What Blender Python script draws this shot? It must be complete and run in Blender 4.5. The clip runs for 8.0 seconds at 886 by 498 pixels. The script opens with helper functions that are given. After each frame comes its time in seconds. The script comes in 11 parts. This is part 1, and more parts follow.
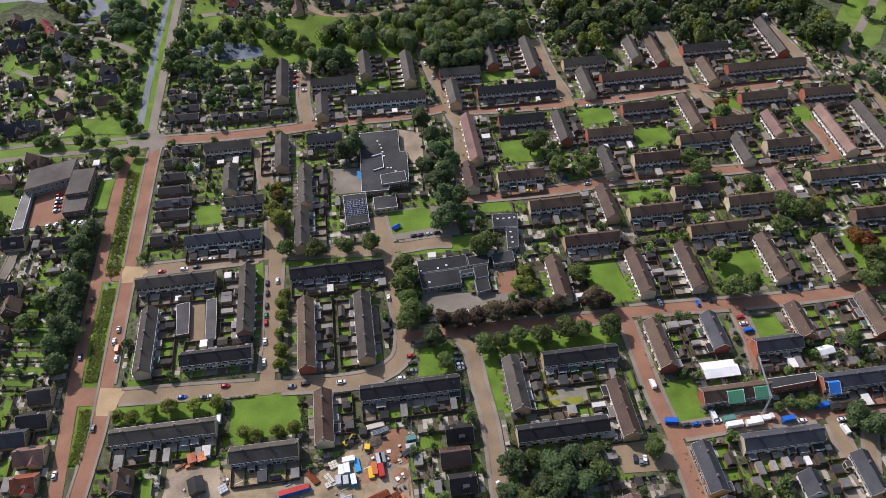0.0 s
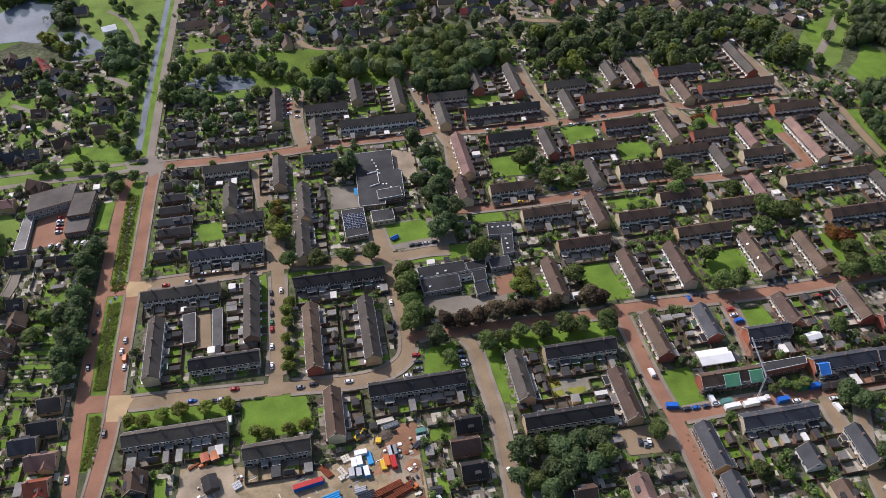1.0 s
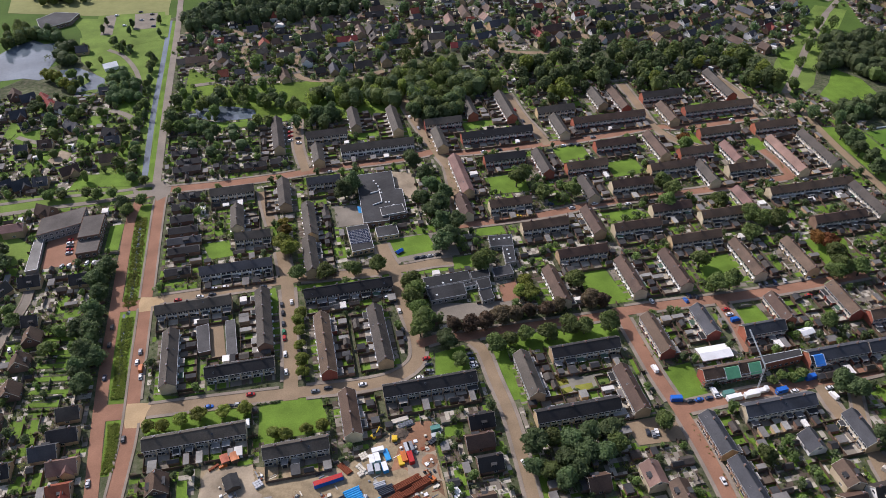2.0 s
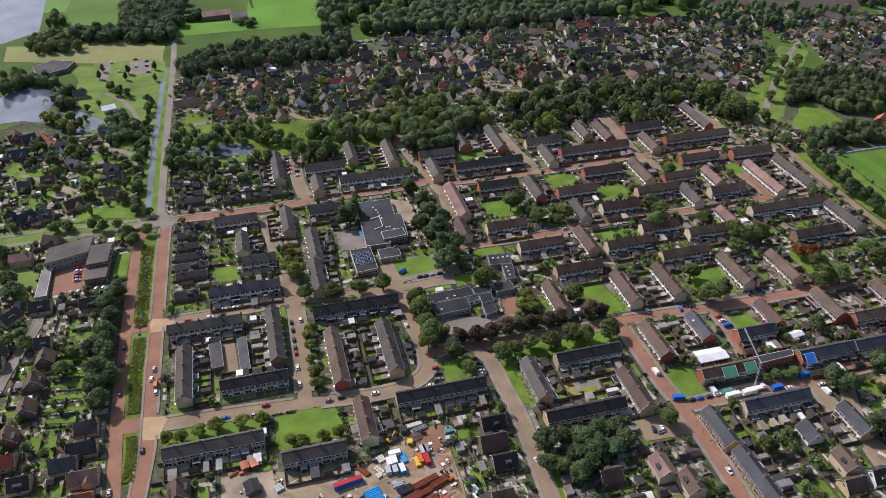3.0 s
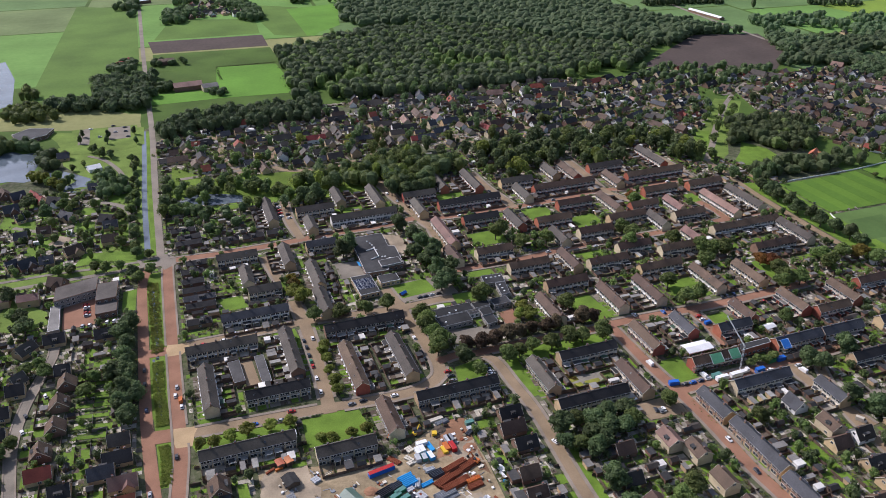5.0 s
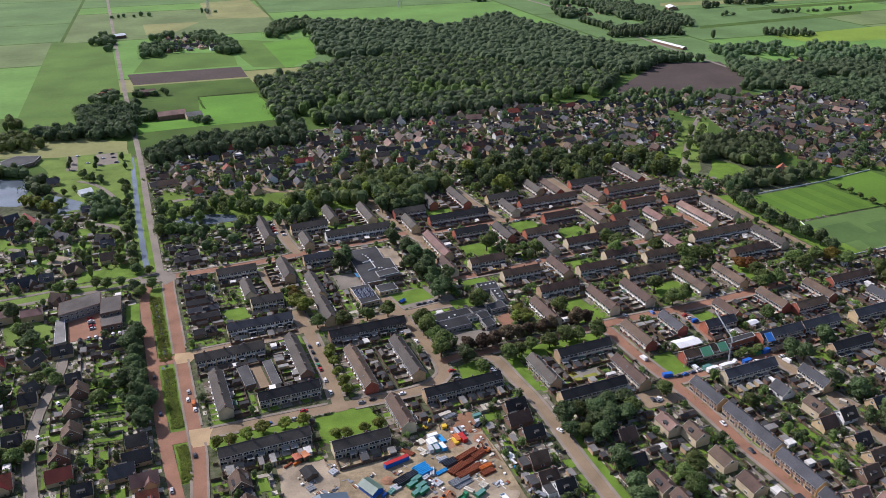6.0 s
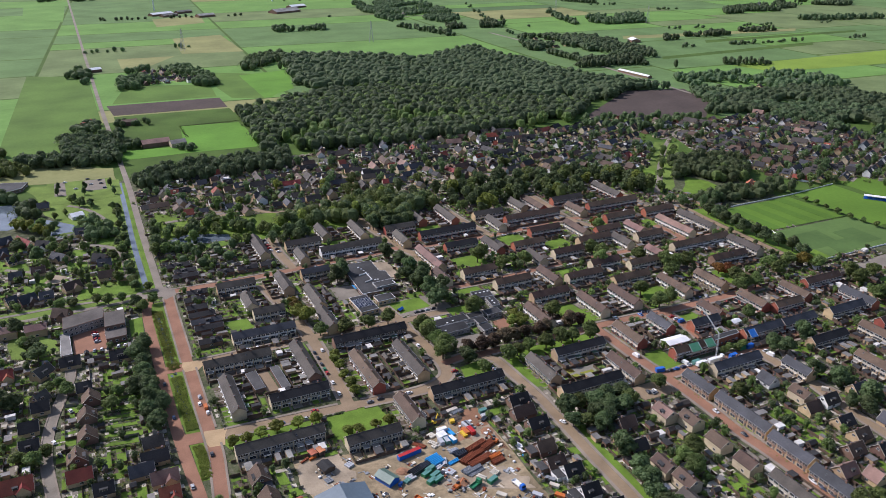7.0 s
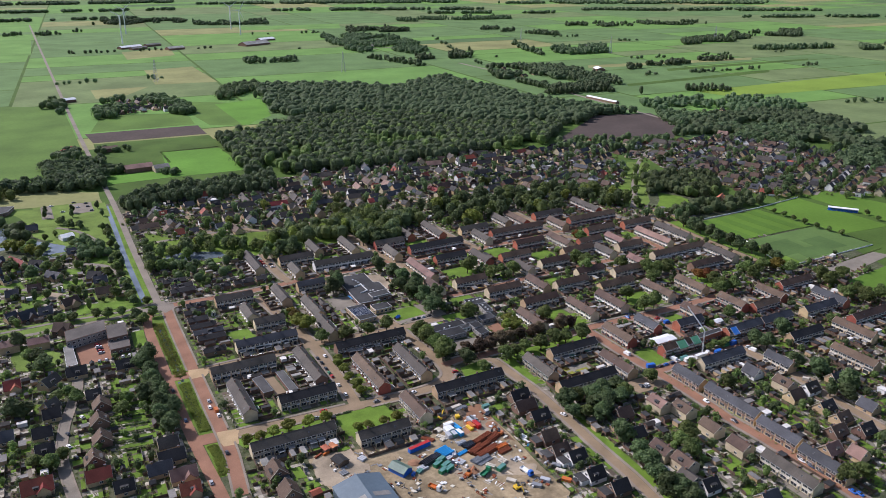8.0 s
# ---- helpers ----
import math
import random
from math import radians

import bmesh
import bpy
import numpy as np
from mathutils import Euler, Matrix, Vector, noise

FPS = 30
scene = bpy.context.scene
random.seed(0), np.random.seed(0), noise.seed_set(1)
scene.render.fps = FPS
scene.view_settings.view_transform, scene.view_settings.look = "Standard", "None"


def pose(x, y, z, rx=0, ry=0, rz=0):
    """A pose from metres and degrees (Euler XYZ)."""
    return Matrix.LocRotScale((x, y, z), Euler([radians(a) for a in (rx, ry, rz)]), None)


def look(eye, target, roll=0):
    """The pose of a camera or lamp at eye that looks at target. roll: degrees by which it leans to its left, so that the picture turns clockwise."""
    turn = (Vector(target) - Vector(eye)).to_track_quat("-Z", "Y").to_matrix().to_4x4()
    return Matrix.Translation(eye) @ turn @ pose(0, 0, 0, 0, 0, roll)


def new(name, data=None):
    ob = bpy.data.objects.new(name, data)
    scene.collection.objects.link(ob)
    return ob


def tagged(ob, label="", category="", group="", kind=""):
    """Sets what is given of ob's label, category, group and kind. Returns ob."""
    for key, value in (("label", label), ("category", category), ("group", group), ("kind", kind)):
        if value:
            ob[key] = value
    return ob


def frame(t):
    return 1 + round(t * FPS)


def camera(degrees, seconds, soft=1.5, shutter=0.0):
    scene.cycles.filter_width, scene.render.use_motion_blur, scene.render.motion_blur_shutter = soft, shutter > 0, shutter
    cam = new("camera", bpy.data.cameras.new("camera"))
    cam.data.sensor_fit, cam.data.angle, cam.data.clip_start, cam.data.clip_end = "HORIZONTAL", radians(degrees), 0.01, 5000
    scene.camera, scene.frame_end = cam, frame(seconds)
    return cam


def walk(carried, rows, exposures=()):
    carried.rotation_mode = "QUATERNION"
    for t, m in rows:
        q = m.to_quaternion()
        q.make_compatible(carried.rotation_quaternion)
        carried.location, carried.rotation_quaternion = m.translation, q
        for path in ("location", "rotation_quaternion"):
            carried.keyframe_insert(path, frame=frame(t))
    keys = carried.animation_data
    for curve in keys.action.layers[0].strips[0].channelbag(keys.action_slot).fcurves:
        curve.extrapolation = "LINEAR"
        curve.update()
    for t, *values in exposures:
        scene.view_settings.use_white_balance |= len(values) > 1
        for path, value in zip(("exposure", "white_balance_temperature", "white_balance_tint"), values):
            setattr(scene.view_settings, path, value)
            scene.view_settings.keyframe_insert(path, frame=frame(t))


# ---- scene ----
# ---- the camera and its flight ----
cam = camera(59.0, 8.0, soft=0.42)
ROWS = [
    # seconds, eye x, y, z, tilt, roll, heading
    (0.0, -1.30, 51.20, 309.90, 43.218, -1.541, -5.750),
    (0.5, -9.63, 38.23, 305.47, 45.176, -1.315, -7.337),
    (1.0, -19.47, 24.23, 299.86, 47.428, -1.102, -8.705),
    (1.5, -28.33, 12.68, 296.28, 49.250, -1.030, -9.706),
    (3.0, -62.04, -22.33, 283.85, 55.471, -0.541, -13.469),
    (3.5, -73.41, -32.86, 279.58, 57.506, -0.478, -14.700),
    (4.0, -86.25, -42.64, 275.29, 59.159, -0.380, -16.128),
    (4.5, -98.56, -51.33, 270.33, 60.536, -0.370, -17.448),
    (6.0, -140.43, -77.39, 257.73, 64.627, -0.178, -21.698),
    (6.5, -154.64, -85.09, 253.52, 65.925, -0.141, -23.065),
    (7.0, -169.96, -92.94, 249.14, 67.293, -0.119, -24.502),
    (7.5, -184.45, -99.68, 245.30, 68.453, -0.091, -25.867),
    (8.0, -199.83, -106.38, 240.85, 69.708, -0.084, -27.287),
]
walk(cam, [(t, pose(x, y, z, tilt, 0, head) @ pose(0, 0, 0, 0, 0, roll)) for t, x, y, z, tilt, roll, head in ROWS],
     exposures=[(0.0, -0.16, 6200, 20), (3.0, -0.16, 6150, 21), (8.0, -0.14, 5950, 21)])

# ---- sun and sky ----
SUN_DIR = Vector((-0.62, 0.78, 0)).normalized()      # towards the sun, on the ground
SUN_UP = radians(40)
world = bpy.data.worlds.new("sky")
scene.world = world
world.use_nodes = True
sky = world.node_tree.nodes.new("ShaderNodeTexSky")
sky.sky_type = 'NISHITA'
sky.sun_disc = False
sky.sun_elevation = SUN_UP
sky.sun_rotation = math.atan2(SUN_DIR.x, SUN_DIR.y)
sky.air_density, sky.dust_density = 1.2, 2.0
background = world.node_tree.nodes["Background"]
world.node_tree.links.new(sky.outputs[0], background.inputs[0])
background.inputs[1].default_value = 0.14
sun = new("sun", bpy.data.lights.new("sun", 'SUN'))
sun.data.energy, sun.data.angle, sun.data.color = 5.0, radians(0.6), (1.0, 0.965, 0.91)
sun.matrix_world = look((0, 0, 0), -Vector((SUN_DIR.x * math.cos(SUN_UP), SUN_DIR.y * math.cos(SUN_UP), math.sin(SUN_UP))))

# ---- materials ----
MATS = {}


def surface(name, colours, scale=1.0, rough=0.85, bump=0.0, stain=0.25, grain=0.3, metal=0.0, vary=0.0, island=False, big=0.08):
    """A procedural surface: two colours mixed by a fine noise, darkened and lightened by a broad one."""
    if name in MATS:
        return MATS[name]
    m = bpy.data.materials.new(name)
    m.use_nodes = True
    nt = m.node_tree
    bsdf = nt.nodes["Principled BSDF"]
    geo = nt.nodes.new("ShaderNodeNewGeometry")
    fine = nt.nodes.new("ShaderNodeTexNoise")
    fine.inputs["Scale"].default_value, fine.inputs["Detail"].default_value = scale, 6.0
    fine.inputs["Roughness"].default_value = 0.7
    nt.links.new(geo.outputs["Position"], fine.inputs["Vector"])
    ramp = nt.nodes.new("ShaderNodeMapRange")
    ramp.inputs[1].default_value, ramp.inputs[2].default_value = 0.5 - grain, 0.5 + grain
    nt.links.new(fine.outputs[0], ramp.inputs[0])
    mix = nt.nodes.new("ShaderNodeMix")
    mix.data_type = 'RGBA'
    mix.inputs[6].default_value, mix.inputs[7].default_value = (*colours[0], 1), (*colours[1], 1)
    nt.links.new(ramp.outputs[0], mix.inputs[0])
    broad = nt.nodes.new("ShaderNodeTexNoise")
    broad.inputs["Scale"].default_value, broad.inputs["Detail"].default_value = scale * big, 4.0
    nt.links.new(geo.outputs["Position"], broad.inputs["Vector"])
    value = nt.nodes.new("ShaderNodeMapRange")
    value.inputs[1].default_value, value.inputs[2].default_value = 0.3, 0.7
    value.inputs[3].default_value, value.inputs[4].default_value = 1 - stain, 1 + stain
    nt.links.new(broad.outputs[0], value.inputs[0])
    hsv = nt.nodes.new("ShaderNodeHueSaturation")
    nt.links.new(mix.outputs[2], hsv.inputs["Color"])
    last = value.outputs[0]
    if vary:
        source = geo.outputs["Random Per Island"] if island else nt.nodes.new("ShaderNodeObjectInfo").outputs["Random"]
        own = nt.nodes.new("ShaderNodeMapRange")
        own.inputs[3].default_value, own.inputs[4].default_value = 1 - vary, 1 + vary
        nt.links.new(source, own.inputs[0])
        times = nt.nodes.new("ShaderNodeMath")
        times.operation = 'MULTIPLY'
        nt.links.new(last, times.inputs[0])
        nt.links.new(own.outputs[0], times.inputs[1])
        last = times.outputs[0]
        turn = nt.nodes.new("ShaderNodeMapRange")
        turn.inputs[3].default_value, turn.inputs[4].default_value = 0.5 - vary * 0.06, 0.5 + vary * 0.06
        nt.links.new(source, turn.inputs[0])
        nt.links.new(turn.outputs[0], hsv.inputs["Hue"])
    nt.links.new(last, hsv.inputs["Value"])
    nt.links.new(hsv.outputs[0], bsdf.inputs["Base Color"])
    bsdf.inputs["Specular IOR Level"].default_value = 0.5 if rough < 0.6 else 0.15
    bsdf.inputs["Roughness"].default_value, bsdf.inputs["Metallic"].default_value = rough, metal
    if bump:
        b = nt.nodes.new("ShaderNodeBump")
        b.inputs["Strength"].default_value, b.inputs["Distance"].default_value = bump, 0.1
        nt.links.new(fine.outputs[0], b.inputs["Height"])
        nt.links.new(b.outputs[0], bsdf.inputs["Normal"])
    MATS[name] = m
    return m


def leaves(name, dark, light, vary=0.3):
    """Foliage: colour by clump and by tree, with some light coming through the leaf."""
    m = surface(name, (dark, light), 0.9, 0.7, 0.0, 0.36, 0.22, 0, vary, big=0.1)
    nt = m.node_tree
    bsdf, out = nt.nodes["Principled BSDF"], nt.nodes["Material Output"]
    bsdf.inputs["Specular IOR Level"].default_value = 0.3
    thin = nt.nodes.new("ShaderNodeBsdfTranslucent")
    nt.links.new(bsdf.inputs["Base Color"].links[0].from_socket, thin.inputs["Color"])
    both = nt.nodes.new("ShaderNodeMixShader")
    both.inputs[0].default_value = 0.5
    nt.links.new(bsdf.outputs[0], both.inputs[1])
    nt.links.new(thin.outputs[0], both.inputs[2])
    nt.links.new(both.outputs[0], out.inputs["Surface"])
    return m


def tiles(name, a, b, vary=0.2):
    """Roof tiles in courses: dark joints every 0.34 m up the slope and 0.3 m along it."""
    m = surface(name, (a, b), 1.4, 0.66, 0.0, 0.28, 0.3, 0, vary)
    nt = m.node_tree
    bsdf = nt.nodes["Principled BSDF"]
    bsdf.inputs["Specular IOR Level"].default_value = 0.25
    tex = nt.nodes.new("ShaderNodeTexCoord")
    wave = nt.nodes.new("ShaderNodeTexWave")
    wave.bands_direction = 'Y'
    wave.wave_profile = 'SAW'
    wave.inputs["Scale"].default_value = 0.95
    across = nt.nodes.new("ShaderNodeTexWave")
    across.bands_direction = 'X'
    across.inputs["Scale"].default_value = 1.05
    plus = nt.nodes.new("ShaderNodeMath")
    plus.operation = 'ADD'
    for w in (wave, across):
        nt.links.new(tex.outputs["Object"], w.inputs["Vector"])
    nt.links.new(wave.outputs[1], plus.inputs[0])
    nt.links.new(across.outputs[1], plus.inputs[1])
    bump = nt.nodes.new("ShaderNodeBump")
    bump.inputs["Strength"].default_value, bump.inputs["Distance"].default_value = 0.5, 0.05
    nt.links.new(plus.outputs[0], bump.inputs["Height"])
    nt.links.new(bump.outputs[0], bsdf.inputs["Normal"])
    return m


def grey(v, tint=(1, 1, 1)):
    return tuple(v * t for t in tint)


TILE = {
    "brown": tiles("tiles_brown", (0.062, 0.038, 0.026), (0.120, 0.077, 0.052)),
    "grey": tiles("tiles_grey", (0.044, 0.037, 0.030), (0.088, 0.075, 0.061)),
    "slate": tiles("tiles_slate", (0.033, 0.035, 0.040), (0.066, 0.068, 0.075)),
    "black": tiles("tiles_black", (0.016, 0.015, 0.015), (0.038, 0.035, 0.034)),
    "red": tiles("tiles_red", (0.17, 0.036, 0.024), (0.28, 0.065, 0.042)),
    "orange": tiles("tiles_orange", (0.32, 0.10, 0.05), (0.45, 0.16, 0.08)),
    "pink": tiles("tiles_faded_red", (0.15, 0.085, 0.068), (0.22, 0.13, 0.105)),
}
BRICK = {
    "cream": surface("brick_cream", ((0.445, 0.367, 0.240), (0.594, 0.504, 0.350)), 3.0, 0.9, 0.2, 0.15, vary=0.12),
    "buff": surface("brick_buff", ((0.382, 0.270, 0.152), (0.530, 0.390, 0.235)), 3.0, 0.9, 0.2, 0.15, vary=0.15),
    "red": surface("brick_red", ((0.27, 0.085, 0.052), (0.40, 0.138, 0.090)), 3.0, 0.9, 0.2, 0.15, vary=0.15),
    "brown": surface("brick_brown", ((0.140, 0.085, 0.062), (0.238, 0.150, 0.109)), 3.0, 0.9, 0.2, 0.15, vary=0.15),
    "white": surface("render_white", ((0.62, 0.60, 0.56), (0.78, 0.77, 0.74)), 2.0, 0.8, 0.1, 0.12, vary=0.08),
    "grey": surface("brick_grey", ((0.22, 0.20, 0.18), (0.32, 0.30, 0.27)), 3.0, 0.9, 0.2, 0.15, vary=0.15),
}
WHITE = surface("paint_white", ((0.66, 0.66, 0.64), (0.82, 0.82, 0.80)), 2.0, 0.5, 0, 0.1)
CREAM = surface("paint_cream", ((0.441, 0.402, 0.325), (0.615, 0.564, 0.459)), 2.0, 0.6, 0, 0.15, vary=0.12)
DULL = surface("facade_grey", ((0.21, 0.19, 0.16), (0.31, 0.285, 0.24)), 2.0, 0.7, 0, 0.2, vary=0.2)
SIDING = surface("siding_white", ((0.566, 0.543, 0.487), (0.743, 0.720, 0.661)), 2.0, 0.6, 0, 0.15, vary=0.12)
GLASS = surface("window_glass", ((0.02, 0.024, 0.028), (0.05, 0.055, 0.06)), 0.6, 0.06, 0, 0.3)
DOOR = surface("door_paint", ((0.05, 0.07, 0.08), (0.12, 0.10, 0.09)), 0.9, 0.4, 0, 0.2, vary=0.6)
GUTTER = surface("gutter_zinc", ((0.26, 0.27, 0.28), (0.42, 0.43, 0.44)), 2.0, 0.45, 0, 0.2, metal=0.3)
CONCRETE = surface("concrete", ((0.276, 0.263, 0.235), (0.424, 0.410, 0.365)), 1.2, 0.9, 0.15, 0.25, vary=0.12)
LEAD = surface("lead", ((0.12, 0.125, 0.13), (0.20, 0.205, 0.21)), 2.0, 0.5, 0, 0.2)
BITUMEN = surface("roofing_felt", ((0.038, 0.038, 0.038), (0.070, 0.069, 0.068)), 0.9, 0.85, 0.1, 0.35, vary=0.3)
FELT_DARK = surface("roofing_felt_dark", ((0.022, 0.023, 0.024), (0.045, 0.045, 0.046)), 0.9, 0.85, 0.1, 0.35, vary=0.35)
FELT_PALE = surface("roofing_felt_pale", ((0.165, 0.158, 0.144), (0.268, 0.255, 0.231)), 0.9, 0.85, 0.1, 0.35, vary=0.3)
TIMBER = surface("timber", ((0.10, 0.070, 0.045), (0.22, 0.165, 0.115)), 3.0, 0.85, 0.1, 0.25, vary=0.35)
ROOF_GREEN = surface("sheet_green", ((0.085, 0.145, 0.105), (0.13, 0.205, 0.155)), 1.2, 0.5, 0.1, 0.25)
BARK = surface("bark", ((0.07, 0.055, 0.042), (0.14, 0.115, 0.09)), 4.0, 0.95, 0.4, 0.3)
PAVER_RED = surface("pavers_red", ((0.219, 0.112, 0.069), (0.306, 0.166, 0.106)), 1.6, 0.9, 0.1, 0.16, big=0.05)
PAVER_TAN = surface("pavers_tan", ((0.204, 0.147, 0.090), (0.288, 0.215, 0.136)), 1.6, 0.9, 0.1, 0.16, big=0.05)
FELT_MID = surface("roofing_felt_grey", ((0.075, 0.073, 0.070), (0.125, 0.121, 0.116)), 0.9, 0.85, 0.1, 0.35, vary=0.3)
PAVER_YELLOW = surface("pavers_yellow", ((0.36, 0.25, 0.13), (0.48, 0.35, 0.20)), 1.6, 0.9, 0.1, 0.16, big=0.05)
SLABS = surface("garden_slabs", ((0.316, 0.286, 0.223), (0.497, 0.454, 0.366)), 1.2, 0.9, 0.1, 0.3)
ROOF_BROWN = surface("roofing_brown", ((0.085, 0.075, 0.066), (0.14, 0.125, 0.11)), 0.9, 0.9, 0.1, 0.3)
YARD_EARTH = surface("yard_earth", ((0.115, 0.066, 0.038), (0.215, 0.135, 0.082)), 0.3, 0.95, 0.3, 0.35, grain=0.25, big=0.12)
YARD = surface("yard_ground", ((0.194, 0.148, 0.088), (0.352, 0.275, 0.167)), 0.35, 0.95, 0.2, 0.35, grain=0.2, big=0.15)
PAVER_GREY = surface("pavers_grey", ((0.170, 0.147, 0.115), (0.25, 0.22, 0.175)), 1.6, 0.9, 0.1, 0.2, big=0.05)
WALKWAY = surface("pavement_slabs", ((0.195, 0.160, 0.125), (0.28, 0.235, 0.185)), 1.6, 0.9, 0.1, 0.2, big=0.05)
PARK = surface("park_grass", ((0.105, 0.160, 0.030), (0.158, 0.225, 0.046)), 0.8, 0.95, 0.3, 0.3, big=0.06, grain=0.25)
VERGE = surface("verge_grass", ((0.090, 0.145, 0.020), (0.145, 0.215, 0.034)), 0.6, 0.95, 0.4, 0.3)
FORMAL = surface("formal_garden", ((0.19, 0.175, 0.135), (0.29, 0.265, 0.21)), 0.5, 0.95, 0.3, 0.3)
ASPHALT = surface("asphalt", ((0.19, 0.162, 0.128), (0.27, 0.232, 0.185)), 1.2, 0.9, 0.1, 0.2, big=0.04)
SAND = surface("sand", ((0.25, 0.198, 0.135), (0.36, 0.295, 0.21)), 0.8, 0.95, 0.2, 0.3, big=0.1)
SOIL = surface("soil", ((0.075, 0.058, 0.043), (0.14, 0.11, 0.083)), 0.9, 0.95, 0.3, 0.3)
SOIL_RED = surface("red_earth", ((0.20, 0.105, 0.06), (0.31, 0.17, 0.10)), 0.8, 0.95, 0.3, 0.3)
LAWN = surface("lawn", ((0.090, 0.152, 0.019), (0.138, 0.226, 0.030)), 1.3, 0.9, 0.3, 0.28, big=0.06, grain=0.25)
PLOT = surface("garden_mix", ((0.035, 0.055, 0.014), (0.13, 0.125, 0.08)), 0.30, 0.95, 0.5, 0.4, grain=0.16, big=0.2)
MEADOW = surface("rough_grass", ((0.070, 0.120, 0.014), (0.140, 0.200, 0.030)), 0.5, 0.95, 0.4, 0.3)
# Murky tone, lightened in the base colour for the sky's reflection.
WATER = surface("water_sky_tint", ((0.085, 0.108, 0.128), (0.130, 0.156, 0.176)), 0.4, 0.06, 0.02, 0.3)
WATER.node_tree.nodes["Principled BSDF"].inputs["Specular IOR Level"].default_value = 0.6
LEAF = {
    "oak": leaves("leaf_oak", (0.105, 0.142, 0.040), (0.200, 0.258, 0.078)),
    "lime": leaves("leaf_lime", (0.140, 0.172, 0.030), (0.275, 0.315, 0.064)),
    "dark": leaves("leaf_dark", (0.078, 0.112, 0.044), (0.155, 0.208, 0.084)),
    "beech": leaves("leaf_copper_beech", (0.098, 0.070, 0.044), (0.180, 0.132, 0.078)),
    # Haze over the far woods is put into this bluer leaf colour.
    "hazed": leaves("leaf_far_hazed", (0.078, 0.120, 0.054), (0.165, 0.226, 0.102)),
    "gold": leaves("leaf_yellowing", (0.14, 0.11, 0.018), (0.26, 0.21, 0.04)),
    "rust": leaves("leaf_rust", (0.14, 0.055, 0.018), (0.24, 0.10, 0.03)),
}

# ---- building blocks ----
CELL, WEST, SOUTH = 1.5, -420.0, 40.0
TAKEN = np.zeros((720, 640), dtype=bool)      # ground that is built on already


def take(x, y, ang, w, d):
    """Mark an oblong of ground as built on."""
    c, s = math.cos(radians(ang)), math.sin(radians(ang))
    for u in np.arange(-w / 2, w / 2 + 0.7, 1.0):
        for v in np.arange(-d / 2, d / 2 + 0.7, 1.0):
            i, k = int((x + c * u - s * v - WEST) / CELL), int((y + s * u + c * v - SOUTH) / CELL)
            if 0 <= i < TAKEN.shape[0] and 0 <= k < TAKEN.shape[1]:
                TAKEN[i, k] = True


def is_free(x, y):
    i, k = int((x - WEST) / CELL), int((y - SOUTH) / CELL)
    return 0 <= i < TAKEN.shape[0] and 0 <= k < TAKEN.shape[1] and not TAKEN[i, k]


MESHES = {}


def box(bm, x0, x1, y0, y1, z0, z1, mi=0):
    """An upright box in a bmesh, with its material slot."""
    v = [bm.verts.new((x, y, z)) for z in (z0, z1) for x, y in ((x0, y0), (x1, y0), (x1, y1), (x0, y1))]
    for f in ((3, 2, 1, 0), (4, 5, 6, 7), (0, 1, 5, 4), (1, 2, 6, 5), (2, 3, 7, 6), (3, 0, 4, 7)):
        bm.faces.new([v[i] for i in f]).material_index = mi


def prism(bm, outline, z0, z1, mi=0):
    """A straight-sided solid over an outline that runs anticlockwise."""
    lo = [bm.verts.new((x, y, z0)) for x, y in outline]
    hi = [bm.verts.new((x, y, z1)) for x, y in outline]
    n = len(outline)
    bm.faces.new(hi).material_index = mi
    bm.faces.new(lo[::-1]).material_index = mi
    for i in range(n):
        bm.faces.new((lo[i], lo[(i + 1) % n], hi[(i + 1) % n], hi[i])).material_index = mi


def across(bm, outline, x0, x1, mi=0):
    """A solid with an outline in y and z, drawn out along x."""
    a = [bm.verts.new((x0, y, z)) for y, z in outline]
    b = [bm.verts.new((x1, y, z)) for y, z in outline]
    n = len(outline)
    bm.faces.new(a[::-1]).material_index = mi
    bm.faces.new(b).material_index = mi
    for i in range(n):
        bm.faces.new((a[i], a[(i + 1) % n], b[(i + 1) % n], b[i])).material_index = mi


def mesh_of(name, bm, *materials):
    bmesh.ops.recalc_face_normals(bm, faces=bm.faces)
    me = bpy.data.meshes.new(name)
    bm.to_mesh(me)
    bm.free()
    for m in materials:
        me.materials.append(m)
    return me


def shared(key, name, draw, *materials):
    """The mesh under that key, drawn once by draw(bm)."""
    if key not in MESHES:
        bm = bmesh.new()
        draw(bm)
        MESHES[key] = mesh_of(name, bm, *materials)
    return MESHES[key]


def part(name, me, parent, label="", at=None):
    """One mesh as a part under its thing."""
    ob = new(name, me)
    ob.parent = parent
    if at is not None:
        ob.matrix_basis = at
    return tagged(ob, label)


def thing(name, x, y, ang=0.0, label="", category="", group="", z=0.0, kind=""):
    """An empty at the base of a thing that has parts."""
    ob = new(name)
    ob.empty_display_size = 0.5
    ob.matrix_basis = pose(x, y, z, 0, 0, ang)
    return tagged(ob, label, category, group, kind)


def strip(points, width, z0=0.0, lift=0.0, h=0.1):
    """Corners of a band of even width along a line of points."""
    pts = [Vector(p).to_2d() for p in points]
    left, right = [], []
    for i, p in enumerate(pts):
        a = (p - pts[i - 1]).normalized() if i else None
        b = (pts[i + 1] - p).normalized() if i + 1 < len(pts) else None
        d = ((a or b) + (b or a)).normalized()
        n = Vector((-d.y, d.x)) * (width / 2) / max(0.5, d.dot(b or a))
        left.append(p + n)
        right.append(p - n)
    return left, right


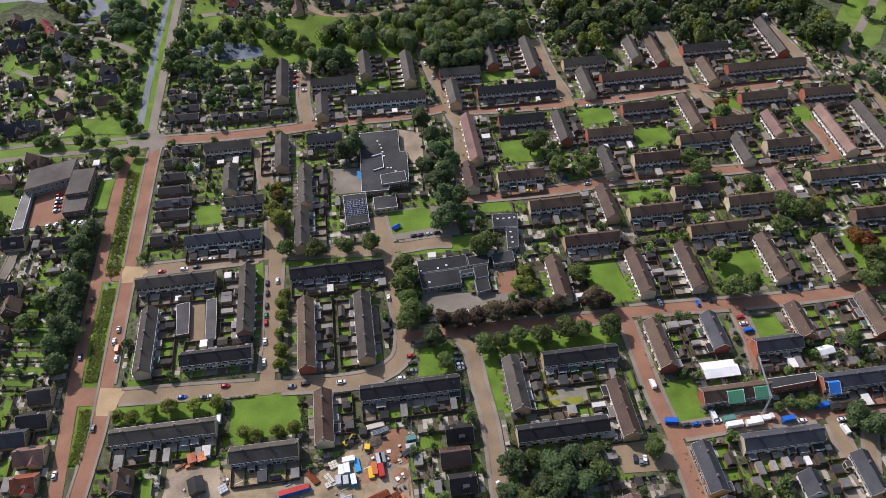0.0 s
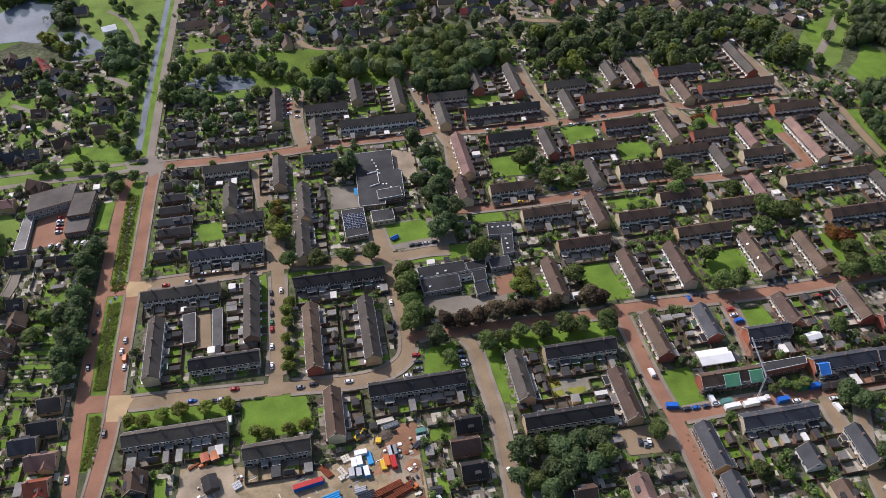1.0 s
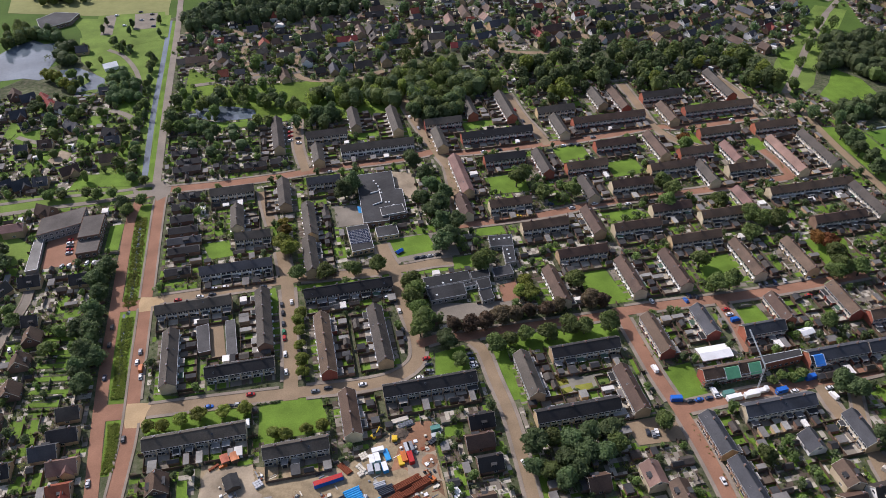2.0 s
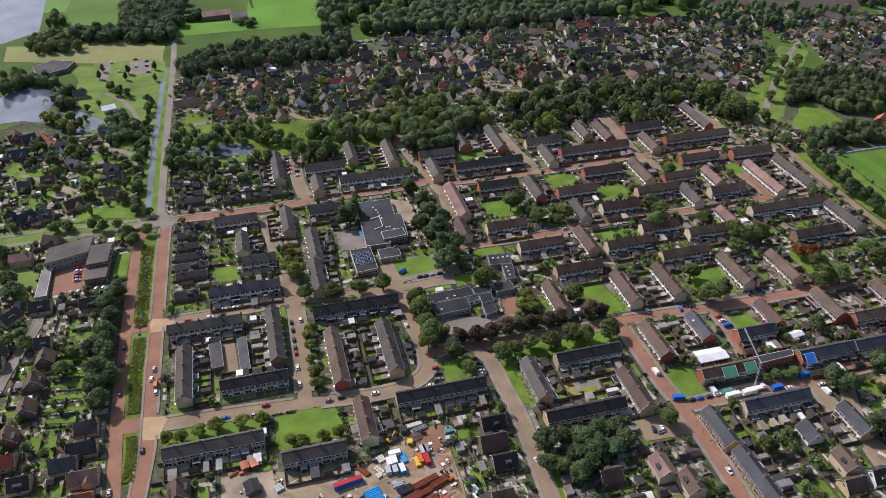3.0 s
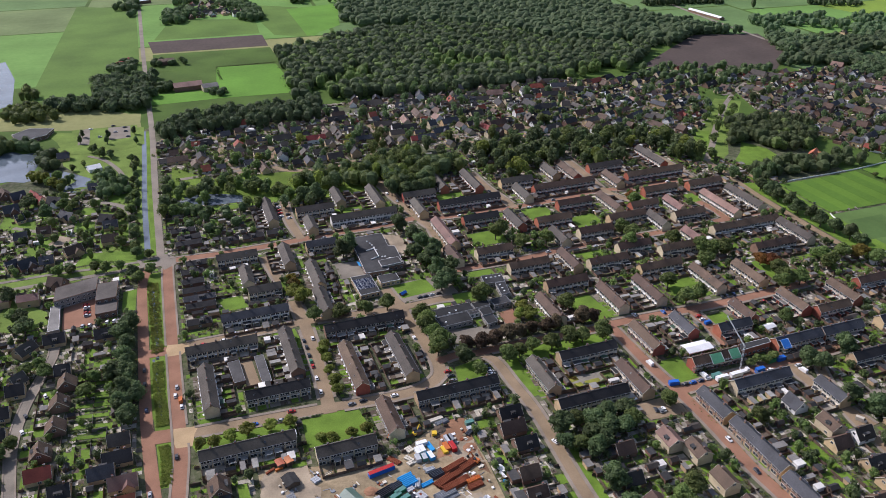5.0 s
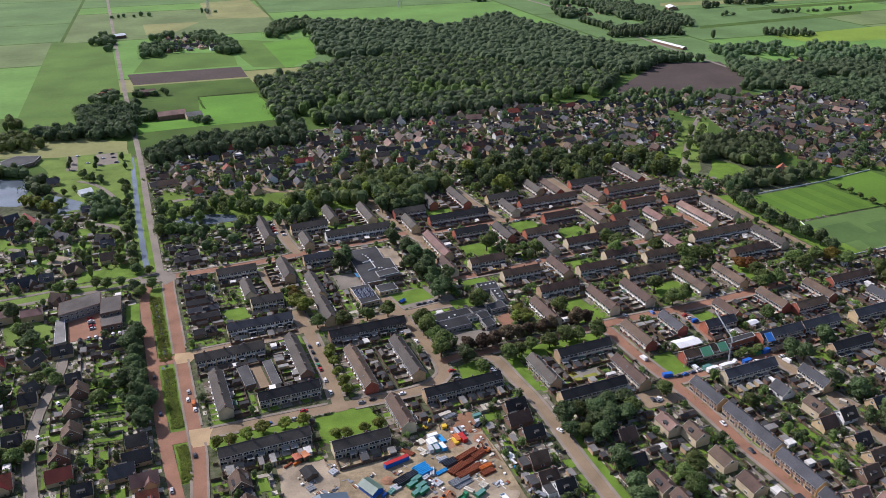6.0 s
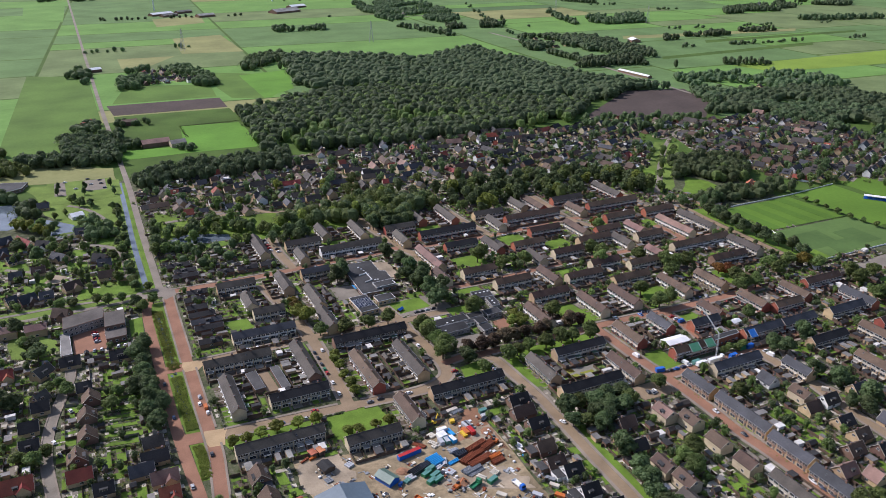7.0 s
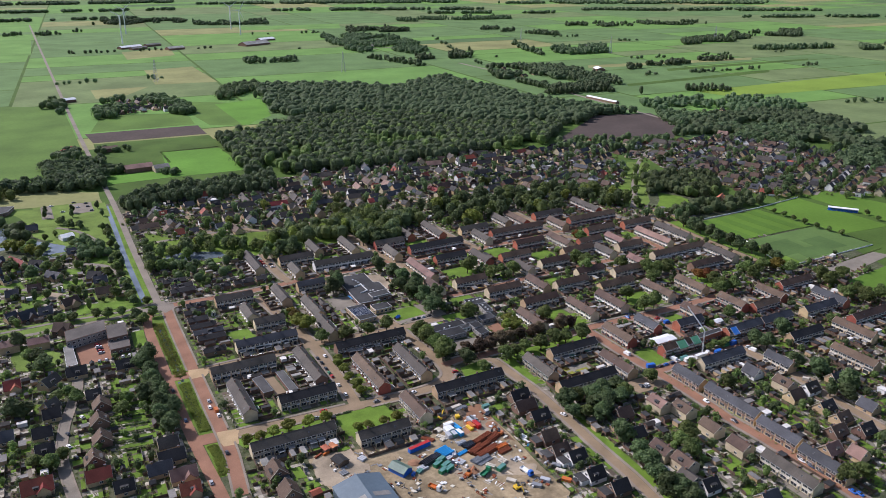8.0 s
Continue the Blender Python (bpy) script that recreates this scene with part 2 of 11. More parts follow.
def smooth(points, step=6.0):
    """A rounded line through the points."""
    pts = [Vector(p).to_2d() for p in points]
    if len(pts) < 3:
        return pts
    ext = [2 * pts[0] - pts[1], *pts, 2 * pts[-1] - pts[-2]]
    out = []
    for i in range(1, len(ext) - 2):
        n = max(2, int((ext[i + 1] - ext[i]).length / step))
        for k in range(n):
            t = k / n
            p0, p1, p2, p3 = ext[i - 1:i + 3]
            out.append(0.5 * (2 * p1 + (p2 - p0) * t + (2 * p0 - 5 * p1 + 4 * p2 - p3) * t * t + (3 * p1 - p0 - 3 * p2 + p3) * t ** 3))
    return out + [pts[-1]]


def band(name, points, width, mat, top, label="", curved=True, base=-0.3, cat=""):
    """A road, path or strip of ground as a slab along a line."""
    top += 0.0007 * len(PATCHES)
    PATCHES.append(name)
    line = smooth(points) if curved else [Vector(p).to_2d() for p in points]
    left, right = strip(line, width)
    bm = bmesh.new()
    rows = [[bm.verts.new((p.x, p.y, z)) for p, z in ((l, base), (l, top), (r, top), (r, base))] for l, r in zip(left, right)]
    for a, b in zip(rows, rows[1:]):
        for k in range(3):
            bm.faces.new((a[k], a[k + 1], b[k + 1], b[k]))
    bm.faces.new(rows[0])
    bm.faces.new(rows[-1][::-1])
    return tagged(new(name, mesh_of(name, bm, mat)), label, cat, kind="structure")


STREETS = []


def reserve(points, width):
    """Keep a strip of ground clear of gardens."""
    line = smooth(points, 4.0)
    for a, c in zip(line, line[1:]):
        m = (a + c) / 2
        take(m.x, m.y, math.degrees(math.atan2(c.y - a.y, c.x - a.x)), (c - a).length, width)


def road(name, points, width, mat, label, top=0.05, walk=1.8):
    """A carriageway, kept in a list until its pavements are laid."""
    line = smooth(points, 4.0)
    STREETS.append((line, width, walk))
    for a, c in zip(line, line[1:]):
        m = (a + c) / 2
        take(m.x, m.y, math.degrees(math.atan2(c.y - a.y, c.x - a.x)), (c - a).length, width + 2 * walk)
    band(name, points, width, mat, 0.09 + (top - 0.05), label, cat="road")


def lay_pavements():
    """Raised pavements along the streets, broken where another street joins."""
    def clear(p, own):
        for k, (line, width, _) in enumerate(STREETS):
            if k != own:
                for a, b in zip(line, line[1:]):
                    t = max(0.0, min(1.0, (p - a).dot(b - a) / max(1e-6, (b - a).length_squared)))
                    if (a + (b - a) * t - p).length < width / 2 + 0.9:
                        return False
        return True
    for k, (line, width, walk) in enumerate(STREETS):
        if not walk:
            continue
        for side in (0, 1):
            edge = strip(line, width + walk)[side]
            run = []
            for p in edge + [None]:
                if p is not None and clear(p, k):
                    run.append(p)
                    continue
                if len(run) > 2:
                    band("pavement", run, walk, WALKWAY, 0.24, "grey concrete slab pavement with a raised kerb along the street", False, cat="pavement")
                run = []


PATCHES = []


def patch(name, corners, mat, top, label, cat="", base=-0.3, keep=True):
    """A flat piece of ground with any outline."""
    bm = bmesh.new()
    pts = [Vector(c) for c in corners]
    area = sum(a.x * b.y - b.x * a.y for a, b in zip(pts, pts[1:] + pts[:1]))
    if area < 0:
        pts.reverse()
    top += 0.0007 * len(PATCHES)
    PATCHES.append(name)
    prism(bm, [(p.x, p.y) for p in pts], base, top)
    if keep:
        flat = [(p.x, p.y) for p in pts]
        for i in range(TAKEN.shape[0]):
            for k in range(TAKEN.shape[1]) if min(p.x for p in pts) - 2 < WEST + i * CELL < max(p.x for p in pts) + 2 else ():
                if not TAKEN[i, k] and inside(WEST + (i + 0.5) * CELL, SOUTH + (k + 0.5) * CELL, flat):
                    TAKEN[i, k] = True
    bm.normal_update()
    bmesh.ops.triangulate(bm, faces=[f for f in bm.faces if len(f.verts) > 4])
    return tagged(new(name, mesh_of(name, bm, mat)), label, cat, kind="structure")


# ---- leaves, crowns and trees ----
def leaf_cloud(rng, blobs, count, size, flat=0.85):
    """Small bent leaf clumps over the skins of some round masses, as corner and face lists."""
    centre, radii = np.array([b[:3] for b in blobs]), np.array([b[3] for b in blobs])
    count, size = int(count * 1.9), size * 0.76
    pick = rng.choice(len(blobs), count, p=radii ** 2 / (radii ** 2).sum())
    d = rng.normal(size=(count, 3))
    d /= np.linalg.norm(d, axis=1, keepdims=True)
    d[:, 2] = np.where(d[:, 2] < -0.45, -d[:, 2], d[:, 2])
    p = centre[pick] + d * (radii[pick] * rng.uniform(0.80, 1.08, count))[:, None] * np.array([1, 1, flat])
    n = d + rng.normal(size=(count, 3)) * 0.45
    n /= np.linalg.norm(n, axis=1, keepdims=True)
    u = np.cross(n, rng.normal(size=(count, 3)))
    u /= np.linalg.norm(u, axis=1, keepdims=True)
    w = np.cross(n, u)
    s = (size * rng.uniform(0.6, 1.35, count))[:, None]
    dip = n * s * 0.25
    corners = np.stack([p - u * s - dip, p - w * s * 0.9 + u * s * 0.4, p + w * s + u * s * 0.5 - dip], 1).reshape(-1, 3)
    faces = np.arange(count * 3).reshape(-1, 3)
    return corners, faces


def core(rng, blobs, flat=0.85, shrink=0.80, seg=6):
    """Dark inner masses that close a crown."""
    verts, faces = [], []
    for x, y, z, r in blobs:
        base = len(verts)
        for i in range(1, 4):
            for k in range(seg):
                a, b = math.pi * i / 4, 2 * math.pi * k / seg
                q = r * shrink * rng.uniform(0.85, 1.1)
                verts.append((x + q * math.sin(a) * math.cos(b), y + q * math.sin(a) * math.sin(b), z + q * math.cos(a) * flat))
        top, low = len(verts), len(verts) + 1
        verts += [(x, y, z + r * shrink * flat), (x, y, z - r * shrink * flat)]
        for k in range(seg):
            m = (k + 1) % seg
            faces.append((top, base + k, base + m))
            faces.append((low, base + 2 * seg + m, base + 2 * seg + k))
            for i in range(2):
                faces.append((base + i * seg + k, base + (i + 1) * seg + k, base + (i + 1) * seg + m, base + i * seg + m))
    return verts, faces


def crown_mesh(name, rng, blobs, count, size, mat, flat=0.85):
    c, f = leaf_cloud(rng, blobs, count, size, flat)
    cv, cf = core(rng, blobs, flat)
    me = bpy.data.meshes.new(name)
    me.from_pydata([*map(tuple, c), *cv], [], [*map(tuple, f), *[tuple(i + len(c) for i in q) for q in cf]])
    me.materials.append(mat)
    me.update()
    return me


def tree_blobs(rng, h, r, shape):
    """Round masses of a crown of height h and radius r above the bare stem."""
    if shape == "tall":
        return [(rng.normal() * r * 0.2, rng.normal() * r * 0.2, h * q, r * s) for q, s in ((0.3, 0.75), (0.45, 0.9), (0.6, 0.85), (0.75, 0.65), (0.9, 0.4))]
    out = [(0, 0, h * 0.58, r * 0.78), (0.2 * r, -0.15 * r, h * 0.38, r * 0.6)]
    n = 7
    for k in range(n):
        a = 2 * math.pi * (k + rng.uniform(-0.3, 0.3)) / n
        q = rng.uniform(0.42, 0.66) * r
        out.append((q * math.cos(a), q * math.sin(a), h * rng.uniform(0.34, 0.72), r * rng.uniform(0.36, 0.54)))
    out.append((rng.normal() * r * 0.15, rng.normal() * r * 0.15, h * 0.82, r * 0.45))
    return out


def trunk_mesh(rng, h, r):
    """A tapered stem with limbs that fork into the crown."""
    bm = bmesh.new()

    def limb(a, b, ra, rb, seg=6):
        a, b = Vector(a), Vector(b)
        turn = (b - a).to_track_quat('Z', 'Y').to_matrix()
        ring = [[bm.verts.new(p + turn @ Vector((q * math.cos(t), q * math.sin(t), 0))) for t in (2 * math.pi * k / seg for k in range(seg))] for p, q in ((a, ra), (b, rb))]
        for k in range(seg):
            bm.faces.new((ring[0][k], ring[0][(k + 1) % seg], ring[1][(k + 1) % seg], ring[1][k]))

    t = 0.022 * h + 0.08
    limb((0, 0, -0.1), (0, 0, h * 0.3), t * 1.2, t * 0.85)
    limb((0, 0, h * 0.3), (0.05 * r, 0, h * 0.7), t * 0.85, t * 0.35)
    for k in range(5):
        a = 2 * math.pi * (k + rng.uniform(-0.3, 0.3)) / 5
        limb((0, 0, h * rng.uniform(0.26, 0.38)), (r * 0.55 * math.cos(a), r * 0.55 * math.sin(a), h * rng.uniform(0.5, 0.65)), t * 0.5, t * 0.2)
    return mesh_of("trunk", bm, BARK)


TREES = {}


def tree_kind(shape, leaf, variant):
    """Trunk and crown of a ten-metre tree, shared by all of its kind."""
    key = (shape, leaf, variant)
    if key not in TREES:
        rng = np.random.default_rng(abs(hash_of(key)) % 100000)
        h, r, n, s = {"round": (10, 4.2, 620, 0.62), "tall": (10, 2.4, 420, 0.5), "small": (10, 4.6, 260, 0.95)}[shape]
        TREES[key] = (trunk_mesh(rng, h, r), crown_mesh("crown", rng, tree_blobs(rng, h, r, shape), n, s, LEAF[leaf]))
    return TREES[key]


def hash_of(key):
    return sum((i + 1) * ord(c) for i, c in enumerate(str(key)))


TREE_WORDS = {"oak": "green broadleaf tree", "lime": "light green lime tree", "dark": "dense dark green tree",
              "hazed": "bluish tree of the far woods", "beech": "dark bronze copper beech", "gold": "tree with yellowing leaves", "rust": "tree with rust-brown leaves"}


def tree(x, y, h=10.0, leaf="oak", shape="round", where="by the street", group=""):
    """One tree: its trunk and its crown."""
    k = int(abs(x * 7.3 + y * 3.1)) % 3
    stem, crown = tree_kind(shape, leaf, k)
    ob = thing("tree", x, y, (x * 37 + y * 61) % 360, TREE_WORDS[leaf] + " " + where, "tree", group)
    w = min(h / 10, 1.05 + h / 80) * (1.12 + 0.2 * ((x * 13.7 + y * 5.3) % 1))
    ob.scale = (w, w, h / 10)
    part("trunk", stem, ob)
    part("crown", crown, ob)
    return ob


def inside(x, y, poly):
    hit = False
    for (ax, ay), (bx, by) in zip(poly, poly[1:] + poly[:1]):
        if (ay > y) != (by > y) and x < (bx - ax) * (y - ay) / (by - ay) + ax:
            hit = not hit
    return hit


PLOUGHED = [(446.0, 792.0), (611.0, 920.0), (706.0, 894.0), (668.0, 790.0), (598.0, 722.0)]
PARK_LAWN = [(391.0, 523.0), (402.0, 500.0), (399.0, 471.0), (360.0, 465.0), (355.0, 484.0), (373.0, 500.0)]
EAST_QUARTER = [(500.0, 690.0), (585.0, 716.0), (648.0, 684.0), (697.0, 640.0), (699.0, 560.0), (660.0, 480.0), (560.0, 430.0), (480.0, 470.0), (470.0, 600.0)]
PARK_BELT = [(122.0, 528.0), (126.0, 560.0), (150.0, 582.0), (198.0, 592.0), (242.0, 590.0), (300.0, 572.0), (332.0, 562.0), (334.0, 480.0), (304.0, 494.0), (250.0, 520.0), (215.0, 512.0), (170.0, 514.0), (135.0, 505.0)]
OPEN_GROUND = [PLOUGHED, PARK_LAWN, EAST_QUARTER, PARK_BELT]


def woods(name, poly, gap, h, leaf, label, leaves_each=46, kind="stuff", size=1.5, seed=1, limit=3000, broad=0, ragged=0.0, even=0.175):
    """A wood that nobody could count: crowns of leaf clumps side by side, in one mesh."""
    rng = np.random.default_rng(seed)
    xs, ys = [p[0] for p in poly], [p[1] for p in poly]
    verts, faces, made = [], [], 0
    y = min(ys)
    while y < max(ys):
        x = min(xs)
        while x < max(xs):
            px, py = x + rng.uniform(-0.4, 0.4) * gap, y + rng.uniform(-0.4, 0.4) * gap
            if inside(px, py, poly) and made < limit and not any(inside(px, py, q) for q in OPEN_GROUND) and (not ragged or noise.noise(Vector((px / 90, py / 90, seed))) > ragged - 0.5):
                made += 1
                t = h * rng.uniform(0.975 - even, 0.975 + even)
                r = (broad or gap) * rng.uniform(0.40, 0.76)
                blobs = [(px, py, t - r, r), (px + rng.normal() * r * 0.5, py + rng.normal() * r * 0.5, t - r * 1.3, r * 0.75)]
                c, f = leaf_cloud(rng, blobs, leaves_each, size * (1.0 if broad else r / 3.5), 1.0)
                cv, cf = core(rng, [(px, py, t * 0.5, r * 0.9)], t * 0.5 / (r * 0.9), 1.0, 5)
                n = len(verts)
                verts += [*map(tuple, c), *cv]
                faces += [tuple(i + n for i in q) for q in f] + [tuple(i + n + len(c) for i in q) for q in cf]
            x += gap
        y += gap * 0.9
    me = bpy.data.meshes.new(name)
    me.from_pydata(verts, [], faces)
    me.materials.append(LEAF[leaf])
    me.update()
    return tagged(new(name, me), label, "trees", kind=kind)


def shrubbery(name, spots, leaf, label, seed=3, each=8):
    """Bushes and border plants as one mesh of leaf clumps. spots: x, y, radius."""
    rng = np.random.default_rng(seed)
    verts, faces = [], []
    for x, y, r in spots:
        c, f = leaf_cloud(rng, [(x, y, r * 0.55, r), (x + r * 0.5, y - r * 0.3, r * 0.4, r * 0.7)], each, max(0.3, r * 0.42), 0.9)
        n = len(verts)
        verts += map(tuple, c)
        faces += [tuple(i + n for i in q) for q in f]
    me = bpy.data.meshes.new(name)
    me.from_pydata(verts, [], faces)
    me.materials.append(LEAF[leaf])
    me.update()
    return tagged(new(name, me), label, "shrubs", kind="stuff")

# ---- houses ----
EAVES, ROOF_ANGLE = 5.3, radians(37)


def gable_outline(d, eaves, rise):
    return [(-d / 2, 0), (d / 2, 0), (d / 2, eaves), (0, eaves + rise), (-d / 2, eaves)]


def roof_outline(d, eaves, rise, over, thick):
    """Both slopes of a saddle roof, end on."""
    k = rise / (d / 2)
    e = d / 2 + over
    return [(-e, eaves - over * k), (0, eaves + rise), (e, eaves - over * k), (e, eaves - over * k + thick), (0, eaves + rise + thick), (-e, eaves - over * k + thick)]


def window_draw(w, h, panes=2):
    """A window in one piece: a frame with recessed panes, its back on y = 0 and facing -y."""
    def draw(bm):
        t = 0.09
        xs = [-w / 2]
        for k in range(panes):
            a = -w / 2 + (w - t) * k / panes
            xs += [a + t, a + (w - t) / panes]
        xs.append(w / 2)
        zs = [0, t, h - t, h]
        grid = [[bm.verts.new((px, -0.06, pz)) for pz in zs] for px in xs]
        openings = []
        for i in range(len(xs) - 1):
            for k in range(3):
                f = bm.faces.new((grid[i][k], grid[i + 1][k], grid[i + 1][k + 1], grid[i][k + 1]))
                if k == 1 and i % 2:
                    openings.append(f)
        bmesh.ops.inset_individual(bm, faces=openings, thickness=0.015, depth=-0.03)
        for f in openings:
            f.material_index = 1
        rim = bmesh.ops.extrude_edge_only(bm, edges=[e for e in bm.edges if e.is_boundary])
        for v in rim["geom"]:
            if isinstance(v, bmesh.types.BMVert):
                v.co.y = 0.0
    return draw


def facade_draw(unit, skin):
    """The front of one terraced house: wide upper panel with windows, lower window and door."""
    def draw(bm):
        w = unit - 0.35
        box(bm, -w / 2, w / 2, -0.05, 0.0, 2.55, 5.15, 0)
        for x0, x1, z0, z1 in ((-w / 2 + 0.15, -0.15, 3.45, 4.95), (0.25, w / 2 - 0.15, 3.45, 4.95), (-w / 2 + 0.15, 0.55, 0.55, 2.35)):
            box(bm, x0, x1, -0.09, 0.0, z0, z1, 1)
            m = (x0 + x1) / 2
            for a, b in ((x0 + 0.1, m - 0.05), (m + 0.05, x1 - 0.1)):
                box(bm, a, b, -0.105, 0.0, z0 + 0.1, z1 - 0.1, 2)
        box(bm, 1.0, 2.0, -0.08, 0.0, 0.05, 2.2, 3)
        box(bm, 0.8, 2.3, -0.9, 0.0, 2.38, 2.5, 1)
    return draw


def board_draw(unit):
    """The cladding of one house front: the upper panel and the canopy over the door."""
    def draw(bm):
        w = unit - 0.35
        box(bm, -w / 2, w / 2, -0.05, 0.0, 2.5, 5.15, 0)
        box(bm, 0.8, 2.3, -0.9, -0.05, 2.38, 2.5, 0)
    return draw


def blind_draw(L, n):
    """The windows along a rear wall."""
    def draw(bm):
        for k in range(n):
            c = -L / 2 + (k + 0.5) * L / n
            for x0, x1, z0, z1 in ((-2.2, -0.3, 3.4, 4.8), (0.4, 2.2, 3.4, 4.8), (-2.2, 0.6, 0.6, 2.3)):
                box(bm, c + x0, c + x1, -0.05, 0.0, z0, z1, 0)
                box(bm, c + x0 + 0.1, c + x1 - 0.1, -0.07, 0.0, z0 + 0.1, z1 - 0.1, 1)
    return draw


def chimney_draw(bm):
    box(bm, -0.45, 0.45, -0.35, 0.35, -1.0, 0.9, 0)
    box(bm, -0.52, 0.52, -0.42, 0.42, 0.9, 1.02, 1)
    for x in (-0.2, 0.2):
        box(bm, x - 0.11, x + 0.11, -0.11, 0.11, 1.02, 1.3, 2)


def skylight_draw(bm):
    box(bm, -0.36, 0.36, -0.5, 0.5, 0.0, 0.12, 0)
    box(bm, -0.3, 0.3, -0.43, 0.43, 0.05, 0.135, 1)


def dormer_draw(w, front=1.35):
    """A box dormer, facing -y: cheeks, windows and a flat roof; y = 0 at its face."""
    def draw(bm):
        box(bm, -w / 2, w / 2, 0, 2.3, 0, front, 0)
        box(bm, -w / 2 - 0.15, w / 2 + 0.15, -0.2, 2.4, front, front + 0.16, 1)
        n = max(2, round(w / 1.1))
        for k in range(n):
            a = -w / 2 + 0.12 + (w - 0.24) * k / n
            box(bm, a + 0.05, a + (w - 0.24) / n - 0.05, -0.03, 0.0, 0.25, front - 0.12, 2)
    return draw


def extension_draw(w, d):
    """A low flat-roofed room built on at the back, facing -y; y = 0 at the house wall."""
    def draw(bm):
        box(bm, -w / 2, w / 2, -d, 0.0, 0, 2.56, 0)
        box(bm, -w / 2 - 0.14, w / 2 + 0.14, -d - 0.14, 0.0, 2.56, 2.76, 2)
        box(bm, -w / 2 - 0.04, w / 2 + 0.04, -d - 0.04, 0.0, 2.7, 2.8, 1)
        box(bm, -w * 0.36, w * 0.36, -d - 0.05, -d + 0.1, 0.1, 2.3, 3)
    return draw


def slope_pose(x, side, up, d, eaves, pitch, lift=0.0):
    """A pose on a slope: side -1 is the front. up: 0 at the eaves, 1 at the ridge."""
    y = side * d / 2 * (1 - up)
    z = eaves + math.tan(pitch) * d / 2 * up + lift
    return pose(x, y, z, 0, 0, 0 if side < 0 else 180) @ pose(0, 0, 0, math.degrees(pitch), 0, 0)


def terrace(x, y, ang, length, back=-1, wall="buff", roof="brown", depth=7.7, eaves=EAVES, unit=5.8, skin="cream", tidy=0, dormers=0.0, solar=0.0, ends=""):
    """A row of terraced houses: walls, saddle roof, a chimney to each pair, a facade to each house, dormers and roof lights."""
    rng = random.Random(int(x * 11 + y * 17))
    n = max(2, round(length / unit))
    u = length / n
    pitch = ROOF_ANGLE
    rise = depth / 2 * math.tan(pitch)
    words = {"brown": "brown", "grey": "grey", "slate": "slate-grey", "black": "black", "pink": "faded red", "red": "red", "orange": "orange"}[roof]
    label = "terraced houses of %s brick under a %s tiled saddle roof" % (wall, words)
    ob = thing("terrace", x, y, ang, label, "terraced houses", "terraces of the estate")
    L = round(length * 2) / 2

    def walls(bm):
        across(bm, gable_outline(depth, eaves, rise), -L / 2, L / 2)
    part("wall", shared(("wall", L, depth, eaves, ends or wall), "wall", walls, BRICK[ends or wall]), ob)

    def slopes(bm):
        across(bm, roof_outline(depth, eaves + 0.02, rise, 0.35, 0.2), -L / 2 - 0.25, L / 2 + 0.25)
    part("roof", shared(("roof", L, depth, eaves, roof), "roof", slopes, TILE[roof]), ob)

    def cap(bm):
        across(bm, [(-0.22, eaves + rise + 0.06), (0.22, eaves + rise + 0.06), (0.1, eaves + rise + 0.32), (-0.1, eaves + rise + 0.32)], -L / 2 - 0.25, L / 2 + 0.25)
    if y < 330:
        part("ridge", shared(("cap", L, depth, eaves, roof), "ridge", cap, TILE[roof]), ob)

    def gutters(bm):
        e = depth / 2 + 0.35
        zz = eaves - 0.35 * math.tan(pitch)
        box(bm, -L / 2 - 0.2, L / 2 + 0.2, -e - 0.14, -e + 0.02, zz - 0.02, zz + 0.13)
    for side in (0, 180) if y < 300 else ():
        part("gutter", shared(("gutter", L, depth, eaves), "gutter", gutters, GUTTER), ob, at=pose(0, 0, 0, 0, 0, side))

    def verge(bm):
        k = math.tan(pitch)
        e = depth / 2 + 0.35
        for s in (-1, 1):
            across(bm, [(s * e, eaves - 0.35 * k - 0.05), (0, eaves + rise - 0.05), (0, eaves + rise + 0.26), (s * e, eaves - 0.35 * k + 0.26)], -0.035, 0.035)
    for s in (-1, 1) if y < 290 else ():
        part("verge_board", shared(("verge", depth, eaves), "verge_board", verge, CREAM), ob, at=pose(s * (L / 2 + 0.29), 0, 0))
    if skin == "cream" and y < 330 and x < 60:
        skin = "grey"
    cladding = {"grey": DULL, "cream": CREAM, "white": SIDING, "timber": TIMBER, "brick": BRICK[wall]}[skin]
    upright = abs(ang) > 45
    hidden = (() if x < 70 else (180,)) if upright else (180,)      # sides that face away from all the streets in view
    close = y < 268
    for turn in hidden:
        part("facade_windows", shared(("blind", L, n, skin), "facade_windows", blind_draw(L, n), WHITE, GLASS), ob, at=pose(0, 0, 0, 0, 0, turn) @ pose(0, -depth / 2, 0))["kind"] = "stuff"
    face = shared(("facade", round(u, 1), skin), "facade_panel", facade_draw(round(u, 1), skin), {"grey": DULL, "cream": CREAM, "white": SIDING, "timber": TIMBER, "brick": BRICK[wall]}[skin], WHITE, GLASS, DOOR)
    chimney = shared(("chimney", wall), "chimney", chimney_draw, BRICK["brown"], LEAD, BRICK["red"])
    light = shared("skylight", "roof_window", skylight_draw, LEAD, GLASS)
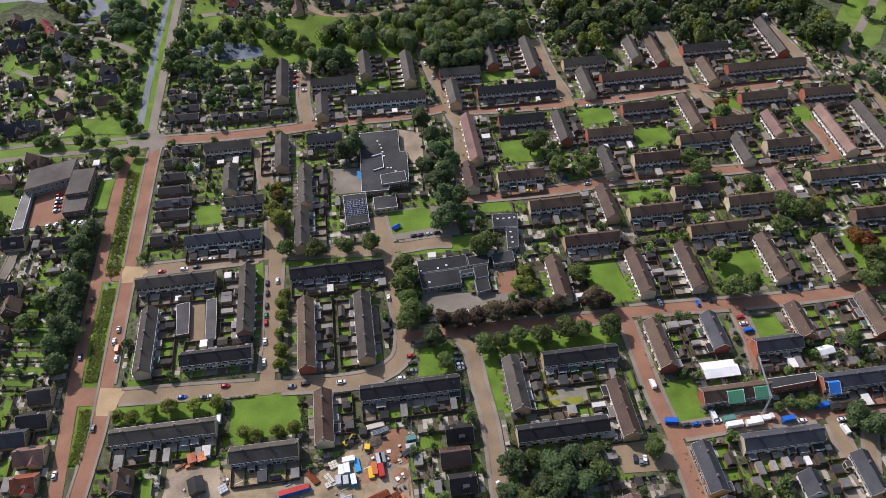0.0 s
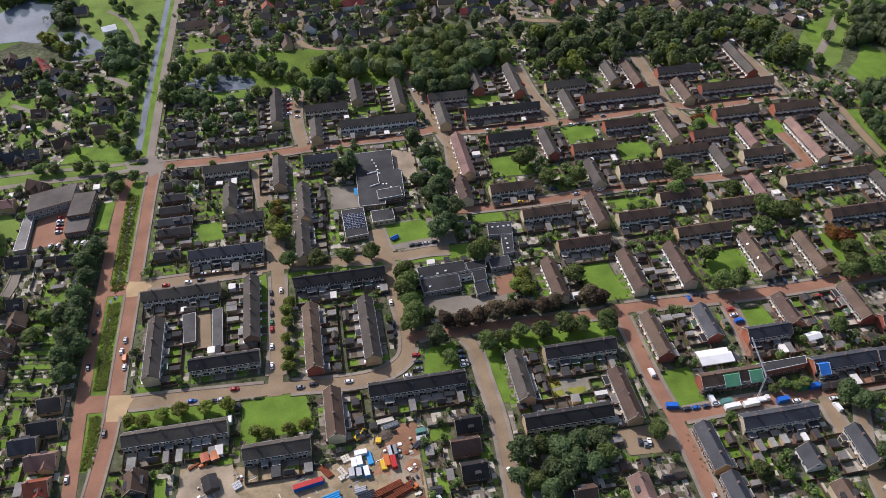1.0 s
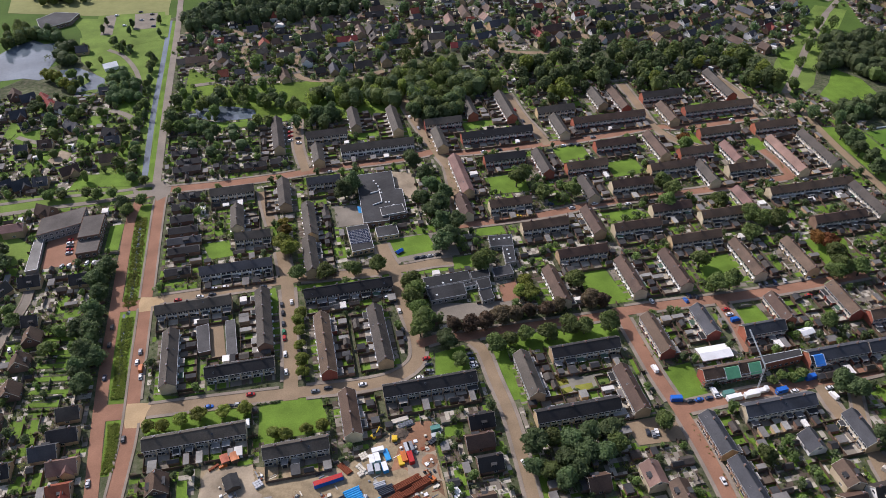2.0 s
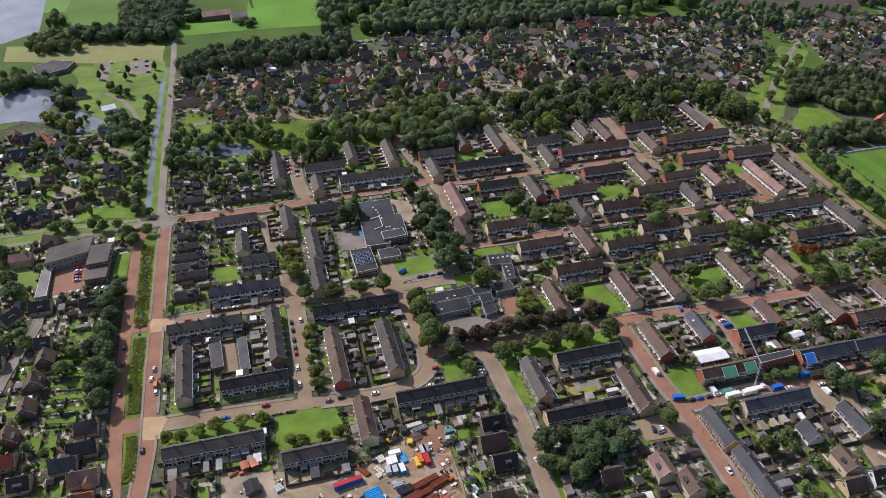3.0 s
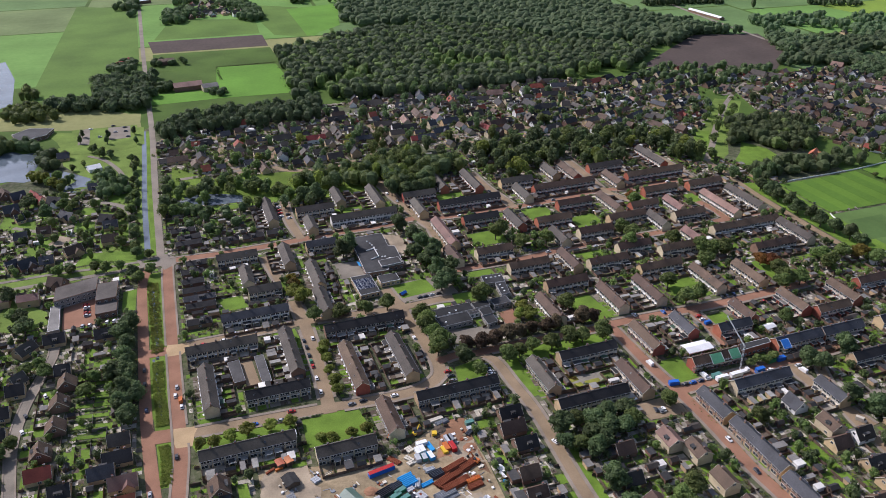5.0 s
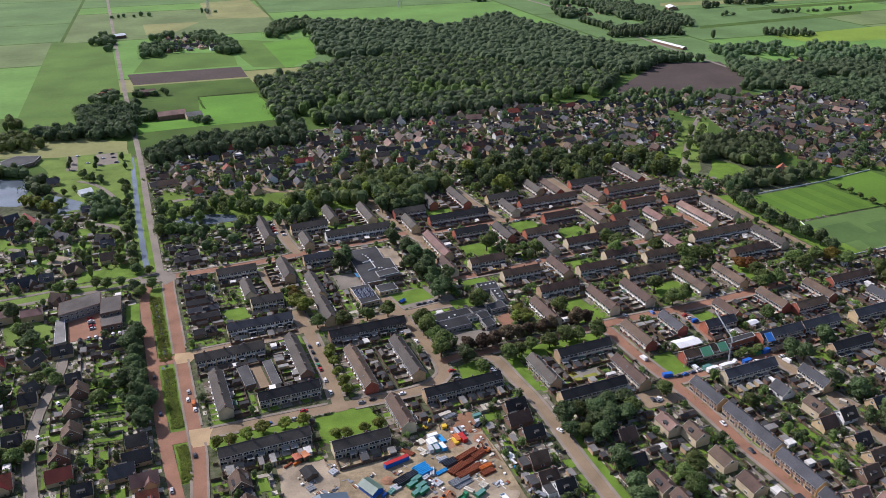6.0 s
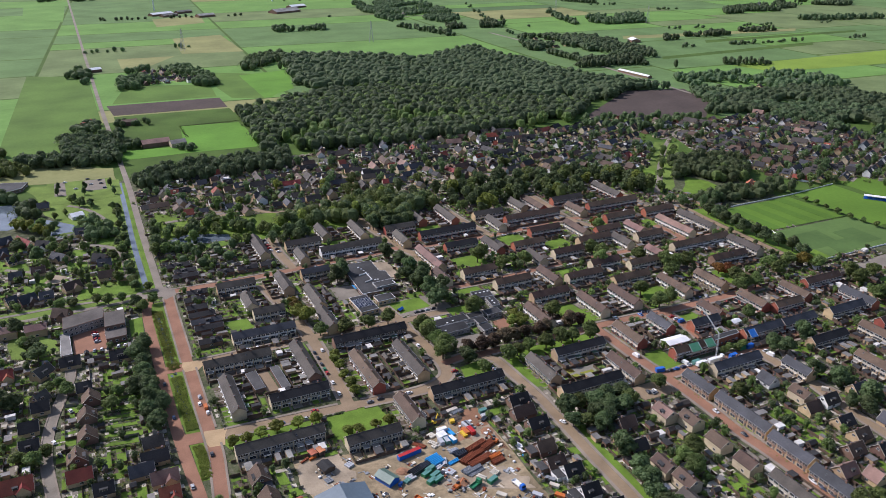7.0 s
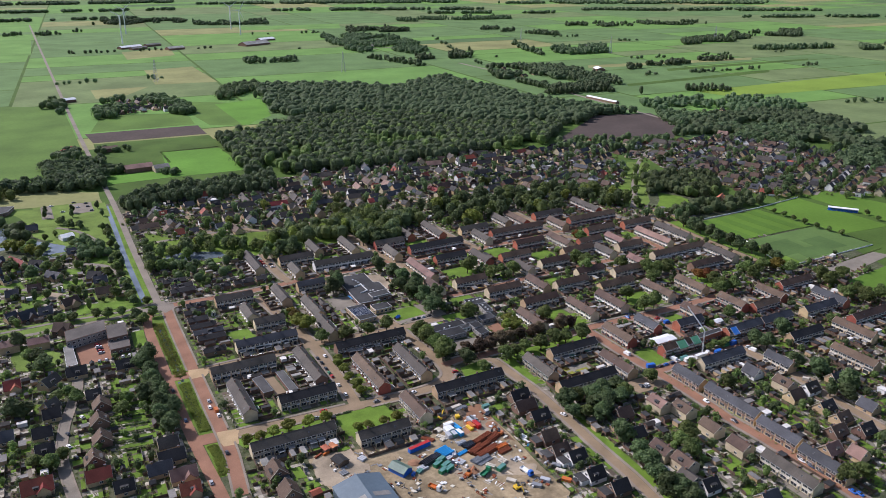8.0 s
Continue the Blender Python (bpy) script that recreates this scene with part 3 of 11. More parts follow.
    for k in range(n):
        cx = -L / 2 + (k + 0.5) * L / n
        for turn in (0, 180):
            if turn in hidden:
                continue
            at = pose(0, 0, 0, 0, 0, turn) @ pose(cx if turn == 0 else -cx, -depth / 2, 0)
            if not close:
                part("facade_panel", face, ob, at=at)["kind"] = "stuff"
                continue
            board = part("facade_panel", shared(("board", round(u, 1), skin), "facade_panel", board_draw(round(u, 1)), cladding), ob, at=at)
            w = round(u, 1) - 0.35
            for px, pw, pz, ph in ((-w / 4, w / 2 - 0.35, 3.45, 1.5), (w / 4, w / 2 - 0.35, 3.45, 1.5), (-w / 4 + 0.3, w / 2 + 0.5, 0.55, 1.8)):
                part("window", shared(("win", round(pw, 2), ph), "window", window_draw(round(pw, 2), ph), WHITE, GLASS), board, at=pose(px, -0.052, pz))
            part("door", shared("frontdoor", "door", lambda bm: box(bm, -0.5, 0.5, -0.06, 0.0, 0.05, 2.2), DOOR), board, at=pose(1.7, -0.005, 0))
        if k % 2 == 0 and y < 415:
            part("chimney", chimney, ob, at=pose(cx + u / 2 if n > 1 else cx, 0.0, eaves + rise + 0.3))
        for side in (-1, 1):
            q = rng.random()
            if q < dormers:
                w = rng.choice((2.4, 3.6, 4.6))
                part("dormer", shared(("dormer", w), "dormer", dormer_draw(w), CREAM, BITUMEN, GLASS), ob,
                     at=pose(0, 0, 0, 0, 0, 0 if side < 0 else 180) @ pose(cx * -side, -depth / 2 + 1.1, eaves + 1.1 * math.tan(pitch) - 0.05))
            elif q < dormers + (0.14 if y < 330 else 0.03):
                part("roof_window", light, ob, at=slope_pose(cx + rng.uniform(-1.5, 1.5), side, rng.uniform(0.35, 0.7), depth, eaves, pitch, 0.2))
        if not tidy and y < 440 and rng.random() < 0.36:
            w, d = rng.choice(((2.8, 2.6), (4.0, 3.2), (5.0, 2.6)))
            top = rng.choice((0, 0, 1))
            part("extension", shared(("extension", w, d, wall, top), "extension", extension_draw(w, d), BRICK[wall], (BITUMEN, FELT_PALE)[top], SIDING, GLASS), ob,
                 at=pose(0, 0, 0, 0, 0, 0 if back < 0 else 180) @ pose(cx * -back, -depth / 2, 0))
    take(x, y, ang, L, depth)
    if not tidy:
        gardens(x, y, ang, L, n, depth, back, rng)
    return ob


# ---- gardens ----
def shed_draw(w, d, h, style):
    def draw(bm):
        if style == "flat":
            box(bm, -w / 2, w / 2, -d / 2, d / 2, 0, h, 0)
            box(bm, -w / 2 - 0.15, w / 2 + 0.15, -d / 2 - 0.15, d / 2 + 0.15, h, h + 0.16, 1)
        else:
            across(bm, gable_outline(w, h - 0.3, 1.0), -d / 2, d / 2, 0)
            across(bm, roof_outline(w, h - 0.28, 1.0, 0.2, 0.12), -d / 2 - 0.15, d / 2 + 0.15, 1)
        box(bm, -0.45, 0.45, -d / 2 - 0.04, -d / 2 + 0.04, 0.02, 2.0, 2) if style == "flat" else box(bm, -d / 2 - 0.04, -d / 2 + 0.04, -0.45, 0.45, 0.02, 1.95, 2)
    return draw


def shed_size(x, y):
    """How much wider, longer and higher than usual a shed is."""
    a, b, c = ((x * 12.9 + y * 78.2) % 1, (x * 39.3 + y * 11.1) % 1, (x * 7.7 + y * 5.9) % 1)
    return 0.75 + 0.6 * a, 0.75 + 0.7 * b, 0.9 + 0.25 * c


COUNT = {"shed": 0, "house": 0}
LATE_SHEDS = []
SHEDS = (("pale", "buff", 2.8, 4.6), ("flat", "brown", 3.0, 3.4), ("gable", "timber", 2.6, 3.6), ("gable", "brown", 3.0, 5.0), ("bright", "white", 2.8, 4.0), ("pale", "buff", 2.8, 5.0))


def shed(x, y, ang, pick, where="in a garden", group="garden sheds"):
    if pick == 4 and COUNT["shed"] % 2:
        pick = 1
    style, wall, w, d = SHEDS[pick]
    take(x, y, ang, w, d)
    COUNT["shed"] += 1
    if COUNT["shed"] > 200 or y > 400:
        LATE_SHEDS.append((x, y, ang, pick))
        return None
    skin = TIMBER if wall == "timber" else BRICK[wall]
    top = {"flat": BITUMEN, "pale": FELT_PALE, "bright": SIDING, "gable": TILE["grey"] if pick == 3 else BITUMEN}[style]
    me = shared(("shed", pick), "shed", shed_draw(w, d, 2.35, "gable" if style == "gable" else "flat"), skin, top, DOOR)
    ob = new("garden_shed", me)
    ob.matrix_basis = pose(x, y, 0, 0, 0, ang) @ Matrix.Diagonal((*shed_size(x, y), 1.0))
    return tagged(ob, "%s shed with a %s roof %s" % (wall if wall == "timber" else wall + " brick", "saddle" if style == "gable" else "flat felt", where), "shed", group)


PLOTS, FENCES = bmesh.new(), bmesh.new()
BUSHES, BORDERS = [], []


def gardens(x, y, ang, L, n, depth, back, rng, far=9.0, front=3.6):
    """Plots before and behind a terrace: lawns, slabs, beds, fences, sheds and shrubs."""
    m = pose(x, y, 0, 0, 0, ang)
    u = L / n
    mid = m @ Vector((0, back * (far - front) / 2, 0))
    take(mid.x, mid.y, ang, L, depth + far + front)

    def world(px, py):
        p = m @ Vector((px, py, 0))
        return p.x, p.y
    ground = PLOTS
    fence, first = FENCES, len(FENCES.verts)
    spots, spots2 = [], []

    def slab(x0, x1, y0, y1, z, mi):
        a, b = sorted((y0, y1))
        v = [ground.verts.new(m @ Vector((px, py, z))) for px, py in ((x0, a), (x1, a), (x1, b), (x0, b))]
        ground.faces.new(v).material_index = mi
    s = back
    for k in range(n):
        a, b = -L / 2 + k * u + 0.1, -L / 2 + (k + 1) * u - 0.1
        y0, y1 = s * depth / 2, s * (depth / 2 + far)
        patio = rng.uniform(2.2, 4.5)
        slab(a, b, y0, y0 + s * patio, 0.06, 3 if rng.random() < 0.6 else 0)
        mid = rng.uniform(6.0, 8.0)
        slab(a, b, y0 + s * patio, y0 + s * mid, 0.045, rng.choice((1, 1, 0, 2, 2)))
        slab(a, b, y0 + s * mid, y1, 0.055, rng.choice((0, 2, 1)))
        if rng.random() < 0.6:
            px, py = world(a + 1.6 if rng.random() < 0.6 else b - 1.6, y0 + s * rng.uniform(far - 3.2, far - 1.8))
            shed(px, py, ang + (0 if s < 0 else 180), rng.randrange(6))
        if rng.random() < 0.3 and y < 380:
            px, py = world((a + b) / 2 + rng.uniform(-1, 1), y0 + s * 1.6)
            canopy(px, py, ang, rng.choice((0, 0, 1, 2)))
        for _ in range(rng.randrange(2, 5)):
            px, py = world(rng.choice((a + 0.4, b - 0.4, rng.uniform(a, b))), y0 + s * rng.uniform(patio, far - 0.3))
            (spots if rng.random() < 0.7 else spots2).append((px, py, rng.uniform(0.4, 1.1)))
        box(fence, b + 0.05, b + 0.13, *sorted((y0 + s * 0.1, y1)), 0, 1.75 if rng.random() < 0.7 else 1.0)
        f0, f1 = -s * depth / 2, -s * (depth / 2 + front)
        slab(a, b, f0, f1, 0.05, rng.choice((1, 1, 2, 0)))
        slab((a + b) / 2 + 0.9, (a + b) / 2 + 2.1, f0, f1 - s * 0.05, 0.065, 0)
        for _ in range(rng.randrange(1, 4)):
            px, py = world(rng.uniform(a, b), f0 - s * rng.uniform(0.5, front))
            (spots if rng.random() < 0.7 else spots2).append((px, py, rng.uniform(0.3, 0.8)))
    box(fence, -L / 2, L / 2, *sorted((s * (depth / 2 + far) - 0.05, s * (depth / 2 + far) + 0.05)), 0, 1.8)
    for e in (-1, 1):
        box(fence, e * L / 2 - 0.05, e * L / 2 + 0.05, *sorted((s * depth / 2 + s * 0.1, s * (depth / 2 + far))), 0, 1.8)
    fence.verts.ensure_lookup_table()
    for v in fence.verts[first:]:
        v.co = m @ v.co
    BUSHES.extend(spots)
    BORDERS.extend(spots2)


def canopy(x, y, ang, pick):
    """A light roof over a terrace on posts."""
    def draw(bm):
        box(bm, -1.9, 1.9, -1.5, 1.5, 2.3, 2.4, 0)
        for px in (-1.75, 1.75):
            box(bm, px - 0.05, px + 0.05, -1.4, -1.3, 0, 2.3, 1)
        for py in (-1.5, 1.42):
            box(bm, -1.9, 1.9, py, py + 0.08, 2.2, 2.46, 1)
    mats = (FELT_PALE, DULL, surface("cloth_green", ((0.05, 0.09, 0.06), (0.09, 0.14, 0.10)), 2, 0.9))
    ob = new("patio_canopy", shared(("canopy", pick), "patio_canopy", draw, mats[pick], WHITE))
    ob.matrix_basis = pose(x, y, 0.05, 0, 0, ang)
    return tagged(ob, "%s patio canopy on thin white posts behind a house" % ("pale grey", "white", "dark green")[pick], "canopy", "patio canopies")




def house(x, y, ang, w=10.0, d=8.5, roof="brown", wall="buff", eaves=3.0, pitch=44, wing=0, plain=False, cross=0):
    """A detached or paired house under a saddle roof; w along the ridge."""
    COUNT["house"] += 1
    rng = random.Random(int(x * 13 + y * 7))
    rise = d / 2 * math.tan(radians(pitch))
    words = {"brown": "brown", "grey": "grey", "slate": "slate-grey", "black": "black", "pink": "faded red", "red": "red", "orange": "orange"}[roof]
    ob = thing("house", x, y, ang, "detached house, %s brick walls under a steep %s tiled roof" % (wall, words), "house", "houses of the village")
    key = (w, d, eaves, pitch)
    take(x, y, ang, w, d)

    def shell(bm):
        across(bm, gable_outline(d, eaves, rise), -w / 2, w / 2)
    part("wall", shared(("hwall", key, wall), "wall", shell, BRICK[wall]), ob)
    part("roof", shared(("hroof", key, roof), "roof", lambda bm: across(bm, roof_outline(d, eaves, rise, 0.4, 0.2), -w / 2 - 0.3, w / 2 + 0.3), TILE[roof]), ob)
    if not plain:
        part("chimney", shared(("chimney", wall), "chimney", chimney_draw, BRICK["brown"], LEAD, BRICK["red"]), ob, at=pose(rng.choice((-1, 1)) * w * 0.3, 0, eaves + rise + 0.2))
    win = shared(("win", 1.8, 1.3), "window", window_draw(1.8, 1.3), WHITE, GLASS)
    if plain:
        part("window", win, ob, at=pose(0, 0, 0, 0, 0, -90 if ang % 180 < 90 else 90) @ pose(0, -w / 2, eaves + 0.5))
        part("window", win, ob, at=pose(rng.uniform(-2, 2), -d / 2, 0.95))
    else:
        for s in (-1, 1):
            part("window", win, ob, at=pose(0, 0, 0, 0, 0, s * 90) @ pose(0, -w / 2, eaves + 0.6))
            part("window", win, ob, at=pose(0, 0, 0, 0, 0, 0 if s < 0 else 180) @ pose(rng.uniform(-2, 2), -d / 2, 0.95))

        def verge(bm):
            k = math.tan(radians(pitch))
            e = d / 2 + 0.4
            for s in (-1, 1):
                across(bm, [(s * e, eaves - 0.4 * k - 0.05), (0, eaves + rise - 0.05), (0, eaves + rise + 0.26), (s * e, eaves - 0.4 * k + 0.26)], -0.04, 0.04)
        board = shared(("hverge", key), "verge_board", verge, CREAM)
        for s in (-1, 1):
            part("verge_board", board, ob, at=pose(s * (w / 2 + 0.345), 0, 0))
        for side in (-1, 1):
            if rng.random() < 0.45:
                dw = rng.choice((2.4, 3.6))
                up = 0.9 if eaves < 4 else 0.6
                part("dormer", shared(("dormer", dw), "dormer", dormer_draw(dw), CREAM, BITUMEN, GLASS), ob,
                     at=pose(0, 0, 0, 0, 0, 0 if side < 0 else 180) @ pose(rng.uniform(-1.5, 1.5), -d / 2 + up, eaves + up * math.tan(radians(pitch)) - 0.05))
    if cross:
        cw, rise2 = d * 0.62, d * 0.31 * math.tan(radians(pitch))
        turn = pose(w * 0.18, -d / 2 - 0.3, 0, 0, 0, 90)
        part("gable_wall", shared(("cwall", key, wall), "gable_wall", lambda bm: across(bm, gable_outline(cw, eaves, rise2), -0.9, d * 0.5), BRICK[wall]), ob, at=turn)
        part("gable_roof", shared(("croof", key, roof), "gable_roof", lambda bm: across(bm, roof_outline(cw, eaves, rise2, 0.35, 0.22), -1.2, d * 0.5), TILE[roof]), ob, at=turn)
    if wing:
        def annex(bm):
            box(bm, -2.2, 2.2, -3.2, 3.2, 0, 2.7, 0)
            box(bm, -2.35, 2.35, -3.35, 3.35, 2.7, 2.9, 1)
        part("garage", shared(("annex", wall), "garage", annex, BRICK[wall], BITUMEN), ob, at=pose(wing * (w / 2 + 2.25), 1.0, 0))
    return ob


FAR_HOUSES, GROVE = [], []


def clear(x, y):
    i, k = int((x - WEST) / CELL), int((y - SOUTH) / CELL)
    return not (0 <= i < TAKEN.shape[0] and 0 <= k < TAKEN.shape[1] and TAKEN[i, k])


def quarter(poly, seed, gap, ang, limit=660):
    """A part of the village farther off: houses along lanes, with garden trees between."""
    rng = random.Random(seed)
    xs, ys = [p[0] for p in poly], [p[1] for p in poly]
    cx, cy = sum(xs) / len(xs), sum(ys) / len(ys)
    turn = Matrix.Rotation(radians(ang), 2)
    reach = max(max(xs) - min(xs), max(ys) - min(ys))
    spots, n = [], 0
    v, lane = -reach / 2, 0
    while v < reach / 2:
        u = -reach / 2
        lane += 1
        while u < reach / 2:
            p = turn @ Vector((u, v)) + Vector((cx, cy))
            if inside(p.x, p.y, poly):
                if rng.random() < 0.93 and all(clear(p.x + a, p.y + b) for a in (-4, 0, 4) for b in (-4, 0, 4)):
                    w = rng.choice((7.0, 8.0, 9.0, 10.0, 14.0, 18.0))
                    args = (p.x, p.y, ang + rng.choice((0, 90, 0)) + rng.uniform(-4, 4), w, rng.choice((7.0, 8.0, 9.0)), rng.choice(("brown", "grey", "slate", "black", "brown", "grey", "black", "grey", "slate", "brown", "grey", "black", "brown", "black", "slate", "pink", "black", "red", "brown", "grey")),
                            rng.choice(("buff", "white", "cream", "white", "cream", "brown", "brown", "buff")), rng.choice((2.7, 2.7, 2.7, 4.6)))
                    take(p.x, p.y, args[2], w + 1, args[4] + 1)
                    if p.y < limit and COUNT["house"] < 165:
                        house(*args, rng.choice((36, 38, 42)), plain=True, cross=rng.random() < 0.25)
                    else:
                        FAR_HOUSES.append(args)
                    if rng.random() < 0.8:
                        q = p + Vector((rng.uniform(-8, 8), rng.uniform(6, 12) * rng.choice((-1, 1))))
                        GROVE.append((q.x, q.y, rng.choice((1.8, 2.4, 3.0, 3.8, 4.8)) * rng.uniform(0.9, 1.1)))
                    n += 1
                for _ in range(2):
                    q = p + Vector((rng.uniform(-9, 9), rng.uniform(6, 13) * rng.choice((-1, 1))))
                    spots.append((q.x, q.y, rng.uniform(0.8, 2.6)))
            u += gap[0] * rng.uniform(0.85, 1.2)
        if lane % 2:
            a, b = (turn @ Vector((s * reach / 2, v + gap[1] / 2)) + Vector((cx, cy)) for s in (-1, 1))
            pts = [a + (b - a) * t / 60 for t in range(61)]
            run = []
            for q in pts + [None]:
                if q is not None and inside(q.x, q.y, poly):
                    run.append(q)
                else:
                    if len(run) > 2:
                        band("road", run, 5.2, ASPHALT, 0.09, "paved lane through the far quarter", False, cat="road")
                    run = []
        v += gap[1]
    shrubbery("shrubs", spots, "oak", "garden trees and shrubs between the far houses", seed + 40, 26)


def villa(x, y, ang, roof, wall):
    """A villa among lawns, where the ground is still open."""
    if all(clear(x + a, y + b) for a in (-3, 0, 3) for b in (-3, 0, 3)):
        house(x, y, ang, 11.0, 9.0, roof, wall, 3.0, 46, plain=True, cross=1)


def far_houses():
    """The houses that are too far and too many to tell apart, as one mesh for walls and one for each roof colour."""
    walls, roofs = bmesh.new(), {}
    rng = random.Random(77)
    for x, y, ang, w, d, roof, wall, eaves in FAR_HOUSES:
        rise = d / 2 * math.tan(radians(42))
        m = pose(x, y, 0, 0, 0, ang)
        n = len(walls.verts)
        hipped = rng.random() < 0.3
        across(walls, gable_outline(d, eaves, 0.05 if hipped else rise), -w / 2, w / 2, ("buff", "red", "brown", "white", "grey", "cream").index(wall))
        for s in (-1, 1):
            box(walls, -w * 0.3, -w * 0.1, s * d / 2 - 0.04, s * d / 2 + 0.04, 1.0, 2.3, 6)
            box(walls, w * 0.1, w * 0.3, s * d / 2 - 0.04, s * d / 2 + 0.04, 0.3, 2.3, 7)
            if rng.random() < 0.4:
                b = rng.uniform(-1.5, 1.5)
                box(walls, b - 1.4, b + 1.4, min(s * d * 0.15, s * d * 0.4), max(s * d * 0.15, s * d * 0.4), eaves + rise * 0.2, eaves + rise * 0.72, rng.choice((5, 8, 8)))
        if rng.random() < 0.6:
            s = rng.choice((-1, 1))
            lo, hi = sorted((s * (w / 2 + 0.02), s * (w / 2 + 3.4)))
            box(walls, lo, hi, -3.0, 3.0, 0, 2.7, rng.choice((0, 2, 4)))
            box(walls, lo, hi, -3.1, 3.1, 2.7, 2.85, rng.choice((8, 8, 9, 9)))
        walls.verts.ensure_lookup_table()
        for v in walls.verts[n:]:
            v.co = m @ v.co
        bm = roofs.setdefault(roof, bmesh.new())
        n = len(bm.verts)
        across(bm, roof_outline(d, eaves, rise, 0.4, 0.2), -w / 2 - 0.3, w / 2 + 0.3)
        bm.verts.ensure_lookup_table()
        for v in bm.verts[n:]:
            if hipped and v.co.z > eaves + rise - 0.1:
                v.co.x *= max(0.1, 1 - d * 0.75 / w)
            v.co = m @ v.co
    ob = tagged(new("far_houses", mesh_of("far_houses", walls, BRICK["buff"], BRICK["red"], BRICK["brown"], BRICK["white"], BRICK["grey"], BRICK["cream"], WHITE, GLASS, BITUMEN, FELT_PALE)), "brick houses of the far village quarters", "houses", kind="stuff")
    for roof, bm in roofs.items():
        part("roofs", mesh_of("roofs", bm, TILE[roof]), ob)


def late_sheds():
    bm = bmesh.new()
    for x, y, ang, pick in LATE_SHEDS:
        style, wall, w, d = SHEDS[pick]
        m = pose(x, y, 0, 0, 0, ang)
        n, k = len(bm.verts), len(bm.faces)
        shed_draw(w, d, 2.35, "gable" if style == "gable" else "flat")(bm)
        bm.verts.ensure_lookup_table()
        bm.faces.ensure_lookup_table()
        m = m @ Matrix.Diagonal((*shed_size(x, y), 1.0))
        for v in bm.verts[n:]:
            v.co = m @ v.co
        roof = {"flat": 1, "pale": 3, "bright": 4, "gable": 5 if pick == 3 else 1}[style]
        skin = {"buff": 0, "brown": 6, "timber": 7, "white": 8}[wall]
        for f in bm.faces[k:]:
            f.material_index = {0: skin, 1: roof, 2: 2}[f.material_index]
    tagged(new("sheds", mesh_of("sheds", bm, BRICK["buff"], BITUMEN, DOOR, FELT_PALE, SIDING, TILE["grey"], BRICK["brown"], TIMBER, BRICK["white"])), "small brick and timber sheds in the farther gardens", "sheds", kind="stuff")


def clumps(name, spots, leaf, label, seed, each=60, tall=1.5):
    """Garden trees that nobody could count: crowns on short stems in one mesh."""
    rng = np.random.default_rng(seed)
    verts, faces = [], []
    for x, y, r in spots:
        t = r * rng.uniform(1.6, 2.4) * tall / 1.5
        blobs = [(x, y, t - r * 0.6, r * 0.8), (x + rng.normal() * r * 0.4, y + rng.normal() * r * 0.4, t - r * 0.9, r * 0.7), (x + rng.normal() * r * 0.4, y + rng.normal() * r * 0.4, t - r * 0.9, r * 0.6)]
        c, f = leaf_cloud(rng, blobs, each, 0.24 * r + 0.15, 1.0)
        cv, cf = core(rng, [(x, y, t * 0.5, r * 0.62)], t * 0.5 / (r * 0.62), 0.95, 5)
        n = len(verts)
        verts += [*map(tuple, c), *cv]
        faces += [tuple(i + n for i in q) for q in f] + [tuple(i + n + len(c) for i in q) for q in cf]
    me = bpy.data.meshes.new(name)
    me.from_pydata(verts, [], faces)
    me.materials.append(LEAF[leaf])
    me.update()
    return tagged(new(name, me), label, "trees", kind="stuff")


def park_belt(poly, seed, gap, label):
    """Large park trees standing apart on open ground, dark ones and lighter ones."""
    rng = random.Random(seed)
    xs, ys = [p[0] for p in poly], [p[1] for p in poly]
    spots = {"dark": [], "oak": [], "lime": []}
    y = min(ys)
    while y < max(ys):
        x = min(xs)
        while x < max(xs):
            px, py = x + rng.uniform(-0.42, 0.42) * gap, y + rng.uniform(-0.42, 0.42) * gap
            if inside(px, py, poly) and rng.random() < 0.8 and all(clear(px + a, py + b) for a in (-2, 2) for b in (-2, 2)):
                spots[rng.choice(("dark", "dark", "dark", "dark", "oak", "oak", "lime"))].append((px, py, rng.choice((4.2, 5.2, 5.8, 6.4, 7.0))))
            x += gap
        y += gap * 0.9
    for leaf, some in spots.items():
        clumps("park_trees", some, leaf, label, seed + len(leaf), 150, 1.55)


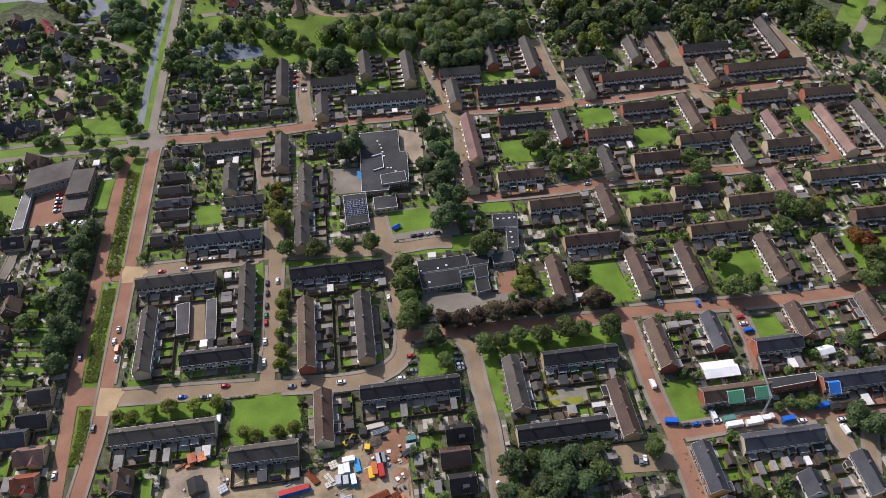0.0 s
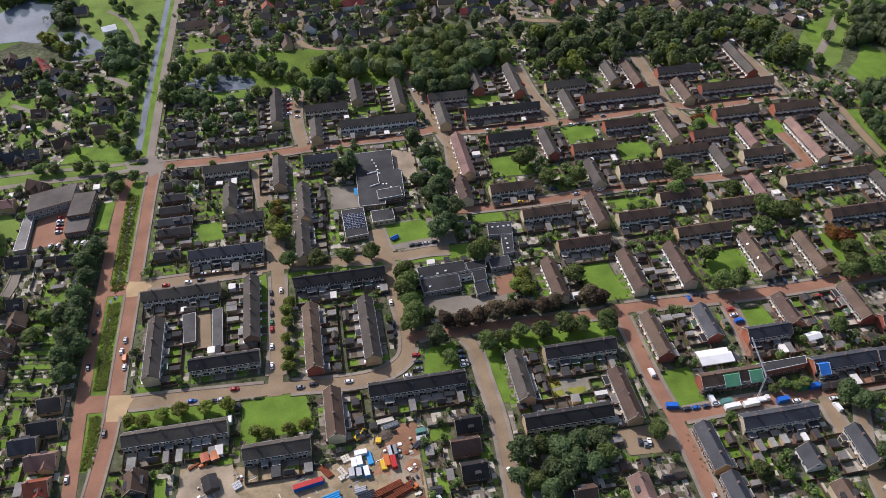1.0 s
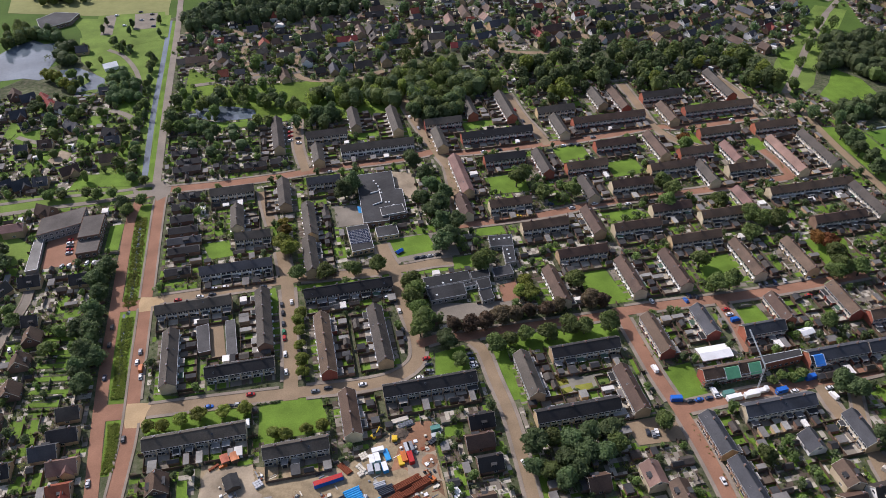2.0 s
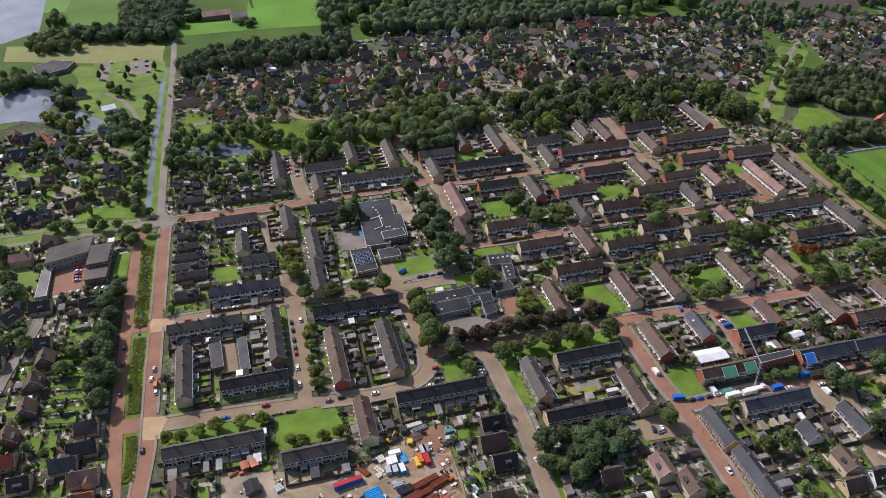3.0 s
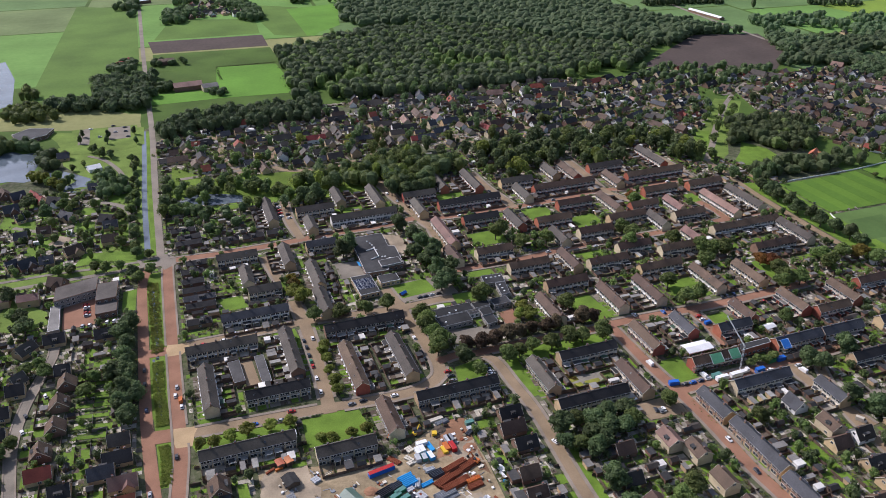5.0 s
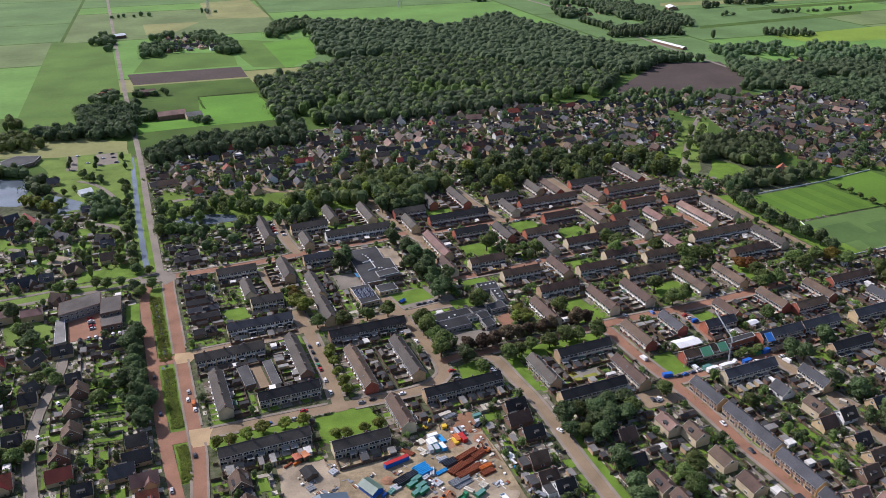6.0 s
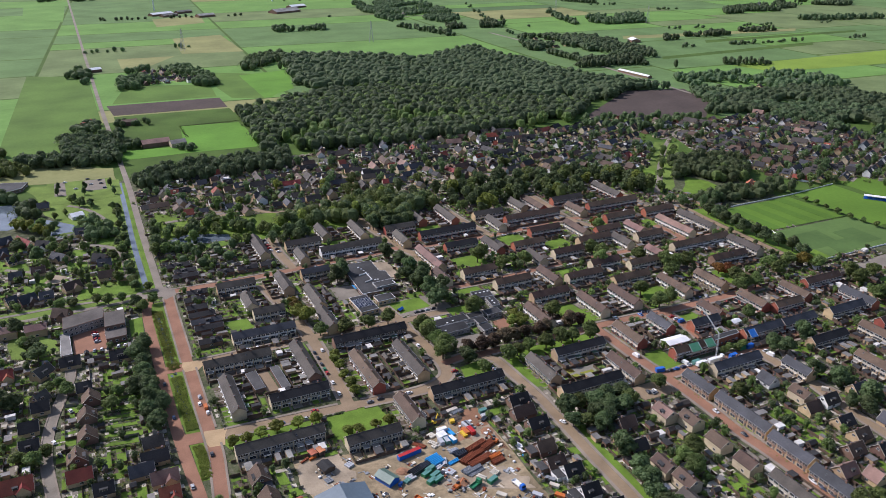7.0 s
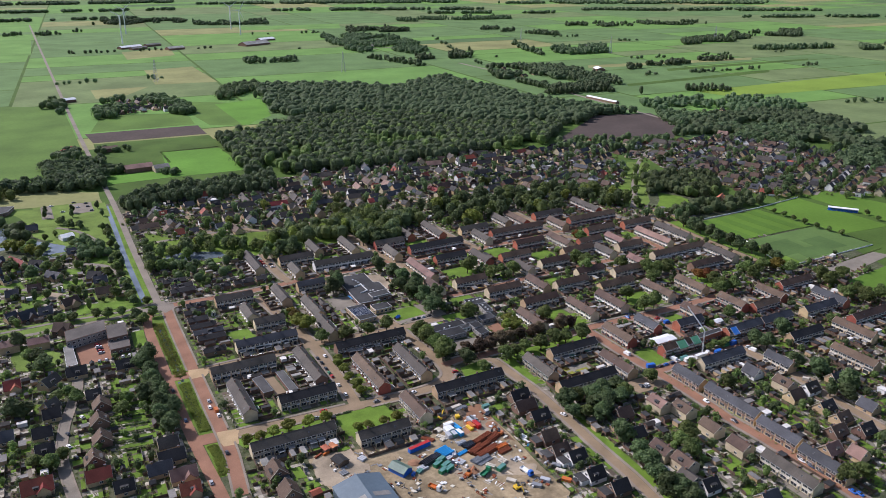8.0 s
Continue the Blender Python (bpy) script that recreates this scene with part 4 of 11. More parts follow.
def backyards(poly, seed, green=0.5, plot=(7.0, 11.0), trees=0.3, ang=0.8, lush=0.85):
    """Fills the open ground between houses: lawns, slabs, beds, hedges, shrubs, sheds and small trees, plot by plot."""
    rng = random.Random(seed)
    xs, ys = [p[0] for p in poly], [p[1] for p in poly]
    ground = bmesh.new()
    bushes, light, grove, hedge = [], [], [], []
    fence = FENCES
    x = min(xs)
    while x < max(xs):
        y = min(ys)
        while y < max(ys):
            style = rng.random()
            shedded = False
            u = x
            while u < x + plot[0] - 0.5:
                v = y
                while v < y + plot[1] - 0.5:
                    cx, cy = u + 1.25, v + 1.25
                    if is_free(cx, cy) and inside(cx, cy, poly):
                        if style < green:
                            kind = rng.choice((1, 1, 1, 2, 4))
                        elif style < green + 0.25:
                            kind = rng.choice((0, 3, 3, 1, 4))
                        else:
                            kind = rng.choice((2, 3, 4, 0) if lush > 0.6 else (0, 0, 3, 2))
                        z = 0.03 + 0.003 * (int(cx * 3 + cy * 5) % 5)
                        if kind != 4:
                            q = [is_free(cx + a, cy + b) for a in (-1.2, 1.2) for b in (-1.2, 1.2)]
                            u1, v1 = min(u + 2.5, x + plot[0]), min(v + 2.5, y + plot[1])
                            if sum(q) >= 3:
                                quad = [ground.verts.new((a, b, z)) for a, b in ((u, v), (u1, v), (u1, v1), (u, v1))]
                                ground.faces.new(quad).material_index = kind
                        r = rng.random()
                        if kind in (2, 4) and r < lush:
                            (bushes if rng.random() < 0.65 else light).append((cx + rng.uniform(-1, 1), cy + rng.uniform(-1, 1), rng.uniform(0.5, 1.3)))
                        elif r < 0.16:
                            (bushes if rng.random() < 0.65 else light).append((cx, cy, rng.uniform(0.4, 1.0)))
                        if v - y < 2 and r < 0.3:
                            hedge.append((cx, v, 0.7))
                        elif v - y < 2 and r < 0.8:
                            box(fence, u, u + 2.5, v - 0.04, v + 0.04, 0, 1.75, 0 if style < 0.7 else 1)
                        if u - x < 2 and r < 0.25:
                            hedge.append((u, cy, 0.7))
                        elif u - x < 2 and r < 0.75:
                            box(fence, u - 0.04, u + 0.04, v, v + 2.5, 0, 1.75, 0 if style < 0.7 else 1)
                        if not shedded and style > 0.2 and r > 0.94 and all(is_free(cx + a, cy + b) for a in (-2, 2) for b in (-2.5, 2.5)):
                            shed(cx, cy, ang + rng.choice((0, 90, 180)), rng.randrange(6), "between gardens")
                            shedded = True
                        elif r > 1 - trees * 0.16 and is_free(cx + 1.5, cy) and is_free(cx - 1.5, cy):
                            grove.append((cx, cy, rng.uniform(1.4, 2.9)))
                    v += 2.5
                u += 2.5
            y += plot[1]
        x += plot[0]
    g = tagged(new("garden_ground", mesh_of("garden_ground", ground, PAVER_GREY, LAWN, SOIL, SLABS)), "lawns, slabs and planting beds of the gardens", "garden", kind="stuff")
    shrubbery("shrubs", bushes, "oak", "green garden shrubs between the houses", seed + 1)
    shrubbery("shrubs", light, "lime", "light green garden shrubs between the houses", seed + 2)
    shrubbery("hedges", hedge, "dark", "clipped dark green garden hedges between the plots", seed + 3, 7)
    clumps("garden_trees", grove[::2], "oak", "small green garden trees between the houses", seed + 4)
    clumps("garden_trees", grove[1::2], "dark", "small dark green garden trees between the houses", seed + 5)


def terrace_gardens():
    """The plots of all terraces, and the plants in them."""
    tagged(new("garden_ground", mesh_of("garden_ground", PLOTS, PAVER_GREY, LAWN, SOIL, SLABS)), "garden plots of grass, paving and soil behind the terraces", "garden", kind="stuff")
    tagged(new("garden_fences", mesh_of("garden_fences", FENCES, TIMBER, DULL)), "weathered timber fences and low walls between garden plots", "fences", kind="stuff")
    shrubbery("shrubs", BUSHES, "oak", "green shrubs in the terrace gardens", 5)
    shrubbery("shrubs", BORDERS, "lime", "light green border plants in the terrace gardens", 9)


def clutter(poly, n, seed):
    """Small leftovers lying about a yard: planks, crates, bags and offcuts in one mesh."""
    rng = random.Random(seed)
    bm = bmesh.new()
    xs, ys = [p[0] for p in poly], [p[1] for p in poly]
    while n:
        x, y = rng.uniform(min(xs), max(xs)), rng.uniform(min(ys), max(ys))
        if not inside(x, y, poly) or noise.noise(Vector((x / 9, y / 9, seed))) < 0.06:
            continue
        n -= 1
        w, d, h = rng.choice(((0.5, 2.6, 0.3), (1.0, 1.2, 0.8), (0.4, 3.6, 0.2), (0.8, 0.8, 0.9), (1.6, 1.8, 0.5), (0.25, 4.5, 0.25)))
        k = len(bm.verts)
        box(bm, -w / 2, w / 2, -d / 2, d / 2, 0.05, 0.1 + h * rng.uniform(0.6, 1.3), rng.randrange(7))
        bm.verts.ensure_lookup_table()
        m = pose(x, y, 0, 0, 0, rng.choice((20, 110, 25, rng.uniform(0, 180))))
        for v in bm.verts[k:]:
            v.co = m @ v.co
    return tagged(new("yard_clutter", mesh_of("yard_clutter", bm, TIMBER, CONCRETE, paint("rust"), WHITE, paint("grey"), paint("dark"), paint("cream"))), "planks, crates, bags and offcuts lying about the yard", "clutter", kind="stuff")


def reeds(points, width, count, label, leaf="lime", seed=5):
    """Tall grass and reeds along a bank."""
    rng = random.Random(seed)
    line = smooth(points, 5.0)
    spots = []
    for _ in range(count):
        i = rng.randrange(len(line) - 1)
        p = line[i].lerp(line[i + 1], rng.random())
        spots.append((p.x + rng.uniform(-width, width) / 2, p.y, rng.uniform(0.35, 0.8)))
    return shrubbery("reeds", spots, leaf, label, seed, 12)


# ---- cars, machines and goods ----


def paint(name):
    rgb = {"white": (0.75, 0.75, 0.74), "grey": (0.22, 0.23, 0.24), "silver": (0.45, 0.46, 0.47), "black": (0.02, 0.02, 0.022), "dark": (0.035, 0.04, 0.05), "red": (0.45, 0.025, 0.02),
           "blue": (0.02, 0.13, 0.5), "orange": (0.55, 0.15, 0.03), "green": (0.03, 0.20, 0.09), "yellow": (0.72, 0.47, 0.03), "navy": (0.02, 0.04, 0.10), "cream": (0.6, 0.55, 0.42),
           "rust": (0.22, 0.066, 0.032), "azure": (0.03, 0.30, 0.62), "teal": (0.10, 0.24, 0.20)}[name]
    return surface("paint_" + name, (tuple(c * 0.85 for c in rgb), rgb), 1.5, 0.8 if name == "rust" else 0.3, 0, 0.08)


TYRE = surface("rubber", ((0.015, 0.015, 0.015), (0.03, 0.03, 0.03)), 6, 0.9)


def wheel_draw(r, w):
    def draw(bm):
        n = 12
        rings = [[bm.verts.new((q * math.cos(2 * math.pi * k / n), s, q * math.sin(2 * math.pi * k / n))) for k in range(n)] for q, s in ((r * 0.55, -w / 2), (r, -w / 2), (r, w / 2), (r * 0.55, w / 2))]
        for a, b in zip(rings, rings[1:]):
            for k in range(n):
                bm.faces.new((a[k], a[(k + 1) % n], b[(k + 1) % n], b[k]))
        for ring in (rings[0], rings[3]):
            bm.faces.new(ring).material_index = 1
    return draw


def hull(bm, sections, mi=0):
    """A body through oblong sections along x: x, half width, low, high."""
    rows = []
    for x, w, z0, z1 in sections:
        t = min(0.12, (z1 - z0) * 0.3)
        rows.append([bm.verts.new((x, y, z)) for y, z in ((-w, z0), (-w, z1 - t), (-w + t, z1), (w - t, z1), (w, z1 - t), (w, z0))])
    for a, b in zip(rows, rows[1:]):
        for k in range(6):
            bm.faces.new((a[k], a[(k + 1) % 6], b[(k + 1) % 6], b[k])).material_index = mi
    bm.faces.new(rows[0]).material_index = mi
    bm.faces.new(rows[-1][::-1]).material_index = mi


def car(x, y, ang, colour="grey", kind="car"):
    """A parked car or van: body, windows, roof and four wheels. Its nose points along +x."""
    ob = thing("van" if kind == "van" else "car", x, y, ang, "%s parked %s on the paving" % (colour, "delivery van" if kind == "van" else "hatchback car"), kind, "parked cars", z=0.1)
    if kind == "van":
        def body(bm):
            hull(bm, ((-2.6, 0.93, 0.35, 2.2), (-2.5, 0.98, 0.3, 2.35), (1.2, 0.98, 0.3, 2.35), (1.9, 0.95, 0.3, 1.35), (2.55, 0.9, 0.3, 1.15), (2.65, 0.8, 0.35, 0.9)))

        def panes(bm):
            hull(bm, ((1.22, 0.93, 1.3, 2.28), (1.3, 0.94, 1.3, 2.22), (1.92, 0.9, 1.28, 1.4)))
        wx, r = 1.65, 0.34
    else:
        def body(bm):
            hull(bm, ((-2.1, 0.75, 0.4, 0.8), (-2.0, 0.85, 0.28, 0.98), (-1.4, 0.88, 0.25, 1.0), (0.7, 0.88, 0.25, 0.98), (1.7, 0.85, 0.26, 0.82), (2.08, 0.72, 0.36, 0.62)))

        def panes(bm):
            hull(bm, ((-1.85, 0.7, 0.95, 1.02), (-1.35, 0.72, 0.95, 1.42), (-0.2, 0.74, 0.95, 1.46), (0.35, 0.72, 0.95, 1.38), (1.05, 0.74, 0.95, 1.0)))

        def lid(bm):
            hull(bm, ((-1.3, 0.66, 1.38, 1.45), (-0.25, 0.68, 1.4, 1.5), (0.3, 0.66, 1.36, 1.42)))
        wx, r = 1.3, 0.31
    part("body", shared((kind, "body", colour), "body", body, paint(colour)), ob)
    part("glazing", shared((kind, "panes"), "glazing", panes, GLASS), ob)
    if kind != "van":
        part("roof", shared((kind, "lid", colour), "roof", lid, paint(colour)), ob)
    wheel = shared(("wheel", kind), "wheel", wheel_draw(r, 0.2), TYRE, paint("silver"))
    for sx in (-wx, wx):
        for sy in (-0.8, 0.8):
            part("wheel", wheel, ob, at=pose(sx, sy, r))
    return ob


def container(x, y, ang, colour, length=6.0, top="", h=2.5, z=0.08):
    """A steel freight container with ribbed sides and a door end."""
    ob = thing("container", x, y, ang, "%s steel freight container on the yard" % colour, "container", "containers", z=z)

    def body(bm):
        box(bm, -length / 2, length / 2, -1.2, 1.2, 0.1, h)
        n = int(length / 0.5)
        for k in range(n):
            a = -length / 2 + (k + 0.3) * length / n
            for s in (-1, 1):
                box(bm, a, a + length / n * 0.5, s * 1.2 - 0.04, s * 1.2 + 0.04, 0.2, h - 0.15)
    part("body", shared(("box", colour, length, h), "body", body, paint(colour)), ob)

    def lid(bm):
        box(bm, -length / 2 + 0.05, length / 2 - 0.05, -1.15, 1.15, h, h + 0.05)
    part("lid", shared(("boxlid", top or colour, length, h), "lid", lid, paint(top or colour)), ob)

    def doors(bm):
        for s in (-0.6, 0.6):
            box(bm, length / 2, length / 2 + 0.05, s - 0.56, s + 0.56, 0.2, h - 0.12)
    part("door_panel", shared(("boxdoors", colour, length, h), "door_panel", doors, paint(colour)), ob)
    return ob


def pipe_stack(x, y, ang, colour, n=6, length=8.0, r=0.28, layers=3, words=""):
    """Pipes stacked in a heap, each a part."""
    ob = thing("pipe_stack", x, y, ang, "stack of %s pipes lying on the yard" % (words or colour), "pipes", "pipe stacks", z=0.08)

    def pipe(bm):
        k = 8
        rings = [[bm.verts.new((px, q * math.cos(2 * math.pi * i / k), q * math.sin(2 * math.pi * i / k))) for i in range(k)] for px, q in ((-length / 2 + 0.3, r * 0.8), (-length / 2, r * 0.8), (-length / 2, r), (length / 2, r), (length / 2, r * 0.8), (length / 2 - 0.3, r * 0.8))]
        for a, b in zip(rings, rings[1:]):
            for i in range(k):
                bm.faces.new((a[i], a[(i + 1) % k], b[(i + 1) % k], b[i]))
    me = shared(("pipe", colour, length, r), "pipe", pipe, paint(colour))
    rng = random.Random(int(x * 3 + y))
    for row in range(layers):
        for i in range(n - row):
            part("pipe", me, ob, at=pose(rng.uniform(-0.4, 0.4), (i - (n - row - 1) / 2) * r * 2.05, r + row * r * 1.75, 0, 0, rng.uniform(-0.8, 0.8)))
    return ob


def pallets(x, y, ang, colour, nx=3, ny=2, h=1.3, words="wrapped goods", size=1.1):
    """Pallets of goods side by side."""
    ob = thing("pallet_goods", x, y, ang, "%s pallets of %s on the yard" % (colour, words), "pallets", "goods on the yard", z=0.08)

    def load(bm):
        for k in (-0.4, 0.0, 0.4):
            box(bm, k * size - 0.05, k * size + 0.05, -size / 2, size / 2, 0, 0.14, 1)
        box(bm, -size / 2, size / 2, -size / 2, size / 2, 0.14, 0.14 + h, 0)
    me = shared(("load", colour, h, size), "load", load, paint(colour), TIMBER)
    rng = random.Random(int(x + y * 3))
    for i in range(nx):
        for k in range(ny):
            part("load", me, ob, at=pose((i - (nx - 1) / 2) * size * 1.15, (k - (ny - 1) / 2) * size * 1.15, 0, 0, 0, rng.uniform(-5, 5)))
    return ob


def truck(x, y, ang, cab="blue", bed="grey", length=8.0, boxed=False):
    """A lorry: chassis, cab with windscreen, open bed or box, six wheels."""
    ob = thing("lorry", x, y, ang, "lorry with a %s cab and a %s %s" % (cab, bed, "box body" if boxed else "open bed"), "lorry", "lorries", z=0.1)
    part("chassis", shared(("chassis", length), "chassis", lambda bm: box(bm, -length / 2, length / 2 - 0.3, -0.5, 0.5, 0.7, 1.0), paint("black")), ob)
    part("cab", shared(("cab", cab, length), "cab", lambda bm: hull(bm, ((length / 2 - 2.0, 1.15, 0.6, 3.0), (length / 2 - 0.4, 1.18, 0.55, 3.1), (length / 2, 1.15, 0.5, 2.0))), paint(cab)), ob)
    part("windscreen", shared(("screen", length), "windscreen", lambda bm: box(bm, length / 2 - 0.2, length / 2 + 0.02, -1.0, 1.0, 1.9, 2.6), GLASS), ob)

    def load(bm):
        a, b = -length / 2, length / 2 - 2.2
        if boxed:
            box(bm, a, b, -1.2, 1.2, 1.0, 3.3)
        else:
            box(bm, a, b, -1.2, 1.2, 1.0, 1.15)
            for s in (-1, 1):
                box(bm, a, b, s * 1.2 - 0.04, s * 1.2 + 0.04, 1.15, 1.8)
            box(bm, b - 0.08, b, -1.16, 1.16, 1.15, 2.1)
            box(bm, a, a + 0.08, -1.16, 1.16, 1.15, 1.8)
    part("bed", shared(("bed", bed, length, boxed), "bed", load, paint(bed)), ob)
    wheel = shared(("wheel", "lorry"), "wheel", wheel_draw(0.48, 0.3), TYRE, paint("silver"))
    for px in (-length / 2 + 1.0, -length / 2 + 2.2, length / 2 - 1.2):
        for s in (-1, 1):
            part("wheel", wheel, ob, at=pose(px, s * 1.0, 0.48))
    return ob


def excavator(x, y, ang, colour="yellow"):
    """A tracked digger: two tracks, house, cab, boom, stick and bucket."""
    ob = thing("excavator", x, y, ang, "%s tracked excavator on the yard" % colour, "excavator", z=0.08)
    for s in (-1, 1):
        part("track", shared("track", "track", lambda bm: across(bm, [(-0.25, 0.1), (0.25, 0.1), (0.25, 0.8), (-0.25, 0.8)], -1.8, 1.8), TYRE), ob, at=pose(0, s * 0.95, 0))
    part("housing", shared(("dig", colour), "housing", lambda bm: hull(bm, ((-1.7, 1.1, 0.9, 1.9), (-1.5, 1.2, 0.85, 2.1), (0.9, 1.2, 0.85, 1.9), (1.2, 1.1, 0.9, 1.4))), paint(colour)), ob)
    part("cab", shared("digcab", "cab", lambda bm: hull(bm, ((-0.2, 0.45, 1.4, 2.9), (1.2, 0.45, 1.4, 2.8), (1.4, 0.42, 1.4, 1.7))), GLASS), ob, at=pose(0, 0.65, 0))

    def beam(a, b, t):
        def draw(bm):
            p, q = Vector(a), Vector(b)
            n = Vector((0, 0, 1)).cross(q - p).normalized() * t
            up = (q - p).cross(n).normalized() * t
            r = [[bm.verts.new(c + i * n + k * up) for i, k in ((-1, -1), (1, -1), (1, 1), (-1, 1))] for c in (p, q)]
            for k in range(4):
                bm.faces.new((r[0][k], r[0][(k + 1) % 4], r[1][(k + 1) % 4], r[1][k]))
            bm.faces.new(r[0])
            bm.faces.new(r[1])
        return draw
    part("boom", shared(("boom", colour), "boom", beam((0.8, -0.1, 1.6), (3.6, -0.1, 4.0), 0.25), paint(colour)), ob)
    part("stick", shared(("stick", colour), "stick", beam((3.4, -0.1, 4.1), (5.2, -0.1, 1.4), 0.18), paint(colour)), ob)
    part("bucket", shared("bucket", "bucket", lambda bm: across(bm, [(-0.6, 0.3), (0.6, 0.3), (0.5, 1.4), (-0.5, 1.4)], 4.7, 5.5), paint("black")), ob)
    return ob


def heap(x, y, r, h, mat, words):
    """A heap of loose material."""
    rng = random.Random(int(x * 5 + y))
    bm = bmesh.new()
    rings = []
    for i in range(5):
        q = 1 - i / 5
        rings.append([bm.verts.new((x + r * q * math.cos(a) * rng.uniform(0.85, 1.15), y + r * q * math.sin(a) * rng.uniform(0.85, 1.15), 0.05 + h * (1 - q) ** 0.8 * rng.uniform(0.9, 1.1))) for a in (2 * math.pi * k / 14 for k in range(14))])
    for a, b in zip(rings, rings[1:]):
        for k in range(14):
            bm.faces.new((a[k], a[(k + 1) % 14], b[(k + 1) % 14], b[k]))
    bm.faces.new(rings[-1])
    return tagged(new("earth_mound", mesh_of("earth_mound", bm, mat)), "heap of %s on the ground" % words, "heap")


def flat_building(name, outline, h, label, wall="brown", roof=None, rim=WHITE, z=0.0, windows=True):
    """A flat-roofed block over an outline: walls, roof deck, a raised rim and a window to each bay."""
    pts = [Vector(p) for p in outline]
    if sum(a.x * b.y - b.x * a.y for a, b in zip(pts, pts[1:] + pts[:1])) < 0:
        pts.reverse()
    if name in ("garage_block", "garages", "garage", "school_block", "flat_block"):
        rim = GUTTER
    c = sum(pts, Vector((0, 0))) / len(pts)
    loc = [p - c for p in pts]
    ob = thing(name, c.x, c.y, 0, label, "building", z=z)
    bm = bmesh.new()
    prism(bm, [tuple(p) for p in loc], 0, h)
    bm.normal_update()
    bmesh.ops.triangulate(bm, faces=[f for f in bm.faces if len(f.verts) > 4])
    part("wall", mesh_of("wall", bm, BRICK[wall]), ob)
    bm = bmesh.new()
    prism(bm, [tuple(p * 0.995) for p in loc], h, h + 0.12)
    bm.normal_update()
    bmesh.ops.triangulate(bm, faces=[f for f in bm.faces if len(f.verts) > 4])
    part("roof", mesh_of("roof", bm, roof or BITUMEN), ob)
    win = shared(("win", 1.8, 1.5), "window", window_draw(1.8, 1.5, 2), WHITE, GLASS)
    for a, b in zip(loc, loc[1:] + loc[:1]):
        d = b - a
        ang = math.degrees(math.atan2(d.y, d.x))
        L = d.length
        bm = bmesh.new()
        box(bm, -0.05, L + 0.05, -0.06, 0.09, h - 0.12, h + 0.2)
        part("roof_edge", mesh_of("roof_edge", bm, rim), ob, at=pose(a.x, a.y, 0, 0, 0, ang))
        if windows:
            n = int(L / 3.2)
            for k in range(n):
                for s in range(max(1, int(h / 3.0))):
                    part("window", win, ob, at=pose(a.x, a.y, 0, 0, 0, ang) @ pose((k + 0.5) * L / n, 0, 0.9 + 2.9 * s))
    flat = [tuple(p) for p in pts]
    xs, ys = [p[0] for p in flat], [p[1] for p in flat]
    for i in np.arange(min(xs), max(xs), 1.2):
        for k in np.arange(min(ys), max(ys), 1.2):
            if inside(i, k, flat):
                take(i, k, 0, 1.2, 1.2)
    return ob


def barn(x, y, ang, w, d, eaves, pitch, roof_mat, wall_mat, label, lights=0):
    """A long hall with a low saddle roof; translucent strips on the roof where it has them."""
    rise = d / 2 * math.tan(radians(pitch))
    ob = thing("hall", x, y, ang, label, "hall")
    bm = bmesh.new()
    across(bm, gable_outline(d, eaves, rise), -w / 2, w / 2)
    part("wall", mesh_of("wall", bm, wall_mat), ob)
    bm = bmesh.new()
    across(bm, roof_outline(d, eaves, rise, 0.4, 0.18), -w / 2 - 0.3, w / 2 + 0.3)
    part("roof", mesh_of("roof", bm, roof_mat), ob)
    for s in (0, 180)[:lights]:
        bm = bmesh.new()
        k = math.tan(radians(pitch))
        y0, y1 = -d * 0.42, -d * 0.08
        across(bm, [(y0, eaves + (d / 2 + y0) * k + 0.2), (y1, eaves + (d / 2 + y1) * k + 0.2), (y1, eaves + (d / 2 + y1) * k + 0.26), (y0, eaves + (d / 2 + y0) * k + 0.26)], -w * 0.05, w * 0.05)
        part("roof_light", mesh_of("roof_light", bm, FELT_PALE), ob, at=pose(0, 0, 0, 0, 0, s))
    take(x, y, ang, w, d)
    return ob


